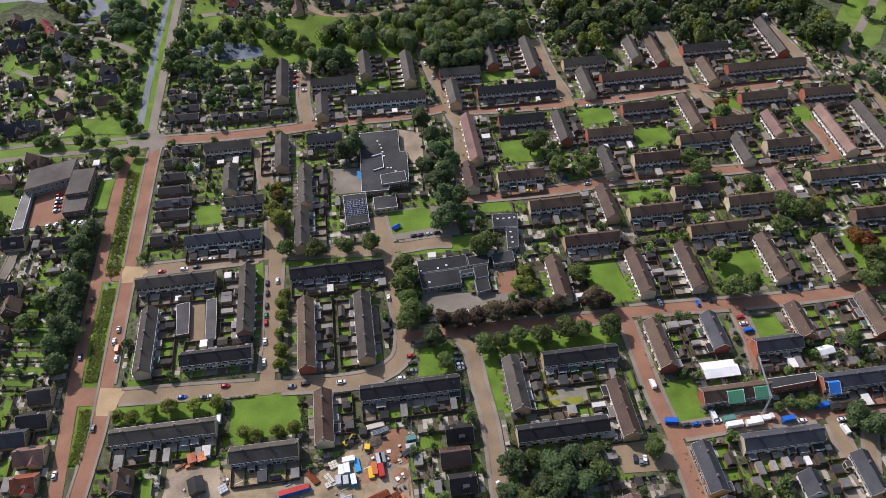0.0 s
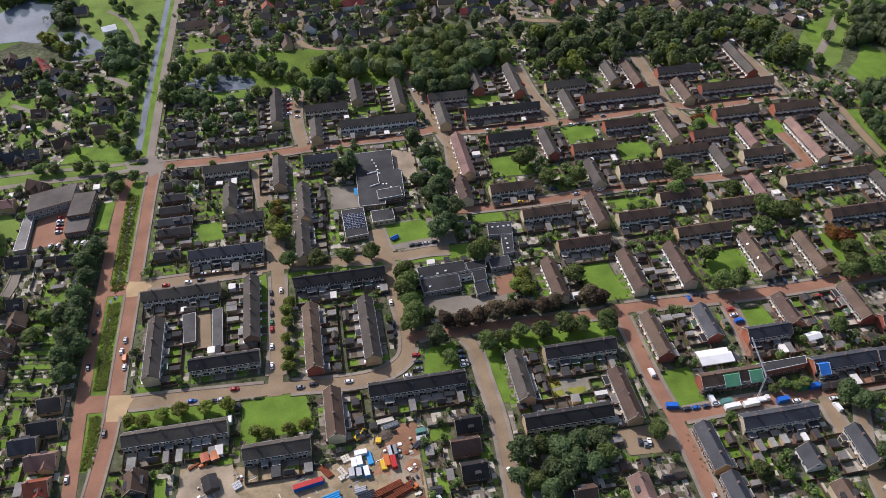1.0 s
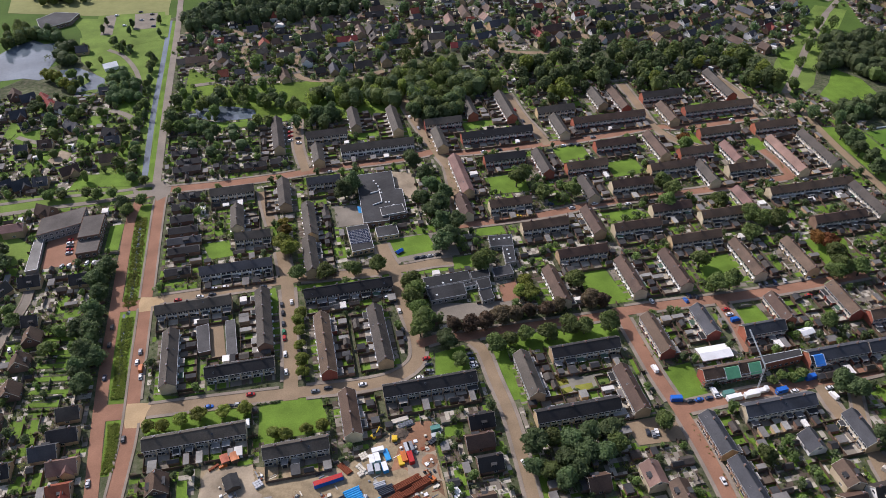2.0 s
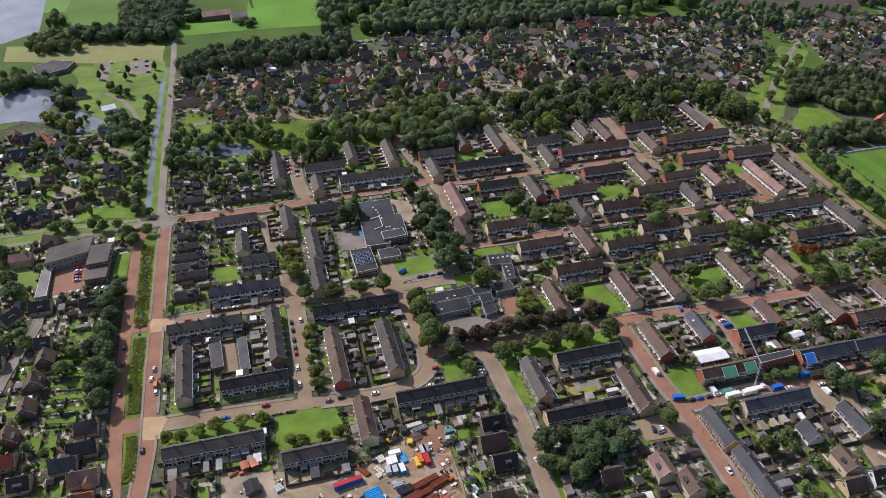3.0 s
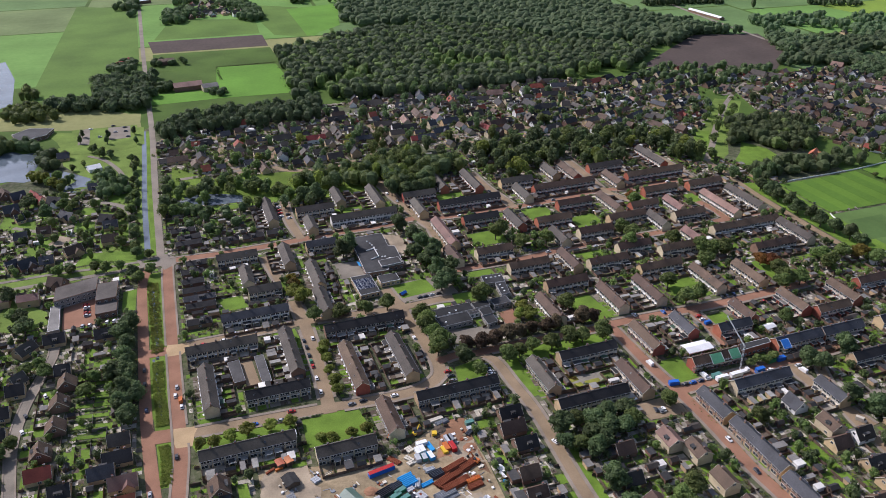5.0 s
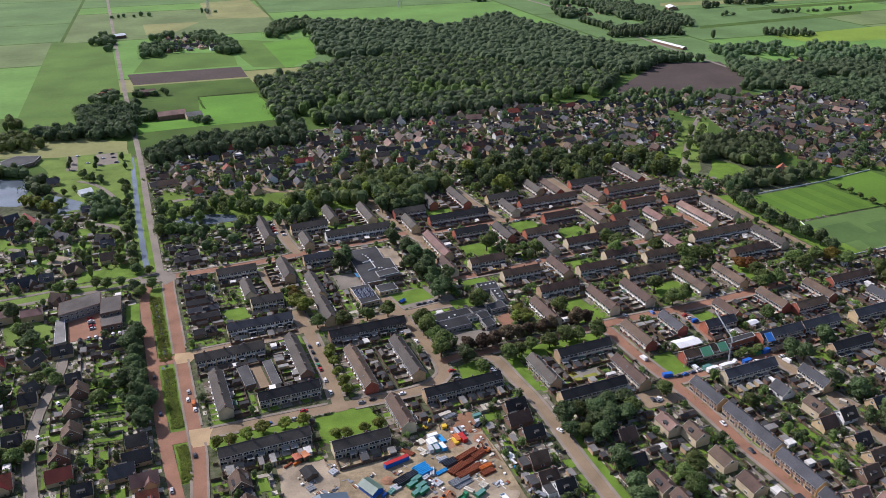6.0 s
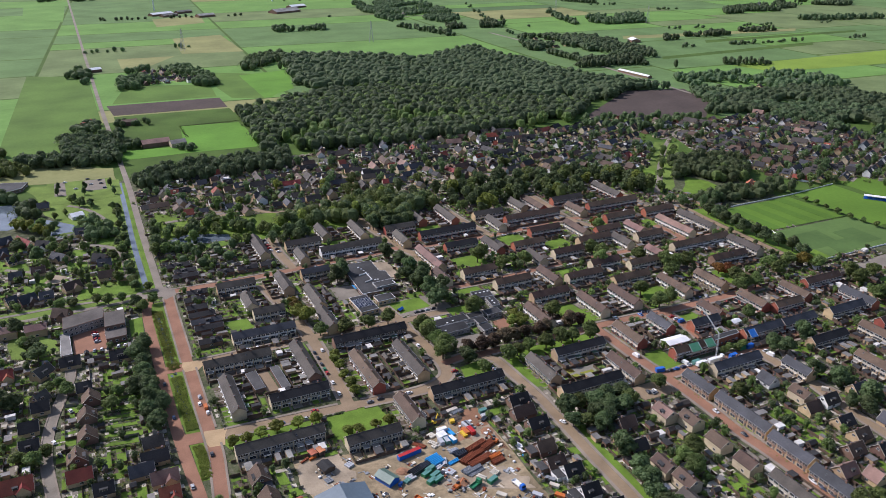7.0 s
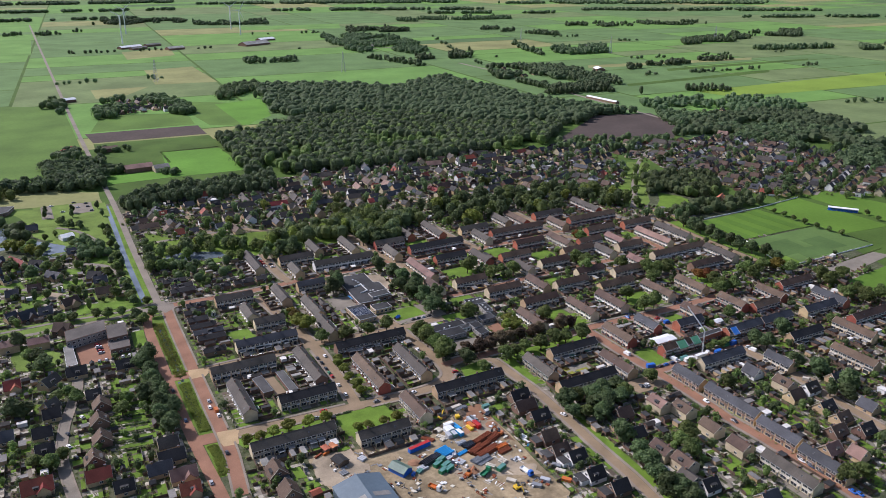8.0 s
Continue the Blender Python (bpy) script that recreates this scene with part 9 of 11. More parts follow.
FAR_FILL = [[(-134.4, 737.5), (20.2, 744.6), (121.9, 724.3), (82.8, 626.3), (-18.6, 606.4), (-97.4, 610.5), (-127.6, 644.3)], [(28.2, 773.3), (245.9, 796.0), (349.7, 767.1), (252.3, 610.2), (161.1, 625.2), (85.0, 631.9), (120.1, 719.7)], [(349.7, 767.1), (463.0, 719.0), (427.2, 617.9), (364.2, 551.7), (308.3, 580.9), (252.3, 610.2)], [(-144.7, 715.9), (-95.2, 709.1), (-36.5, 724.7), (73.0, 717.7), (53.7, 595.6), (32.8, 590.4), (-42.2, 593.6), (-79.1, 598.3), (-110.0, 595.7), (-137.8, 616.8)], [(50.1, 705.9), (130.4, 722.5), (322.2, 698.5), (272.6, 582.6), (254.7, 592.0), (226.0, 600.9), (185.6, 584.1), (181.0, 619.9), (136.5, 608.1), (116.4, 588.8), (93.4, 624.3), (74.5, 623.4), (42.0, 611.2)], [(280.6, 663.7), (416.7, 649.9), (391.9, 588.5), (357.9, 583.5), (325.9, 581.0), (298.8, 581.5), (279.8, 593.5), (258.7, 608.8)], EAST_QUARTER]
roof_dome(-1.7, 433.1, 4.12)
roof_dome(-0.5, 429.6, 4.12)
roof_dome(0.3, 426.2, 4.12)
roof_dome(0.8, 422.4, 4.12)
roof_dome(1.5, 418.5, 4.12)
roof_dome(2.8, 407.3, 4.12)
roof_dome(4.8, 407.0, 4.12)
roof_dome(7.2, 403.6, 4.12)
roof_dome(5.2, 399.8, 4.12)
roof_dome(14.2, 323.3, 3.62)
roof_dome(23.2, 324.1, 3.62)
roof_dome(27.9, 325.5, 3.62)
roof_dome(17.8, 315.0, 3.62)
band('parapet', [(-6.0, 418.7), (0.3, 420.5), (0.5, 407.8), (-5.7, 405.6)], 0.3, WHITE, 4.7, 'white parapet strip on the school roof', False, 4.12)
awning(-14.4, 404.7, 91, 7.0)
play_house(3.9, 360.3, 30)
flat_building('flat_block', [(58.1, 360.3), (72.1, 359.2), (70.5, 348.7), (56.9, 350.1)], 3.5, 'low block of flats with a dark grey flat roof', 'grey', FELT_DARK)
flat_building('flat_block', [(63.6, 348.5), (70.3, 348.1), (67.9, 333.7), (62.1, 333.6)], 3.5, 'low block of flats with a dark grey flat roof', 'grey', FELT_DARK)
roof_dome(60.4, 356.2, 3.62)
roof_dome(63.6, 355.9, 3.62)
roof_dome(66.9, 355.9, 3.62)
roof_dome(69.7, 356.0, 3.62)
roof_dome(65.7, 345.2, 3.62)
roof_dome(65.6, 341.0, 3.62)
roof_dome(65.4, 337.2, 3.62)


# ---- cars ----
car(-122.6, 344.4, 1, 'red')
car(-110.8, 344.8, 1, 'white')
car(-104.0, 345.1, 1, 'dark')
car(-103.5, 350.0, 1, 'white')
car(-96.9, 349.9, 1, 'white')
car(-79.1, 350.4, 1, 'white')
car(-75.9, 345.8, 1, 'dark')
car(-66.3, 328.7, 91, 'dark')
car(-66.0, 321.7, 91, 'black')
car(-66.1, 313.3, 91, 'dark')
car(-66.1, 307.0, 91, 'green')
car(-66.0, 302.3, 91, 'red')
car(-66.1, 290.7, 91, 'white')
car(-66.2, 278.2, 91, 'white')
car(-61.0, 329.6, 91, 'white')
car(-83.7, 267.0, 1, 'red')
car(-103.3, 263.4, 1, 'blue')
car(-93.7, 261.8, 1, 'dark')
car(-89.5, 261.9, 1, 'silver')
car(-85.2, 249.3, 91, 'white', 'van')
car(-140.2, 300.6, 91, 'white')
car(-137.4, 290.1, 91, 'white')
car(-139.2, 307.9, 91, 'silver')
car(-155.8, 329.7, 91, 'dark')
car(-155.6, 316.2, 91, 'black')
car(-155.0, 293.1, 91, 'navy')
car(-154.0, 230.4, 91, 'silver')
car(-141.5, 252.0, 91, 'dark')
car(-137.7, 295.5, 91, 'orange', 'van')
car(4.0, 272.5, 5, 'red')
car(4.4, 268.1, 5, 'dark')
car(4.1, 263.9, 5, 'grey')
car(-1.6, 260.5, 4, 'white')
car(-29.7, 262.0, 4, 'white')
car(-46.5, 263.3, 4, 'dark')
car(-52.8, 262.6, 4, 'grey')
car(26.3, 270.8, 10, 'dark')
car(25.8, 267.2, 10, 'navy')
car(26.5, 264.5, 10, 'silver')
car(26.5, 262.2, 10, 'white')
car(-3.9, 310.1, 91, 'white')
car(-4.4, 295.1, 91, 'dark')
car(-4.5, 289.0, 91, 'dark')
car(-8.9, 322.4, 10, 'white')
car(-5.7, 317.7, 10, 'dark')
car(13.3, 352.6, 12, 'dark')
car(17.0, 352.6, 12, 'dark')
car(21.2, 352.9, 12, 'silver')
car(25.9, 353.1, 12, 'black')
car(-190.3, 414.5, 10, 'red')
car(-189.9, 411.0, 10, 'white')
car(-189.5, 407.6, 10, 'dark')
car(-189.4, 404.2, 10, 'red')
car(-189.0, 400.9, 10, 'silver')
car(-191.2, 389.1, 80, 'silver')
car(-187.1, 389.0, 80, 'white')
car(-183.1, 389.4, 80, 'dark')
car(-177.1, 389.0, 80, 'white')
car(-173.1, 388.9, 80, 'white')
car(-53.3, 527.9, 8, 'dark')
car(-52.8, 521.6, 8, 'white')
car(-52.8, 515.4, 8, 'red')
car(-53.1, 509.4, 8, 'red')
car(-53.1, 503.4, 8, 'white')
car(-47.4, 505.2, 8, 'dark')
car(-47.4, 498.7, 8, 'white')
car(36.6, 518.7, 100, 'white')
car(40.2, 501.0, 100, 'silver')
car(116.5, 511.8, 100, 'red')
car(113.0, 524.5, 100, 'white')
car(118.0, 494.2, 100, 'dark')
car(19.8, 463.7, 2, 'white')
car(7.9, 462.4, 2, 'dark')
car(-24.9, 463.0, 2, 'grey')
car(-28.7, 455.8, 2, 'silver')
car(132.2, 288.6, 95, 'white')
car(150.8, 285.4, 95, 'blue')
car(154.0, 288.7, 95, 'navy')
car(157.6, 287.1, 95, 'dark')
car(168.6, 274.2, 5, 'red')
car(168.8, 270.2, 5, 'white')
car(169.5, 265.6, 5, 'blue', 'van')
car(196.6, 288.5, 75, 'dark')
car(200.3, 288.8, 75, 'grey')
car(205.8, 288.8, 75, 'navy')
car(211.8, 288.8, 75, 'silver')
car(222.1, 288.1, 75, 'black')
car(226.4, 289.1, 75, 'white')
car(229.8, 289.8, 75, 'yellow')
car(218.2, 275.1, 5, 'red')
car(220.2, 271.9, 5, 'dark')
car(122.3, 219.0, 5, 'dark')
car(126.7, 219.0, 5, 'blue')
car(131.8, 218.9, 5, 'navy')
car(136.6, 219.2, 5, 'white')
car(166.2, 215.0, 5, 'blue')
car(173.9, 214.5, 5, 'white')
car(191.4, 212.8, 5, 'white')
car(190.3, 207.8, 100, 'white', 'van')
car(188.0, 193.0, 100, 'green', 'van')
car(113.8, 241.7, 95, 'white', 'van')
car(135.6, 222.2, 95, 'white', 'van')
car(89.5, 216.8, 80, 'white')
car(95.2, 205.9, 80, 'dark')
car(97.3, 204.5, 80, 'grey')
car(99.2, 205.1, 80, 'white')
car(136.3, 454.1, 5, 'white')
car(141.9, 453.9, 5, 'dark')
car(147.1, 452.5, 5, 'dark')
car(149.7, 434.7, 5, 'white')
car(160.7, 460.4, 5, 'grey')
car(154.2, 377.3, 5, 'white')
car(171.1, 376.9, 5, 'dark')
car(118.0, 380.9, 5, 'silver')
car(133.6, 382.2, 5, 'white')
car(192.2, 373.9, 5, 'dark')
car(181.3, 429.5, 5, 'white')
car(169.4, 468.1, 100, 'white', 'van')
car(279.2, 378.4, 3, 'white')
car(256.6, 382.7, 3, 'silver')
car(244.7, 379.7, 3, 'dark')
car(269.4, 461.8, 3, 'white')
car(259.6, 466.6, 3, 'red')
car(79.3, 458.1, 3, 'white')
car(90.5, 458.3, 3, 'dark')
car(106.1, 387.6, 3, 'navy')
car(82.5, 379.5, 3, 'yellow')
car(116.7, 174.7, -88, 'white')
car(115.3, 152.1, -88, 'dark')
car(117.9, 109.5, -88, 'white')
car(118.2, 104.0, -88, 'navy')
car(118.7, 98.5, -88, 'dark')
car(118.6, 81.1, -88, 'blue')
car(120.0, 78.5, -88, 'blue')
car(35.1, 201.5, 110, 'white')
car(-206.0, 323.4, 110, 'white')
car(-214.0, 308.7, 110, 'dark')
car(-214.2, 295.8, 110, 'white')
car(-211.4, 283.1, 110, 'dark')
car(188.6, 164.4, -60, 'cream', 'van')
car(171.6, 134.6, -60, 'white', 'van')
car(176.3, 392.8, 60, 'dark')
car(107.4, 421.3, 60, 'white')
car(121.2, 425.9, 60, 'dark')
car(-171.7, 768.8, 20, 'dark')
car(-183.0, 777.0, 20, 'dark')
car(-194.7, 746.5, 0, 'white')
car(-180.3, 756.3, 0, 'silver')
car(-170.6, 755.8, 0, 'dark')
car(-168.0, 738.9, 0, 'navy')
car(-204.6, 773.3, 0, 'white')


# ---- trees and woods ----
tree(-56.4, 348.6, 9.9, 'oak', 'round', 'in the verge before the terrace')
tree(-40.5, 345.6, 11.3, 'oak', 'round', 'in the verge before the terrace')
tree(-24.6, 345.6, 10.4, 'oak', 'round', 'in the verge before the terrace')
tree(-10.9, 345.0, 11.8, 'oak', 'round', 'in the verge before the terrace')
tree(6.0, 319.1, 12.6, 'oak')
tree(3.9, 310.7, 14.3, 'oak')
tree(5.8, 303.5, 13.3, 'oak')
tree(6.7, 294.1, 15.0, 'oak')
tree(4.0, 289.0, 13.9, 'oak')
tree(4.8, 325.8, 12.9, 'oak')
tree(16.1, 278.3, 11, 'dark')
tree(20.4, 265.0, 8, 'oak')
tree(41.4, 406.8, 12.6, 'dark')
tree(34.0, 416.1, 14.3, 'dark')
tree(29.4, 390.2, 13.3, 'dark')
tree(34.2, 376.3, 15.0, 'dark')
tree(34.7, 362.0, 13.9, 'dark')
tree(32.4, 432.2, 12.9, 'dark')
tree(27.1, 448.9, 14.6, 'dark')
tree(35.1, 396.8, 13.5, 'dark')
tree(40.9, 372.8, 15.2, 'dark')
tree(29.3, 356.7, 14.2, 'dark')
tree(25.8, 403.5, 13.1, 'dark')
tree(22.1, 289.7, 9.5, 'beech')
tree(30.3, 288.0, 10.7, 'beech')
tree(38.9, 289.0, 9.9, 'beech')
tree(47.4, 289.7, 11.2, 'beech')
tree(55.2, 290.5, 10.4, 'beech')
tree(63.4, 291.6, 9.6, 'beech')
tree(73.0, 290.0, 10.9, 'beech')
tree(79.1, 291.4, 10.1, 'beech')
tree(97.8, 291.9, 11.4, 'beech')
tree(103.8, 290.4, 10.6, 'beech')
tree(56.9, 275.0, 9.9, 'oak')
tree(81.0, 275.3, 11.3, 'oak')
tree(88.1, 273.3, 10.4, 'oak')
tree(101.4, 273.3, 11.8, 'oak')
tree(40.2, 270.7, 10.9, 'oak')
tree(47.4, 272.8, 10.1, 'oak')
tree(68.0, 272.8, 11.5, 'oak')
tree(67.8, 314.0, 9.9, 'lime')
tree(67.2, 303.7, 11.3, 'lime')
tree(63.4, 306.6, 10.4, 'lime')
tree(41.1, 208.0, 11.9, 'dark')
tree(57.5, 205.4, 12.3, 'dark')
tree(66.5, 207.6, 12.0, 'dark')
tree(71.0, 196.2, 11.4, 'dark')
tree(52.0, 196.0, 12.2, 'dark')
tree(76.6, 208.5, 10.4, 'dark')
tree(62.0, 198.5, 10.9, 'dark')
tree(37.7, 195.6, 10.1, 'dark')
tree(55.4, 190.4, 11.5, 'dark')
tree(49.8, 209.1, 9.5, 'oak')
tree(78.2, 200.6, 9.9, 'oak')
tree(44.1, 192.4, 9.6, 'oak')
tree(-58.3, 312.0, 6.3, 'lime', 'round', 'in a row along the parking street')
tree(-58.1, 303.1, 7.2, 'lime', 'round', 'in a row along the parking street')
tree(-58.5, 292.8, 6.6, 'lime', 'round', 'in a row along the parking street')
tree(-57.6, 282.0, 7.5, 'lime', 'round', 'in a row along the parking street')
tree(-58.0, 274.0, 7.0, 'lime', 'round', 'in a row along the parking street')
tree(-56.2, 317.3, 6.4, 'lime', 'round', 'in a row along the parking street')
tree(-130.1, 254.6, 6.8, 'lime', 'round', 'on a grass strip before the terrace')
tree(-123.5, 253.4, 7.7, 'lime', 'round', 'on a grass strip before the terrace')
tree(-115.9, 255.6, 7.1, 'lime', 'round', 'on a grass strip before the terrace')
tree(-107.1, 256.4, 8.0, 'lime', 'round', 'on a grass strip before the terrace')
tree(-95.8, 256.0, 7.5, 'lime', 'round', 'on a grass strip before the terrace')
tree(-86.2, 256.2, 6.9, 'lime', 'round', 'on a grass strip before the terrace')
tree(-73.5, 239.4, 5.9, 'lime')
tree(-67.9, 237.5, 6.7, 'lime')
tree(-58.5, 238.7, 6.2, 'lime')
tree(-51.0, 238.9, 7.0, 'lime')
tree(103.6, 394.4, 11.7, 'oak')
tree(182.1, 388.8, 13.3, 'oak')
tree(184.5, 380.4, 12.3, 'oak')
tree(90.1, 412.2, 13.9, 'oak')
tree(96.5, 417.4, 12.9, 'oak')
tree(51.4, 337.6, 11.9, 'oak')
tree(47.3, 335.2, 13.5, 'oak')
tree(170.3, 310.5, 12.5, 'oak')
tree(178.1, 288.9, 14.2, 'oak')
tree(169.4, 288.7, 13.2, 'oak')
tree(94.7, 309.1, 12.2, 'oak')
tree(174.5, 366.9, 13.8, 'oak')
tree(121.8, 392.6, 12.8, 'oak')
tree(208.5, 363.4, 11.8, 'oak')
tree(215.9, 428.2, 13.4, 'oak')
tree(224.6, 339.5, 12.4, 'oak')
tree(232.1, 335.2, 14.0, 'oak')
tree(220.1, 344.4, 13.0, 'oak')
tree(218.9, 437.8, 10, 'rust')
tree(247.6, 315.8, 9.9, 'rust')
tree(252.2, 310.2, 11.3, 'rust')
tree(-63.0, 377.1, 11.7, 'lime')
tree(-59.5, 369.7, 13.3, 'lime')
tree(-62.4, 399.9, 7.2, 'gold')
tree(-61.5, 391.8, 8.2, 'gold')
tree(241.1, 344.9, 7.6, 'gold')
tree(56.4, 523.4, 13.5, 'dark')
tree(68.3, 523.4, 15.4, 'dark')
tree(45.4, 531.7, 14.2, 'dark')
tree(39.4, 512.9, 16.1, 'dark')
tree(50.2, 505.5, 14.9, 'dark')
tree(60.3, 508.4, 13.8, 'dark')
tree(-22.0, 526.1, 15.6, 'dark')
tree(-31.9, 525.0, 14.5, 'dark')
tree(-16.3, 428.4, 16.3, 'dark')
tree(-21.7, 421.9, 15.2, 'dark')
tree(165.4, 221.1, 5.4, 'oak', 'round', 'by the building site')
tree(171.4, 223.0, 6.1, 'oak', 'round', 'by the building site')
tree(175.9, 221.1, 5.7, 'oak', 'round', 'by the building site')
tree(181.5, 222.1, 6.4, 'oak', 'round', 'by the building site')
tree(103.6, 207.8, 9.9, 'oak')
tree(212.0, 328.6, 11.3, 'oak')
tree(246.7, 293.1, 10.4, 'oak')
tree(239.5, 285.6, 11.8, 'oak')
tree(213.0, 250.2, 10.9, 'oak')
tree(-164.7, 354.4, 10.8, 'dark')
tree(-165.8, 330.2, 12.3, 'dark')
tree(-163.0, 315.5, 11.4, 'dark')
tree(-167.2, 297.3, 12.8, 'dark')
tree(-170.8, 326.0, 11.9, 'dark')
tree(-165.8, 293.9, 11.0, 'dark')
tree(-168.0, 366.3, 12.5, 'dark')
tree(-159.7, 303.3, 11.6, 'dark')
tree(-161.4, 441.2, 10.5, 'dark', 'round', 'beside the crossing')
tree(-158.4, 433.7, 9.2, 'oak', 'round', 'beside the crossing')
tree(-163.2, 286.0, 12.6, 'dark')
tree(-164.4, 307.5, 14.0, 'dark')
tree(-164.6, 321.0, 13.6, 'dark')
tree(-165.3, 338.5, 13.8, 'dark')
tree(-163.0, 376.0, 12.4, 'dark')
tree(-226.9, 404.9, 10.8, 'dark')
tree(-223.0, 390.9, 12.3, 'dark')
tree(-242.3, 585.9, 11.4, 'dark')
tree(-226.1, 561.1, 12.8, 'dark')
tree(-236.8, 433.5, 11.9, 'dark')
tree(-234.6, 339.4, 11.0, 'dark')
tree(-240.0, 340.6, 12.5, 'dark')
tree(-211.1, 351.3, 8.1, 'oak')
tree(-207.1, 340.8, 9.2, 'oak')
tree(-217.3, 284.6, 8.5, 'oak')
tree(-222.7, 278.2, 9.6, 'oak')
tree(-230.3, 282.8, 8.9, 'oak')
tree(-181.0, 328.3, 8.3, 'oak')
tree(-185.4, 315.6, 9.4, 'oak')
tree(-217.2, 346.7, 8.7, 'oak')
tree(-229.6, 627.3, 9.8, 'oak')
tree(-225.0, 642.5, 9.1, 'oak')
tree(-236.2, 641.4, 8.4, 'oak')
tree(-218.7, 622.2, 9.5, 'oak')
tree(-191.5, 625.7, 8.8, 'oak')
tree(-183.7, 606.3, 8.2, 'oak')
tree(-176.6, 608.7, 9.3, 'oak')
tree(-161.2, 578.2, 8.6, 'oak')
tree(-164.2, 548.1, 9.7, 'oak')
tree(-160.4, 506.7, 9.0, 'oak')
tree(-160.3, 483.0, 8.3, 'oak')
tree(-170.0, 492.4, 9.4, 'oak')
tree(-171.6, 539.6, 8.7, 'oak')
tree(-215.7, 574.6, 9.9, 'oak')
tree(-207.5, 571.5, 9.2, 'oak')
tree(-201.6, 461.1, 7.2, 'oak', 'round', 'along the canal park')
tree(-210.5, 462.2, 8.2, 'oak', 'round', 'along the canal park')
tree(-186.8, 460.3, 7.6, 'oak', 'round', 'along the canal park')
tree(-179.5, 456.1, 8.6, 'oak', 'round', 'along the canal park')
tree(-170.1, 456.4, 8.0, 'oak', 'round', 'along the canal park')
tree(-151.1, 467.9, 7.3, 'oak', 'round', 'along the canal park')
tree(-150.5, 443.6, 8.3, 'oak', 'round', 'along the canal park')
tree(-164.6, 667.1, 7.7, 'oak', 'round', 'along the canal park')
tree(-161.6, 645.0, 8.7, 'oak', 'round', 'along the canal park')
tree(-162.5, 611.8, 8.1, 'oak', 'round', 'along the canal park')
tree(-164.0, 573.9, 7.5, 'oak', 'round', 'along the canal park')
tree(-192.7, 689.6, 8.5, 'oak', 'round', 'along the canal park')
tree(-199.4, 704.1, 7.9, 'oak', 'round', 'along the canal park')
tree(-183.0, 687.0, 7.3, 'oak', 'round', 'along the canal park')
tree(-221.7, 695.8, 8.2, 'oak', 'round', 'along the canal park')
tree(62.7, 197.9, 11.7, 'dark')
tree(49.4, 186.1, 13.3, 'dark')
tree(47.5, 164.7, 13.9, 'dark')
tree(44.8, 148.0, 11.9, 'dark')
tree(42.7, 139.4, 13.5, 'dark')
tree(39.2, 129.3, 12.5, 'dark')
tree(38.4, 120.7, 14.2, 'dark')
tree(41.9, 115.0, 13.2, 'dark')
tree(42.7, 108.4, 12.2, 'dark')
tree(139.6, 180.3, 9.9, 'oak')
tree(195.8, 212.0, 13.2, 'dark')
tree(200.6, 205.4, 12.4, 'dark')
tree(222.7, 211.8, 15.5, 'dark')
tree(194.5, 178.8, 12.6, 'dark')
tree(200.4, 165.7, 12.2, 'dark')
tree(190.2, 139.0, 11.5, 'dark')
tree(185.4, 146.0, 12.6, 'dark', 'tall')
tree(79.9, 150.8, 11.1, 'oak')
tree(203.0, 147.5, 13.3, 'dark')
tree(121.3, 87.4, 11.7, 'oak')
tree(131.4, 85.5, 10.8, 'oak')
tree(71.1, 147.6, 10.0, 'oak')
tree(69.9, 138.4, 11.3, 'oak')
tree(331.0, 420.0, 12.3, 'dark', 'round', 'in a row beside the sports pitch', 'trees beside the pitch')
tree(332.2, 409.0, 13.3, 'dark', 'round', 'in a row beside the sports pitch', 'trees beside the pitch')
tree(330.6, 397.8, 12.5, 'dark', 'round', 'in a row beside the sports pitch', 'trees beside the pitch')
tree(331.5, 386.0, 13.6, 'dark', 'round', 'in a row beside the sports pitch', 'trees beside the pitch')
tree(329.4, 374.0, 13.1, 'dark', 'round', 'in a row beside the sports pitch', 'trees beside the pitch')
tree(331.8, 362.0, 12.4, 'dark', 'round', 'in a row beside the sports pitch', 'trees beside the pitch')
tree(329.2, 349.5, 13.8, 'dark', 'round', 'in a row beside the sports pitch', 'trees beside the pitch')
tree(331.6, 337.5, 12.9, 'dark', 'round', 'in a row beside the sports pitch', 'trees beside the pitch')
tree(334.0, 325.0, 14.0, 'dark', 'round', 'in a row beside the sports pitch', 'trees beside the pitch')
tree(331.0, 312.0, 12.7, 'dark', 'round', 'in a row beside the sports pitch', 'trees beside the pitch')
tree(291.0, 307.6, 11.7, 'oak')
tree(287.3, 295.6, 13.3, 'oak')
tree(307.5, 305.1, 12.3, 'oak')
tree(332.3, 268.4, 13.9, 'oak')
tree(329.4, 258.3, 12.9, 'oak')
tree(349.1, 263.1, 11.9, 'oak')
tree(315.6, 233.2, 13.5, 'oak')
tree(329.3, 233.7, 12.5, 'oak')
tree(322.9, 222.3, 14.2, 'oak')
tree(338.5, 221.7, 13.2, 'oak')
tree(249.9, 300.8, 12.2, 'oak')
tree(245.3, 287.7, 13.8, 'oak')
tree(254.2, 284.7, 12.8, 'oak')
tree(323.4, 290.5, 11.8, 'oak')
tree(318.1, 300.0, 12, 'gold')
woods('wood', [(-143.3, 747.4), (-91.0, 774.2), (30.7, 779.7), (22.4, 722.8), (-35.4, 719.9), (-94.2, 717.2), (-139.7, 705.3)], 9, 14, 'hazed', 'belt of dark trees north of the houses', 70, size=1.1, seed=3, limit=3000, broad=9)
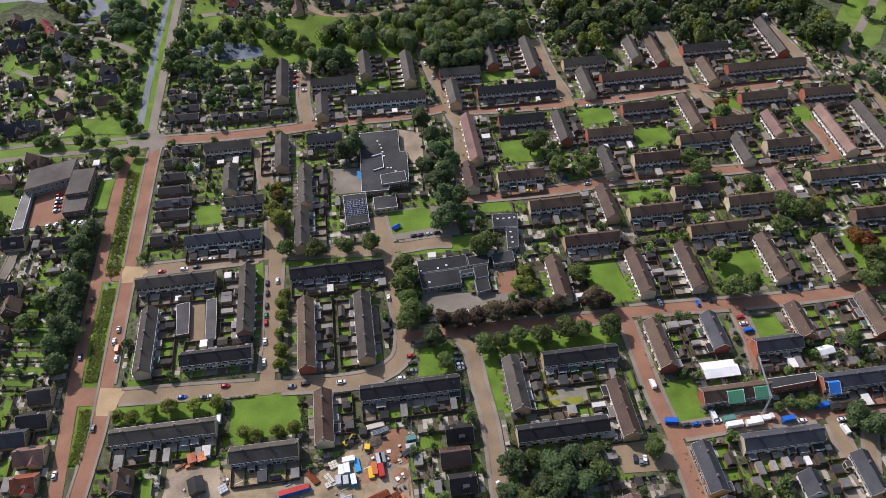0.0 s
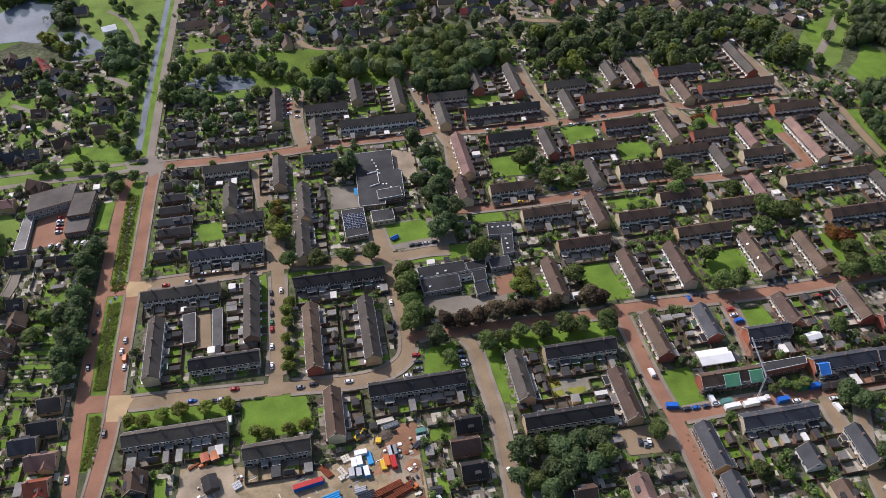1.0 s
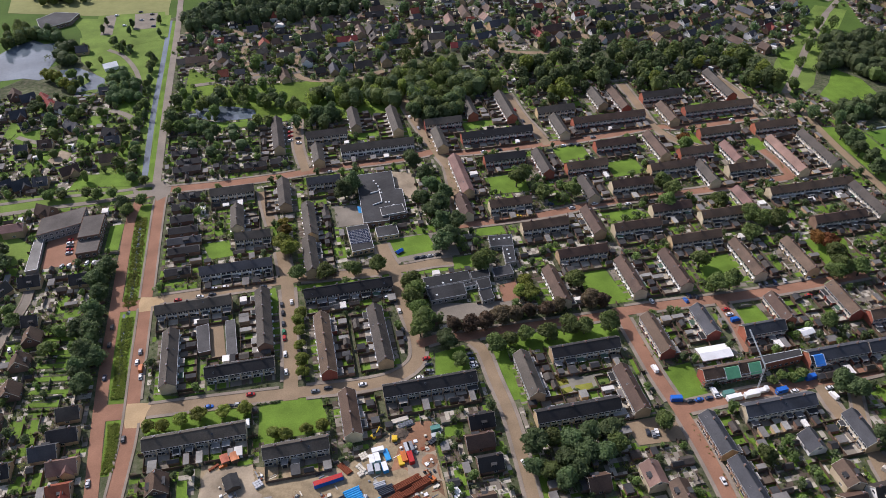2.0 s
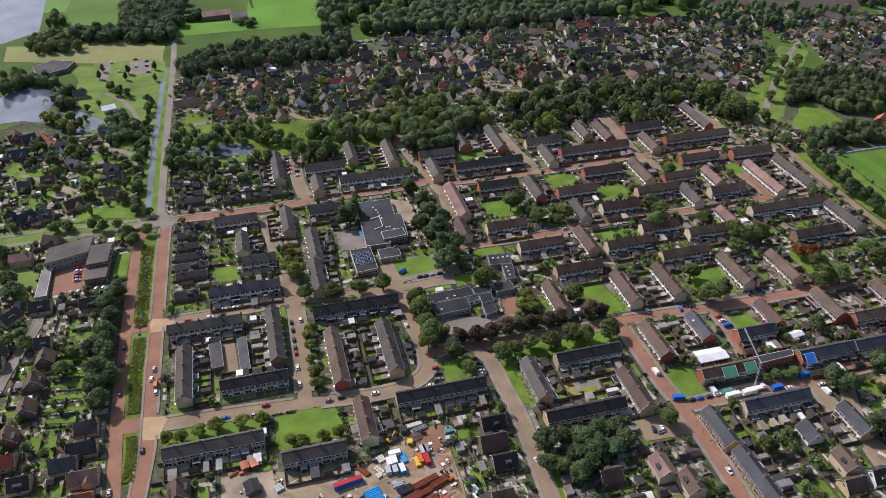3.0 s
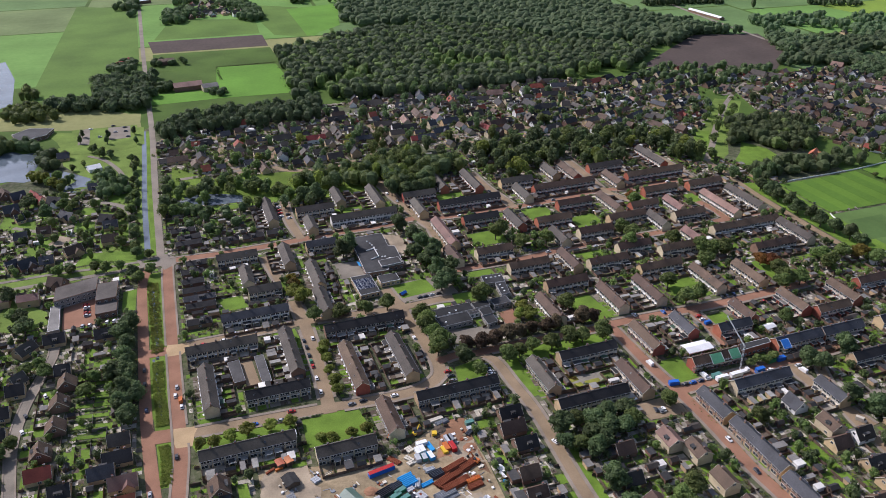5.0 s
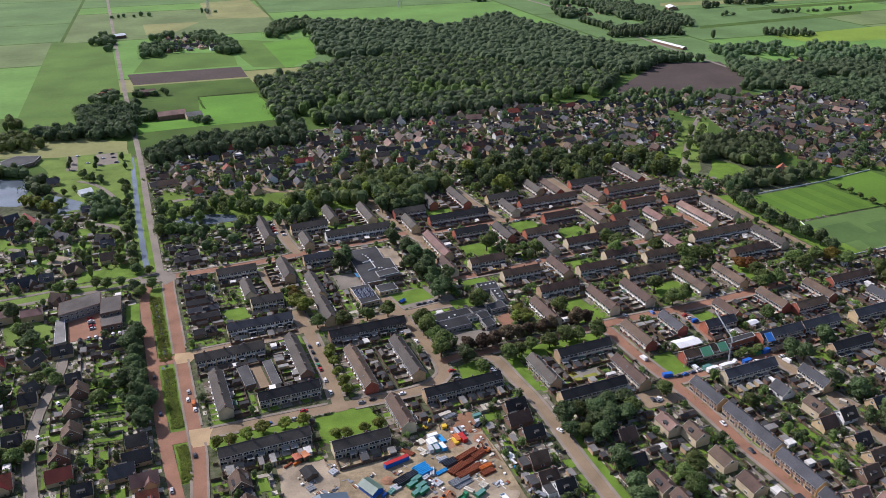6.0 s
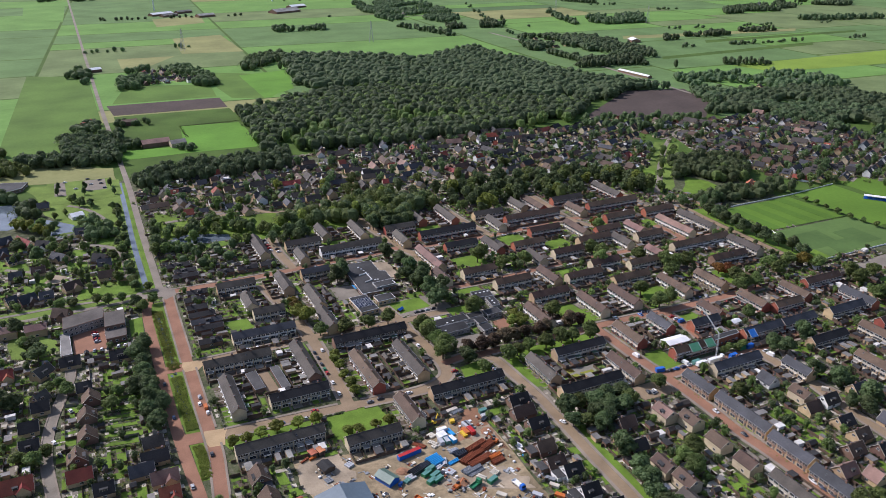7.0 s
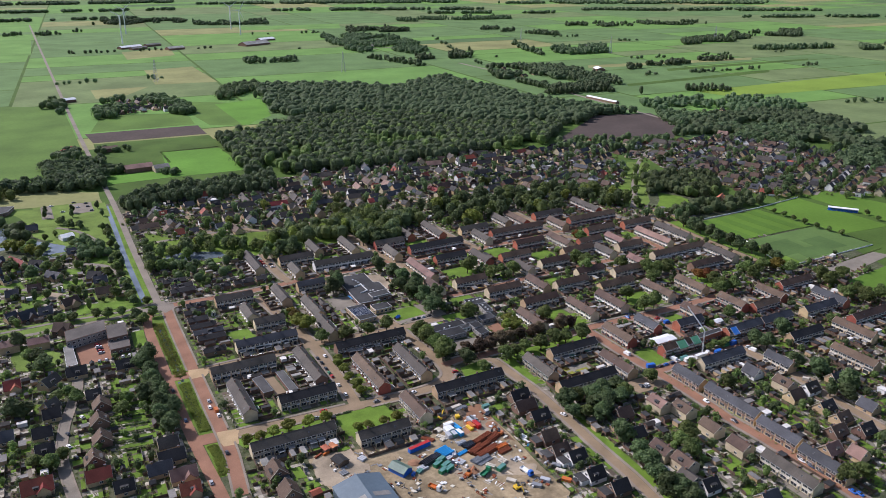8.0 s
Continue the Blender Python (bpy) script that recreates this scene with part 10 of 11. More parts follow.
woods('wood', [(8.7, 797.6), (17.7, 1007.1), (101.8, 1063.8), (271.3, 1098.0), (358.7, 1023.4), (388.5, 928.1), (510.6, 864.0), (405.8, 770.3), (264.7, 768.3), (139.1, 766.4)], 11, 15, 'hazed', 'large green forest behind the village', 78, size=0.9, seed=4, limit=3000, broad=12.5, ragged=0.2, even=0.19)
woods('wood', [(91.0, 1359.3), (125.7, 1475.1), (204.1, 1526.4), (195.4, 1376.2), (144.7, 1337.9)], 11, 13, 'dark', 'small wood beside the forest', 50, size=1.1, seed=106, broad=11, ragged=0.3)
woods('wood', [(172.0, 1361.9), (205.0, 1480.3), (223.1, 1464.5), (343.6, 1400.9), (428.5, 1313.6), (580.3, 1415.3), (594.9, 1225.7), (607.1, 1067.5), (634.0, 955.0), (657.5, 828.1), (540.0, 889.9), (399.7, 947.9), (370.0, 1046.1), (281.1, 1122.5), (165.0, 1125.3), (150.1, 1200.2)], 13, 15, 'hazed', 'dark forest parcel behind the village', 56, size=1.05, seed=5, limit=3000, broad=15, even=0.17)
woods('wood', [(-206.7, 946.5), (-139.0, 950.5), (-145.4, 812.9), (-167.7, 824.6), (-251.2, 842.4), (-251.6, 876.4), (-206.2, 863.5)], 10, 13, 'hazed', 'group of dark trees at the field edge', 46, size=1.5, seed=7, limit=3000)
woods('wood', [(-117.0, 1407.1), (-10.5, 1494.4), (40.6, 1291.7), (21.0, 1212.1), (-40.7, 1273.4), (-120.1, 1258.5)], 10, 12, 'dark', 'trees round a hamlet in the fields', 50, size=1.2, seed=8, limit=3000, broad=11, ragged=0.42)
woods('wood', [(555.2, 690.1), (710.7, 717.1), (757.6, 508.7), (702.6, 470.5), (643.3, 517.6), (605.5, 617.4), (508.7, 639.1)], 12, 13, 'hazed', 'shaded trees at the edge of the village', 46, size=1.5, seed=9, limit=3000, ragged=0.5)
woods('wood', [(541.5, 907.0), (718.9, 870.0), (853.3, 575.1), (781.4, 525.2), (751.2, 650.3), (642.7, 738.8), (660.5, 844.5)], 14, 13, 'hazed', 'dark tree belt behind the ploughed field', 30, size=1.5, seed=10, limit=3000, ragged=0.4)
woods('wood', [(-315.1, 841.2), (-285.6, 860.0), (-281.6, 950.7), (-233.8, 800.3), (-263.1, 715.9), (-286.6, 689.0)], 9, 11, 'oak', 'trees round the lake', 80, size=0.9, seed=11, limit=3000, broad=8, ragged=0.55)
woods('wood', [(-134.6, 561.1), (-122.7, 541.1), (-77.3, 530.8), (-71.8, 483.7), (-100.8, 481.8), (-124.8, 504.2), (-139.3, 533.1)], 16, 8, 'dark', 'garden trees and park trees north of the street', 90, size=0.7, seed=12, limit=3000, broad=7)
clumps('park_trees', [(-134.9, 597.4, 4.6), (-136.3, 571.5, 5.2), (-131.5, 548.5, 4.0), (-137.5, 541.8, 6.0), (-103.9, 576.1, 5.6), (-107.3, 559.8, 6.0), (-71.2, 563.5, 4.5), (-61.7, 564.4, 4.4), (-30.8, 533.0, 4.1), (-20.9, 522.9, 4.4), (-36.7, 521.0, 4.0), (-26.8, 513.7, 5.4)], 'dark', 'round park trees between the estates', 71, 110, 1.5)
clumps('park_trees', [(-131.5, 585.8, 3.8), (-127.3, 562.2, 4.8), (-131.7, 531.2, 5.5), (-122.1, 539.6, 4.3), (-107.0, 549.7, 4.7), (-55.0, 562.9, 4.4), (-78.1, 571.7, 5.0), (-69.8, 584.7, 4.9), (-58.0, 610.2, 4.8), (-75.2, 626.9, 5.5), (-41.4, 533.4, 5.0), (-16.6, 528.3, 4.3), (-102.9, 585.7, 4.4), (-91.7, 574.6, 4.8)], 'oak', 'round park trees between the estates', 72, 110, 1.5)
clumps('park_trees', [(-93.2, 581.2, 4.0), (-104.2, 583.5, 4.4), (-54.9, 619.9, 4.5), (34.8, 649.3, 4.3), (29.6, 632.5, 4.6), (-10.9, 659.1, 4.4)], 'lime', 'round park trees between the estates', 73, 110, 1.5)
park_belt(PARK_BELT, 190, 11.5, 'large round trees in the park strip between the estates')
clumps('park_trees', [(98.0, 601.9, 5.9), (106.8, 586.7, 5.2), (175.6, 588.8, 4.4), (179.4, 581.3, 4.4), (215.0, 608.4, 4.8), (128.8, 578.8, 6.0), (141.0, 579.5, 6.1), (73.0, 597.2, 4.9), (76.4, 583.4, 5.1), (66.2, 592.1, 5.1), (240.5, 575.0, 6.1), (251.3, 586.4, 5.1)], 'dark', 'large dark trees among the far houses', 74, 110, 1.5)
clumps('park_trees', [(67.6, 655.4, 4.9), (60.2, 638.5, 4.9), (60.4, 620.8, 4.1), (228.5, 628.4, 5.5), (223.5, 579.2, 5.3), (125.3, 613.9, 5.3), (168.5, 611.8, 4.9), (175.5, 624.8, 5.3), (237.0, 590.1, 5.8), (237.2, 634.1, 5.4), (155.9, 659.5, 4.7), (48.1, 609.7, 5.8)], 'oak', 'green trees among the far houses', 75, 110, 1.5)
clumps('park_trees', [(241.1, 589.5, 4.7), (248.4, 578.2, 5.9), (214.0, 548.7, 4.4), (227.0, 545.9, 4.6), (233.0, 533.1, 4.8), (242.9, 536.7, 4.5), (330.5, 530.0, 4.6), (326.1, 516.3, 5.7), (314.5, 513.1, 5.0), (305.6, 514.9, 4.2), (323.9, 463.2, 4.5), (326.9, 450.3, 5.6), (340.3, 437.9, 4.9), (355.4, 449.2, 4.1), (359.6, 443.5, 5.3)], 'dark', 'dark trees along the lane and the sports ground', 76, 110, 1.5)
clumps('park_trees', [(291.0, 561.0, 5.0), (303.1, 568.0, 4.2), (309.8, 563.4, 4.0), (316.4, 558.8, 5.1), (327.3, 562.8, 3.8), (332.4, 555.4, 4.5), (305.4, 542.6, 4.6), (307.9, 530.2, 4.7), (321.1, 539.3, 3.9), (338.7, 498.1, 4.7), (365.5, 529.9, 4.5), (388.4, 556.2, 5.1), (406.5, 579.0, 3.7), (421.9, 596.8, 5.3), (389.6, 530.8, 3.9), (401.4, 550.2, 5.1), (417.2, 580.2, 4.5), (435.2, 594.0, 5.1), (396.2, 588.2, 3.9), (409.2, 599.6, 4.2)], 'oak', 'green trees along the lane to the village', 77, 110, 1.5)
woods('wood', [(8.7, 797.6), (17.7, 1007.1), (101.8, 1063.8), (271.3, 1098.0), (358.7, 1023.4), (388.5, 928.1), (510.6, 864.0), (405.8, 770.3), (264.7, 768.3), (139.1, 766.4)], 19, 15, 'oak', 'lighter trees in the forest', 60, size=1.0, seed=24, limit=3000, broad=11, even=0.08)
woods('wood', [(-141.0, 908.0), (-118.0, 908.0), (-118.0, 884.0), (-141.0, 882.0)], 8, 9, 'dark', 'dark trees round the farm', 60, size=0.9, seed=101, broad=9)
woods('wood', [(-90.0, 866.0), (-62.0, 868.0), (-58.0, 840.0), (-72.0, 846.0)], 9, 7, 'dark', 'dark trees beside the farm', 60, size=0.9, seed=102, broad=7)
woods('wood', [(-140.0, 1020.0), (-95.0, 1022.0), (-95.0, 1004.0), (-140.0, 1000.0)], 9, 8, 'dark', 'dark trees round a field barn', 50, size=0.9, seed=103, broad=8)
reeds([(-64.2, 976.6), (-30.0, 976.0), (10.0, 975.7)], 3.0, 120, 'hedge between two pastures', 'dark', 104)
reeds([(-64.2, 976.6), (-63.5, 913.3)], 3.0, 90, 'hedge between two pastures', 'dark', 105)
woods('wood', [(-299.4, 720.5), (-283.1, 743.5), (-258.7, 743.8), (-245.3, 728.0), (-246.3, 721.7), (-262.2, 726.5), (-272.8, 737.6), (-293.6, 710.2)], 8, 10, 'dark', 'dark trees along the bank of the pond', 80, size=0.8, seed=114, broad=8.5)
woods('wood', [(-196.6, 644.9), (-180.2, 638.3), (-167.9, 618.8), (-171.7, 589.0), (-189.4, 587.1), (-196.2, 608.3)], 8, 10, 'dark', 'dark trees between the pond and the lane', 90, size=0.8, seed=115, broad=7, ragged=0.45)
woods('wood', [(-246.6, 711.9), (-232.8, 706.2), (-227.6, 668.0), (-243.1, 672.8)], 8, 9, 'dark', 'garden trees on the bank of the pond', 80, size=0.8, seed=116, broad=8, ragged=0.2)
woods('wood', [(-194.3, 1000.7), (-184.2, 1027.3), (-166.7, 1042.6), (-159.0, 1007.5), (-158.5, 974.1), (-181.0, 983.3)], 9, 10, 'dark', 'dark trees round a farm cottage', 60, size=1.0, seed=117, broad=10, ragged=0.3)
woods('wood', [(-196.9, 1402.8), (-173.9, 1483.9), (-158.4, 1442.3), (-156.5, 1396.8)], 11, 12, 'dark', 'dark trees round a farmstead', 50, size=1.2, seed=118, broad=12, ragged=0.3)
clumps('park_trees', [(-191.5, 638.8, 3.3), (-185.4, 625.6, 3.6), (-177.7, 605.3, 3.0), (-237.3, 591.3, 3.2), (-231.1, 585.3, 2.6), (-185.0, 598.2, 3.0), (-205.4, 544.7, 2.6), (-217.1, 501.7, 2.4), (-213.0, 640.0, 2.4)], 'dark', 'dark trees round the villas and the pond', 107, 120, 1.5)
clumps('park_trees', [(-168.1, 518.8, 2.4), (-170.7, 511.7, 2.2), (-171.3, 598.9, 2.4), (-198.5, 522.0, 2.2), (-223.6, 648.2, 2.7), (-189.4, 699.4, 2.6), (-205.0, 668.0, 2.6), (-214.0, 660.0, 2.9)], 'oak', 'green trees between villas and lanes', 108, 120, 1.5)
clumps('park_trees', [(-244.4, 644.3, 4.6), (-238.2, 639.1, 4.6), (-232.6, 634.0, 4.6), (-225.4, 622.9, 4.6), (-220.8, 618.3, 4.6)], 'lime', 'light green willows beside the pond', 109, 140, 1.5)
reeds([(-222.2, 606.9), (-206.5, 614.1), (-200.6, 598.7), (-203.8, 578.2), (-192.9, 581.7)], 2.0, 110, 'clipped hedges round a villa garden', 'dark', 110)
reeds([(-243.3, 532.2), (-226.2, 520.5), (-220.2, 527.0)], 2.0, 70, 'clipped hedges along the lane', 'dark', 111)
woods('wood', [(678.0, 792.6), (856.5, 816.9), (922.2, 737.3), (888.6, 597.9), (760.0, 520.0), (740.0, 591.9), (690.0, 690.0), (655.0, 732.4)], 14, 13, 'hazed', 'dark woods beyond the village edge', 34, size=1.5, seed=112, broad=14, ragged=0.3, even=0.12)
woods('wood', [(405.0, 762.0), (457.0, 790.0), (600.0, 735.0), (592.7, 705.0), (521.3, 651.8), (456.8, 700.0)], 17, 11, 'dark', 'garden trees between the outermost houses', 50, size=1.0, seed=119, broad=9, ragged=0.3)
tree(443.2, 411.1, 5.4, 'oak', 'round', 'between the sports pitches')
tree(443.4, 398.9, 6.1, 'oak', 'round', 'between the sports pitches')
tree(441.9, 386.1, 5.7, 'oak', 'round', 'between the sports pitches')
tree(441.6, 372.8, 6.4, 'oak', 'round', 'between the sports pitches')
tree(440.6, 358.5, 6.0, 'oak', 'round', 'between the sports pitches')
tree(443.2, 346.9, 5.5, 'oak', 'round', 'between the sports pitches')
tree(443.8, 334.2, 6.2, 'oak', 'round', 'between the sports pitches')
tree(480.8, 440.2, 5.8, 'oak', 'round', 'between the sports pitches')
tree(498.9, 441.1, 6.5, 'oak', 'round', 'between the sports pitches')
tree(520.0, 363.1, 6.1, 'oak', 'round', 'between the sports pitches')
tree(514.0, 346.6, 5.6, 'oak', 'round', 'between the sports pitches')
reeds([(355.2, 365.7), (399.4, 365.8), (444.5, 364.8)], 1.5, 120, 'clipped hedge between the sports pitches', 'dark', 15)
reeds([(445.3, 428.1), (447.1, 393.2), (444.5, 364.8), (446.7, 335.7), (448.3, 305.2)], 1.5, 160, 'clipped hedge between the sports pitches', 'dark', 16)
reeds([(345.2, 285.1), (392.9, 289.4), (444.2, 294.1)], 2.0, 100, 'clipped hedge beside the car park', 'oak', 17)
woods('wood', [(-249.6, 657.4), (-186.5, 633.0), (-185.7, 521.5), (-161.7, 478.2), (-201.6, 459.9), (-247.6, 473.5)], 30, 8, 'oak', 'garden trees between the villas', 90, size=0.7, seed=41, limit=3000, broad=5)
woods('wood', [(-249.6, 657.4), (-186.5, 633.0), (-185.7, 521.5), (-161.7, 478.2), (-201.6, 459.9), (-247.6, 473.5)], 36, 8, 'dark', 'darker garden trees between the villas', 90, size=0.7, seed=42, limit=3000, broad=5)
reeds([(-81.9, 258.2), (-81.3, 248.3)], 1.5, 40, 'clipped hedge round the lawn', 'dark', 25)
reeds([(-81.0, 259.9), (-70.1, 259.7)], 1.0, 40, 'clipped hedge round the lawn', 'dark', 26)
reeds([(-49.2, 257.6), (-46.6, 239.4)], 2.5, 60, 'shrubs along the lawn', 'oak', 27)
tree(-168.9, 616.7, 6.9, 'dark', 'round', 'along the canal')
tree(-166.5, 590.7, 7.8, 'dark', 'round', 'along the canal')
tree(-165.6, 568.1, 7.2, 'dark', 'round', 'along the canal')
tree(-163.5, 548.5, 8.2, 'dark', 'round', 'along the canal')
tree(-162.8, 531.5, 7.6, 'dark', 'round', 'along the canal')
tree(-162.1, 515.1, 7.1, 'dark', 'round', 'along the canal')
tree(-161.4, 501.2, 8.0, 'dark', 'round', 'along the canal')
tree(-160.9, 486.1, 7.4, 'dark', 'round', 'along the canal')
tree(-160.2, 473.2, 8.3, 'dark', 'round', 'along the canal')
woods('wood', [(-39.3, 573.6), (-17.1, 572.5), (2.4, 570.8), (30.6, 571.0), (38.8, 586.1), (67.5, 599.5), (86.3, 588.9), (79.3, 568.1), (116.1, 563.5), (113.8, 542.6), (133.9, 553.5), (158.7, 548.3), (182.7, 558.8), (211.7, 564.3), (238.4, 554.7), (252.0, 537.9), (224.5, 577.3), (234.5, 565.8), (238.7, 540.8), (227.2, 526.0), (206.0, 527.7), (240.2, 510.3), (218.5, 519.5), (195.1, 518.6), (163.5, 517.7), (135.9, 509.5), (116.3, 540.9), (78.8, 537.2), (73.6, 511.6), (49.0, 508.7), (38.6, 527.0), (33.0, 545.0), (28.5, 534.7), (5.0, 542.4), (-8.9, 538.6), (-15.8, 553.5), (-39.2, 547.1)], 10.5, 13, 'oak', 'park belt of tall green trees between the estates', 130, size=0.85, seed=2, limit=3000, broad=9)
woods('wood', [(-39.3, 572.4), (-17.1, 571.4), (2.3, 569.7), (30.5, 569.8), (38.7, 584.9), (67.3, 598.3), (86.1, 587.7), (79.1, 566.9), (115.8, 562.3), (113.6, 541.5), (133.6, 552.4), (158.3, 547.2), (182.2, 557.7), (211.2, 563.1), (237.9, 553.6), (251.4, 536.8), (224.0, 576.2), (234.0, 564.6), (238.2, 539.7), (226.7, 525.0), (205.5, 526.6), (239.6, 509.2), (218.0, 518.4), (194.6, 517.5), (163.1, 516.7), (135.5, 508.4), (116.0, 539.8), (78.6, 536.1), (73.4, 510.5), (48.9, 507.7), (38.4, 526.0), (32.9, 543.9), (28.4, 533.6), (4.9, 541.3), (-8.9, 537.5), (-15.8, 552.4), (-39.2, 546.0)], 16, 14, 'dark', 'dark trees in the park belt', 140, size=0.85, seed=22, limit=3000, broad=10)
woods('wood', [(-39.3, 573.6), (-17.1, 572.5), (2.4, 570.8), (30.6, 571.0), (38.8, 586.1), (67.5, 599.5), (86.3, 588.9), (79.3, 568.1), (116.1, 563.5), (113.8, 542.6), (133.9, 553.5), (158.7, 548.3), (182.7, 558.8), (211.7, 564.3), (238.4, 554.7), (252.0, 537.9), (224.5, 577.3), (234.5, 565.8), (238.7, 540.8), (227.2, 526.0), (206.0, 527.7), (240.2, 510.3), (218.5, 519.5), (195.1, 518.6), (163.5, 517.7), (135.9, 509.5), (116.3, 540.9), (78.8, 537.2), (73.6, 511.6), (49.0, 508.7), (38.6, 527.0), (33.0, 545.0), (28.5, 534.7), (5.0, 542.4), (-8.9, 538.6), (-15.8, 553.5), (-39.2, 547.1)], 27, 13, 'lime', 'light green trees in the park belt', 140, size=0.85, seed=23, limit=3000, broad=9)
woods('wood', [(372.0, 512.0), (413.0, 574.0), (440.0, 569.0), (490.0, 570.0), (480.0, 520.0), (436.0, 484.0), (412.0, 488.0), (396.0, 523.0)], 8.5, 12, 'dark', 'dark trees between the lane and the park lawn', 90, size=0.8, seed=81, broad=9, ragged=0.08, even=0.28)
woods('wood', [(342.0, 478.0), (353.0, 463.0), (400.0, 461.0), (418.0, 456.0), (440.0, 458.0), (465.0, 462.0), (458.0, 437.0), (400.0, 434.0), (346.0, 436.0)], 8.5, 10, 'dark', 'belt of trees behind the sports pitch', 90, size=0.8, seed=83, broad=9, ragged=0.05, even=0.3)
woods('wood', [(372.0, 512.0), (413.0, 574.0), (440.0, 569.0), (490.0, 570.0), (480.0, 520.0), (436.0, 484.0), (412.0, 488.0), (396.0, 523.0)], 22, 11, 'oak', 'lighter trees between the lane and the park lawn', 90, size=0.8, seed=82, broad=9, even=0.3)
clumps('park_trees', [(488.8, 459.8, 4.6), (517.9, 460.8, 5.3), (514.1, 438.7, 3.8), (459.3, 525.5, 4.4), (488.1, 537.6, 3.8), (470.3, 565.7, 4.9), (483.7, 598.4, 4.0), (515.7, 542.0, 4.2), (543.9, 508.4, 5.2), (562.9, 445.6, 3.8), (663.2, 474.4, 4.0), (578.2, 421.1, 4.2), (595.6, 412.1, 5.2), (580.4, 568.6, 4.6), (613.4, 510.3, 4.8), (480.7, 620.8, 5.3), (502.1, 631.3, 4.1)], 'dark', 'dark trees among the far houses', 83, 110, 1.5)
clumps('park_trees', [(493.3, 451.5, 4.6), (514.6, 448.4, 4.9), (465.1, 542.6, 3.4), (482.6, 515.5, 3.4), (581.7, 509.7, 5.0), (616.3, 472.7, 3.9), (617.8, 419.0, 3.7), (554.2, 411.9, 4.2), (591.1, 633.1, 4.3), (658.9, 621.8, 4.6)], 'oak', 'green trees among the far houses', 84, 110, 1.5)
clumps('park_trees', [(-116.0, 574.1, 4.0), (-111.7, 567.5, 4.7), (-96.9, 564.5, 3.8), (-86.2, 563.9, 5.2), (-47.2, 554.1, 3.9), (-45.0, 542.5, 4.4), (-67.4, 555.5, 5.0), (-83.6, 579.0, 5.2), (-118.2, 563.3, 4.6), (-51.5, 546.6, 4.8), (-75.5, 530.1, 4.6), (-67.7, 525.9, 5.1), (-139.0, 559.3, 4.0), (-139.5, 533.1, 4.8)], 'oak', 'round park trees between the estates', 85, 110, 1.5)
clumps('park_trees', [(-87.9, 586.5, 4.7), (-99.9, 571.5, 3.4), (-58.0, 554.2, 4.8), (-64.4, 575.7, 3.9), (-125.5, 574.0, 3.4), (-121.9, 581.9, 3.5), (-127.3, 538.9, 4.2), (-116.4, 526.4, 4.4), (-106.1, 521.8, 4.7), (-47.3, 519.8, 4.7)], 'dark', 'round park trees between the estates', 86, 110, 1.5)
woods('wood', [(499.7, 1114.0), (626.9, 988.7), (662.1, 819.7), (709.2, 740.0), (615.3, 709.6), (547.9, 810.8), (482.6, 938.5)], 13, 13, 'hazed', 'ragged woods behind the village', 28, size=1.4, seed=91, limit=3000, broad=11, ragged=0.5)
woods('wood', [(764.8, 894.6), (887.3, 805.6), (982.2, 705.0), (903.6, 647.1), (791.8, 720.7), (704.5, 792.3)], 14, 12, 'hazed', 'ragged trees round farmsteads', 28, size=1.4, seed=92, limit=3000, broad=11, ragged=0.55)
woods('wood', [(767.3, 1538.2), (861.8, 1514.2), (921.6, 1394.0), (910.6, 1239.1), (824.3, 1097.2), (696.7, 1176.0), (684.5, 1370.6)], 13, 12, 'hazed', 'trees round farmsteads beside the country road', 28, size=1.4, seed=93, limit=3000, broad=11, ragged=0.42)
woods('wood', [(637.5, 2343.4), (787.4, 2489.0), (890.2, 2390.0), (841.0, 2012.9), (730.7, 1785.8), (650.5, 1913.6), (598.1, 2033.9)], 13, 12, 'hazed', 'trees round a farming hamlet', 30, size=1.3, seed=95, limit=3000, broad=11, ragged=0.45)
tree(-229.9, 406.4, 10.8, 'oak', 'round', 'on the lawn beside the care home')
tree(-160.2, 714.8, 8.1, 'dark', 'tall', 'in the canal park')
tree(-160.0, 657.5, 9.2, 'dark', 'tall', 'in the canal park')
tree(-161.5, 636.8, 8.5, 'dark', 'tall', 'in the canal park')
tree(-160.3, 618.4, 9.6, 'dark', 'tall', 'in the canal park')
tree(-158.5, 598.3, 8.9, 'dark', 'tall', 'in the canal park')
tree(-158.5, 575.0, 8.3, 'dark', 'tall', 'in the canal park')
tree(-158.2, 559.4, 9.4, 'dark', 'tall', 'in the canal park')
tree(-162.2, 744.9, 8.7, 'dark', 'tall', 'in the canal park')
tree(-196.0, 700.9, 9.8, 'dark', 'tall', 'in the canal park')
tree(-211.6, 732.7, 9.1, 'dark', 'tall', 'in the canal park')
tree(-210.9, 751.6, 8.4, 'dark', 'tall', 'in the canal park')
tree(-186.7, 739.7, 9.5, 'dark', 'tall', 'in the canal park')
tree(-187.2, 724.5, 8.8, 'dark', 'tall', 'in the canal park')
tree(-188.9, 685.7, 8.2, 'dark', 'tall', 'in the canal park')
tree(-182.6, 681.2, 9.3, 'dark', 'tall', 'in the canal park')
woods('wood', [(698.7, 2216.1), (851.5, 2305.9), (799.0, 2122.5), (666.1, 2044.1)], 9, 12, 'hazed', 'group of trees far off in the fields', 12, size=1.6, seed=30, limit=900, broad=9, ragged=0.56, even=0.42)
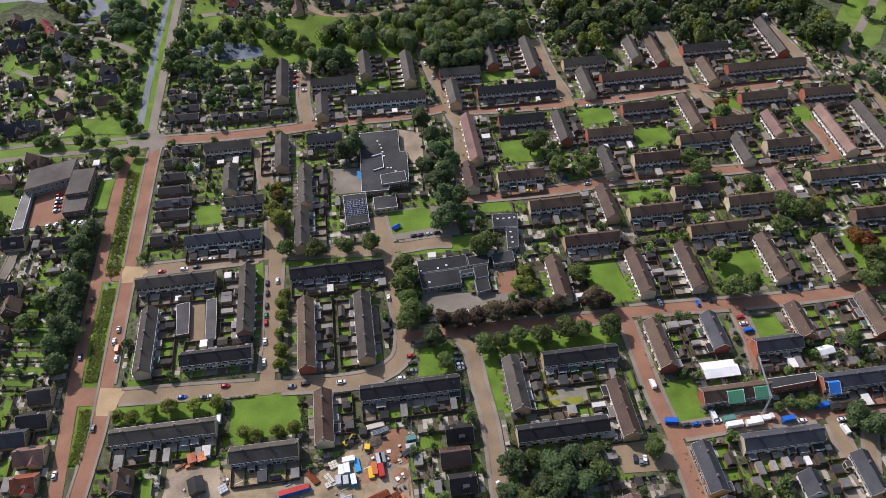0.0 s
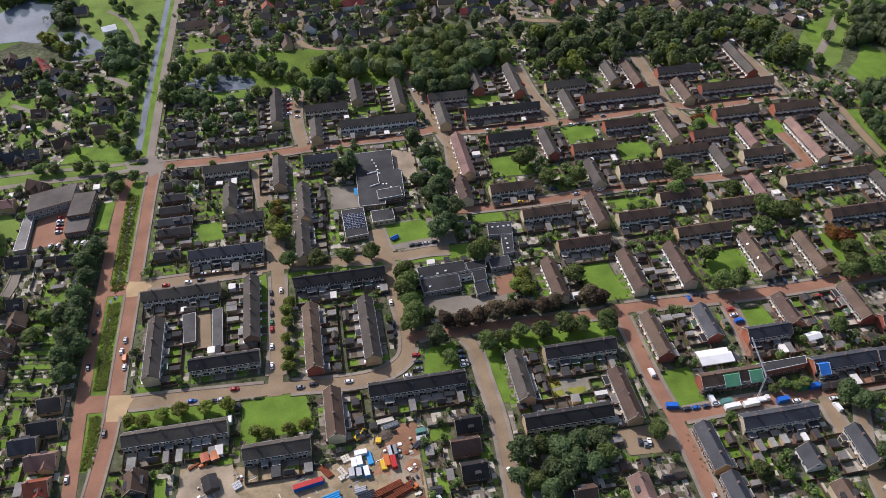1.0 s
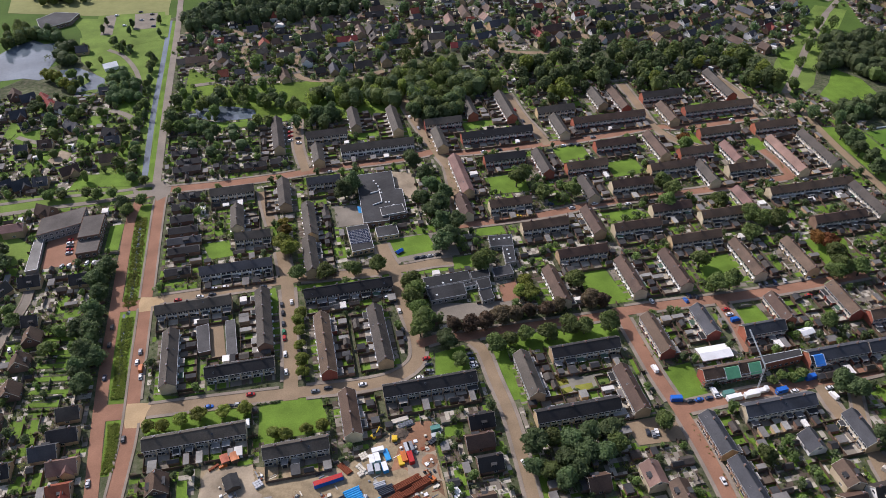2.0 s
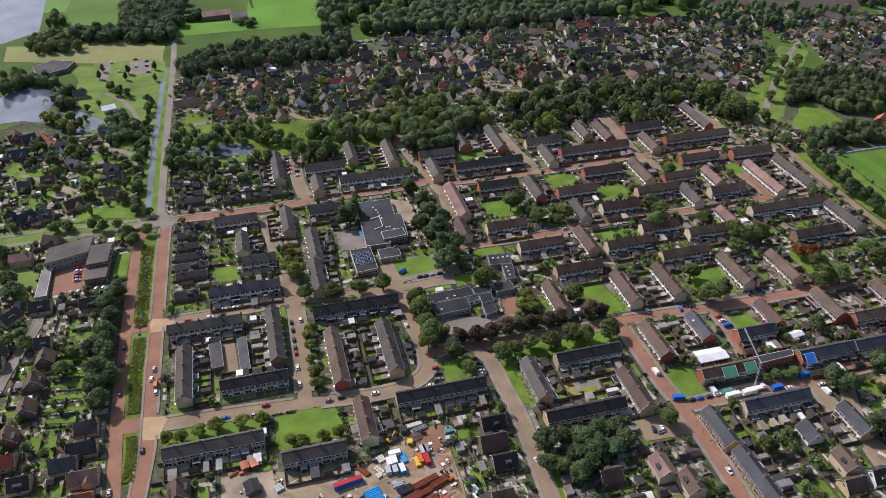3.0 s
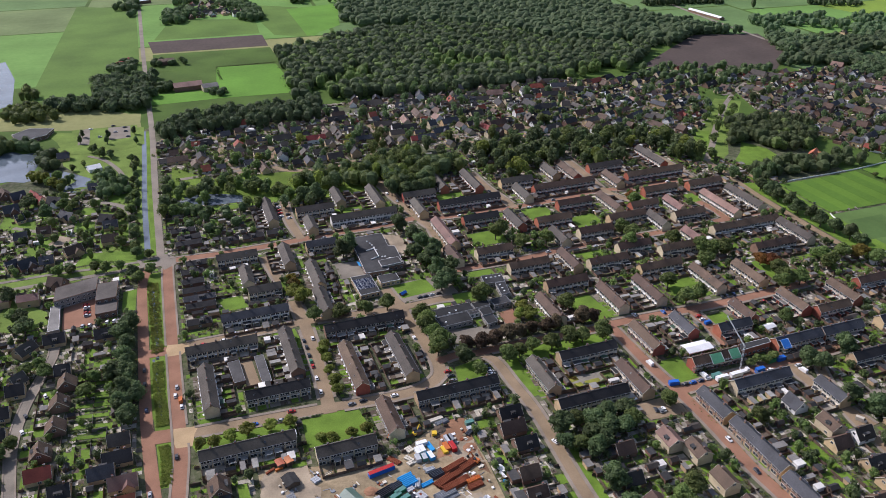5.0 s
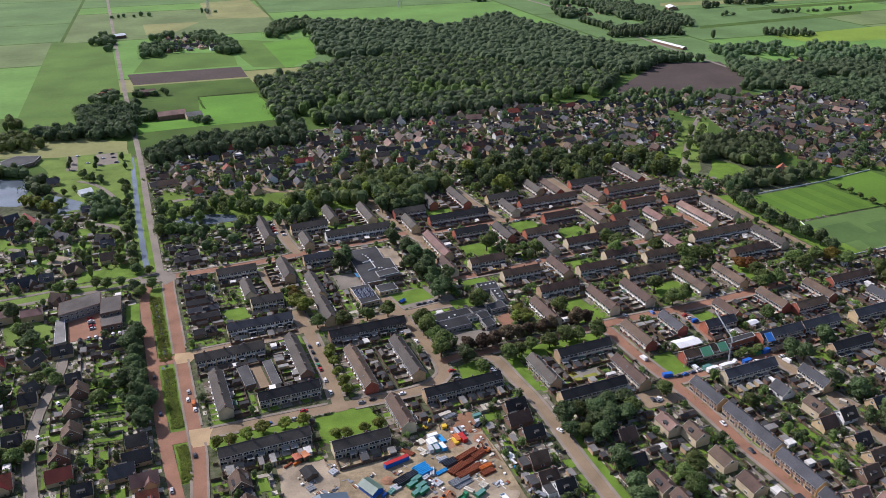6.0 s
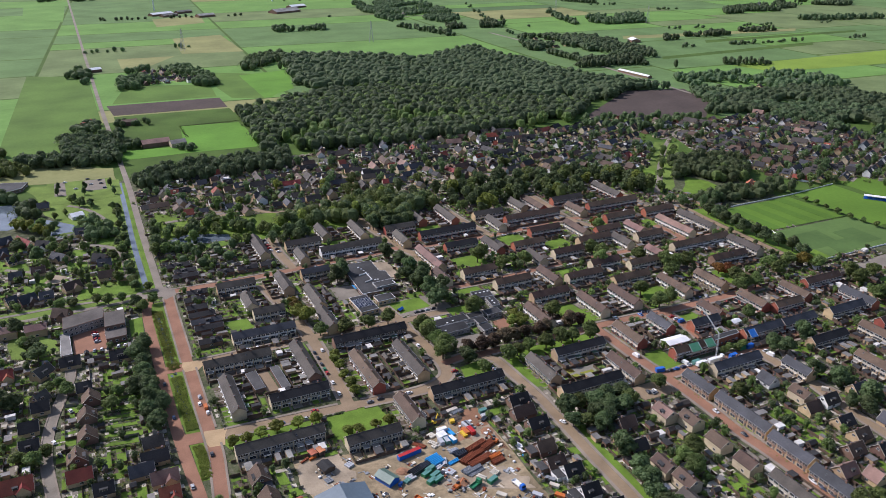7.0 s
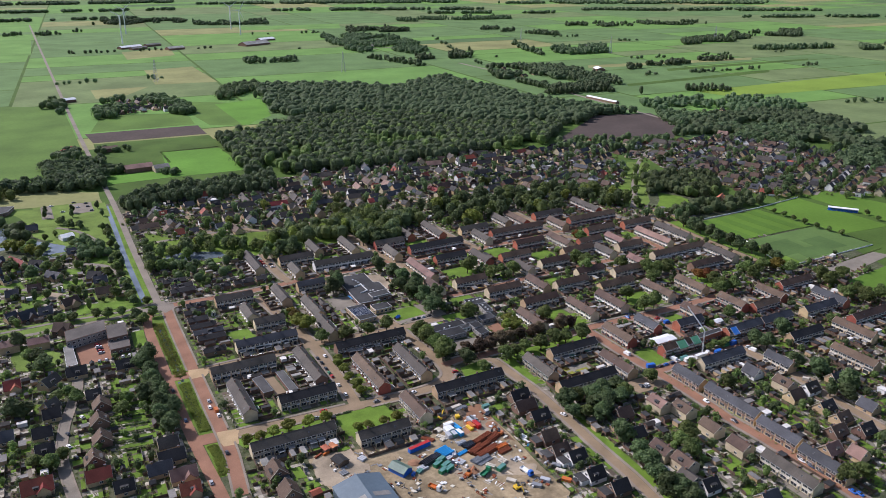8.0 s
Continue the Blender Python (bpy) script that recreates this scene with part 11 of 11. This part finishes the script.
woods('wood', [(718.1, 1850.4), (908.4, 1879.9), (830.2, 1715.2), (680.8, 1737.5)], 9, 12, 'hazed', 'group of trees far off in the fields', 12, size=1.6, seed=31, limit=900, broad=10, ragged=0.59, even=0.42)
woods('wood', [(739.5, 1444.7), (929.7, 1448.5), (815.6, 1279.2), (684.1, 1329.4)], 9, 12, 'hazed', 'group of trees far off in the fields', 12, size=1.6, seed=32, limit=900, broad=11, ragged=0.50, even=0.42)
woods('wood', [(686.6, 1184.9), (899.9, 1196.1), (826.0, 1094.8), (660.2, 1127.0)], 9, 12, 'hazed', 'group of trees far off in the fields', 12, size=1.6, seed=33, limit=900, broad=9, ragged=0.53, even=0.42)
woods('wood', [(1130.0, 1796.5), (1315.6, 1788.5), (1210.4, 1635.6), (1051.8, 1657.2)], 9, 12, 'hazed', 'group of trees far off in the fields', 12, size=1.6, seed=34, limit=900, broad=10, ragged=0.56, even=0.42)
woods('wood', [(860.2, 2743.6), (1086.3, 2682.2), (1019.9, 2514.8), (799.1, 2553.3)], 9, 12, 'hazed', 'group of trees far off in the fields', 12, size=1.6, seed=35, limit=900, broad=11, ragged=0.59, even=0.42)
woods('wood', [(1653.1, 1831.5), (1895.7, 1839.0), (1734.7, 1682.0), (1544.7, 1704.2)], 9, 12, 'hazed', 'group of trees far off in the fields', 12, size=1.6, seed=36, limit=900, broad=9, ragged=0.50, even=0.42)
woods('wood', [(1928.5, 1895.1), (2263.2, 1873.0), (2093.0, 1733.1), (1803.0, 1751.2)], 9, 12, 'hazed', 'group of trees far off in the fields', 12, size=1.6, seed=37, limit=900, broad=10, ragged=0.53, even=0.42)
woods('wood', [(1958.3, 1426.4), (2203.6, 1451.5), (2014.0, 1324.7), (1881.0, 1361.0)], 9, 12, 'hazed', 'group of trees far off in the fields', 12, size=1.6, seed=39, limit=900, broad=9, ragged=0.59, even=0.42)
woods('wood', [(50.9, 3580.4), (423.8, 3492.8), (387.2, 3290.0), (42.6, 3340.9)], 12, 12, 'hazed', 'group of trees far off in the fields', 12, size=1.6, seed=40, limit=900, broad=10, ragged=0.50, even=0.42)
woods('wood', [(419.5, 3343.9), (704.2, 3263.7), (663.1, 3071.9), (394.2, 3150.9)], 12, 12, 'hazed', 'group of trees far off in the fields', 12, size=1.6, seed=41, limit=900, broad=11, ragged=0.53, even=0.42)
woods('wood', [(1239.5, 3129.9), (1748.1, 3022.5), (1661.8, 2860.4), (1167.0, 2939.1)], 12, 12, 'hazed', 'group of trees far off in the fields', 12, size=1.6, seed=42, limit=900, broad=9, ragged=0.56, even=0.42)
woods('wood', [(1693.9, 2514.7), (2316.6, 2389.7), (2179.8, 2252.0), (1604.6, 2372.2)], 12, 12, 'hazed', 'group of trees far off in the fields', 12, size=1.6, seed=43, limit=900, broad=10, ragged=0.59, even=0.42)
woods('wood', [(282.2, 1935.5), (419.5, 1948.6), (395.6, 1847.8), (272.1, 1860.5)], 12, 12, 'hazed', 'group of trees far off in the fields', 12, size=1.6, seed=44, limit=900, broad=11, ragged=0.50, even=0.42)
woods('wood', [(-240.6, 1373.6), (-164.3, 1363.3), (-164.9, 1316.4), (-238.9, 1332.7)], 12, 12, 'hazed', 'group of trees far off in the fields', 12, size=1.6, seed=45, limit=900, broad=9, ragged=0.53, even=0.42)
woods('wood', [(-275.4, 3004.6), (-7.4, 3067.7), (-13.0, 2990.0), (-274.4, 2909.6)], 12, 12, 'hazed', 'group of trees far off in the fields', 12, size=1.6, seed=46, limit=900, broad=10, ragged=0.56, even=0.42)
woods('wood', [(667.6, 2498.4), (607.6, 1940.9), (632.0, 1960.2), (707.1, 2526.2)], 12, 12, 'hazed', 'group of trees far off in the fields', 12, size=1.6, seed=47, limit=900, broad=11, ragged=0.59, even=0.42)
woods('wood', [(580.5, 1833.6), (646.7, 1516.4), (668.0, 1551.4), (613.6, 1875.3)], 12, 12, 'hazed', 'group of trees far off in the fields', 12, size=1.6, seed=48, limit=900, broad=9, ragged=0.50, even=0.42)
woods('wood', [(1265.8, 2438.0), (1383.7, 2113.9), (1421.5, 2167.5), (1326.3, 2522.2)], 12, 12, 'hazed', 'group of trees far off in the fields', 12, size=1.6, seed=49, limit=900, broad=10, ragged=0.53, even=0.42)
woods('wood', [(1025.7, 1338.3), (1399.5, 1369.2), (1438.5, 1406.2), (1062.3, 1378.1)], 12, 12, 'hazed', 'group of trees far off in the fields', 12, size=1.6, seed=50, limit=900, broad=11, ragged=0.56, even=0.42)
woods('wood', [(815.4, 1052.8), (1129.0, 967.9), (1154.1, 989.0), (840.6, 1079.0)], 12, 12, 'hazed', 'group of trees far off in the fields', 12, size=1.6, seed=51, limit=900, broad=9, ragged=0.59, even=0.42)
woods('wood', [(1083.5, 1950.8), (1003.4, 1652.6), (1032.9, 1682.7), (1126.4, 1987.2)], 12, 12, 'hazed', 'group of trees far off in the fields', 12, size=1.6, seed=52, limit=900, broad=10, ragged=0.50, even=0.42)
woods('wood', [(1597.6, 1495.2), (1900.9, 1420.6), (1943.9, 1452.7), (1648.4, 1537.5)], 12, 12, 'hazed', 'group of trees far off in the fields', 12, size=1.6, seed=53, limit=900, broad=11, ragged=0.53, even=0.42)
LANE_TREES = (((760, 1520), (1010, 2300)), ((930, 1250), (1500, 1180)), ((1150, 1500), (1700, 1420)), ((820, 1700), (1260, 1640)), ((1350, 1900), (2000, 1800)), ((250, 2150), (620, 2100)), ((-250, 1700), (60, 1690)),
              ((-120, 2300), (380, 2260)), ((1000, 2150), (1500, 2050)), ((900, 860), (1350, 720)), ((1250, 1050), (1700, 900)), ((420, 2650), (900, 2580)))
for k, (a, c) in enumerate(LANE_TREES):
    a, c = Vector(a), Vector(c)
    n = Vector((a.y - c.y, c.x - a.x)).normalized() * 16
    woods('wood', [tuple(a), tuple(c), tuple(c + n), tuple(a + n)], 15, 8, 'hazed', 'scattered trees along a lane through the fields', 12, size=1.4, seed=160 + k, limit=60, broad=9, ragged=0.55, even=0.4)
woods('wood', [(632.0, 1010.0), (650.0, 1010.0), (668.0, 915.0), (716.0, 896.0), (676.0, 775.0), (668.0, 790.0), (712.0, 890.0), (640.0, 915.0)], 9, 11, 'hazed', 'line of dark trees along the ploughed field', 34, size=1.3, seed=180, broad=10, even=0.3)
woods('wood', [(740.0, 980.0), (900.0, 960.0), (990.0, 910.0), (985.0, 800.0), (800.0, 800.0), (720.0, 860.0)], 15, 11, 'hazed', 'trees round the scattered farmhouses', 24, size=1.4, seed=181, broad=11, ragged=0.48, even=0.35)
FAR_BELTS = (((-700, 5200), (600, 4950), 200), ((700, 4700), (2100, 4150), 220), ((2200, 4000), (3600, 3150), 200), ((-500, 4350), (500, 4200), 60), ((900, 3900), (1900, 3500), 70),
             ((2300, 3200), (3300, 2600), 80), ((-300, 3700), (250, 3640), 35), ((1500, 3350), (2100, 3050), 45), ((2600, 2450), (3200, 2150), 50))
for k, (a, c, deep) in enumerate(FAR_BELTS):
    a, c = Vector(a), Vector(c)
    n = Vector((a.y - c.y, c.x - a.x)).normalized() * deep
    woods('wood', [tuple(a), tuple(c), tuple(c + n), tuple(a + n)], 21, 15, 'hazed', 'belt of woods far off at the edge of the polder', 5, size=3.0, seed=60 + k, limit=420, broad=24, ragged=0.38)
reeds([(-191.9, 323.8), (-182.2, 322.3), (-172.0, 321.0)], 0.8, 60, 'clipped hedge between narrow gardens', 'dark', 178)
reeds([(-191.8, 314.0), (-182.3, 312.5), (-172.2, 311.1)], 0.8, 60, 'clipped hedge between narrow gardens', 'dark', 203)
reeds([(-191.7, 304.6), (-182.3, 303.0), (-172.5, 301.7)], 0.8, 60, 'clipped hedge between narrow gardens', 'dark', 228)
reeds([(-191.6, 295.8), (-182.4, 294.3), (-172.8, 292.9)], 0.8, 60, 'clipped hedge between narrow gardens', 'dark', 252)
reeds([(-191.5, 287.4), (-182.5, 285.8), (-173.0, 284.4)], 0.8, 60, 'clipped hedge between narrow gardens', 'dark', 276)
reeds([(-191.4, 279.2), (-182.6, 277.7), (-173.2, 276.3)], 0.8, 60, 'clipped hedge between narrow gardens', 'dark', 300)
reeds([(75.9, 245.4), (83.4, 245.8), (90.2, 245.8)], 1.6, 70, 'clipped bushes in the formal garden', 'dark', 300)
reeds([(62.4, 240.8), (64.6, 237.2), (66.9, 234.2)], 2.4, 60, 'clipped bushes in the formal garden', 'lime', 301)
reeds([(77.5, 235.2), (81.7, 237.0), (85.9, 238.9)], 1.6, 50, 'clipped bushes in the formal garden', 'dark', 302)
reeds([(85.5, 248.2), (88.2, 245.3), (90.7, 242.0)], 1.4, 50, 'clipped bushes in the formal garden', 'oak', 303)
reeds([(63.9, 248.2), (66.0, 245.5), (68.1, 242.8)], 2.6, 60, 'clipped bushes in the formal garden', 'gold', 304)
reeds([(70.9, 238.0), (73.6, 235.3), (76.3, 232.5)], 1.4, 40, 'clipped bushes in the formal garden', 'dark', 305)
reeds([(66.8, 251.3), (73.2, 251.3), (78.8, 251.3)], 1.2, 40, 'clipped bushes in the formal garden', 'oak', 306)

# ---- gardens between the houses, far quarters ----
backyards(FILL, 21, 0.34, trees=0.5)
for k, part_of in enumerate(FAR_FILL):
    backyards(part_of, 80 + 7 * k, 0.3, (9.0, 13.0), 0.25, lush=0.45)
far_houses()
terrace_gardens()
late_sheds()
clumps("garden_trees", GROVE, "dark", "garden trees among the far houses", 61, 50, 1.6)
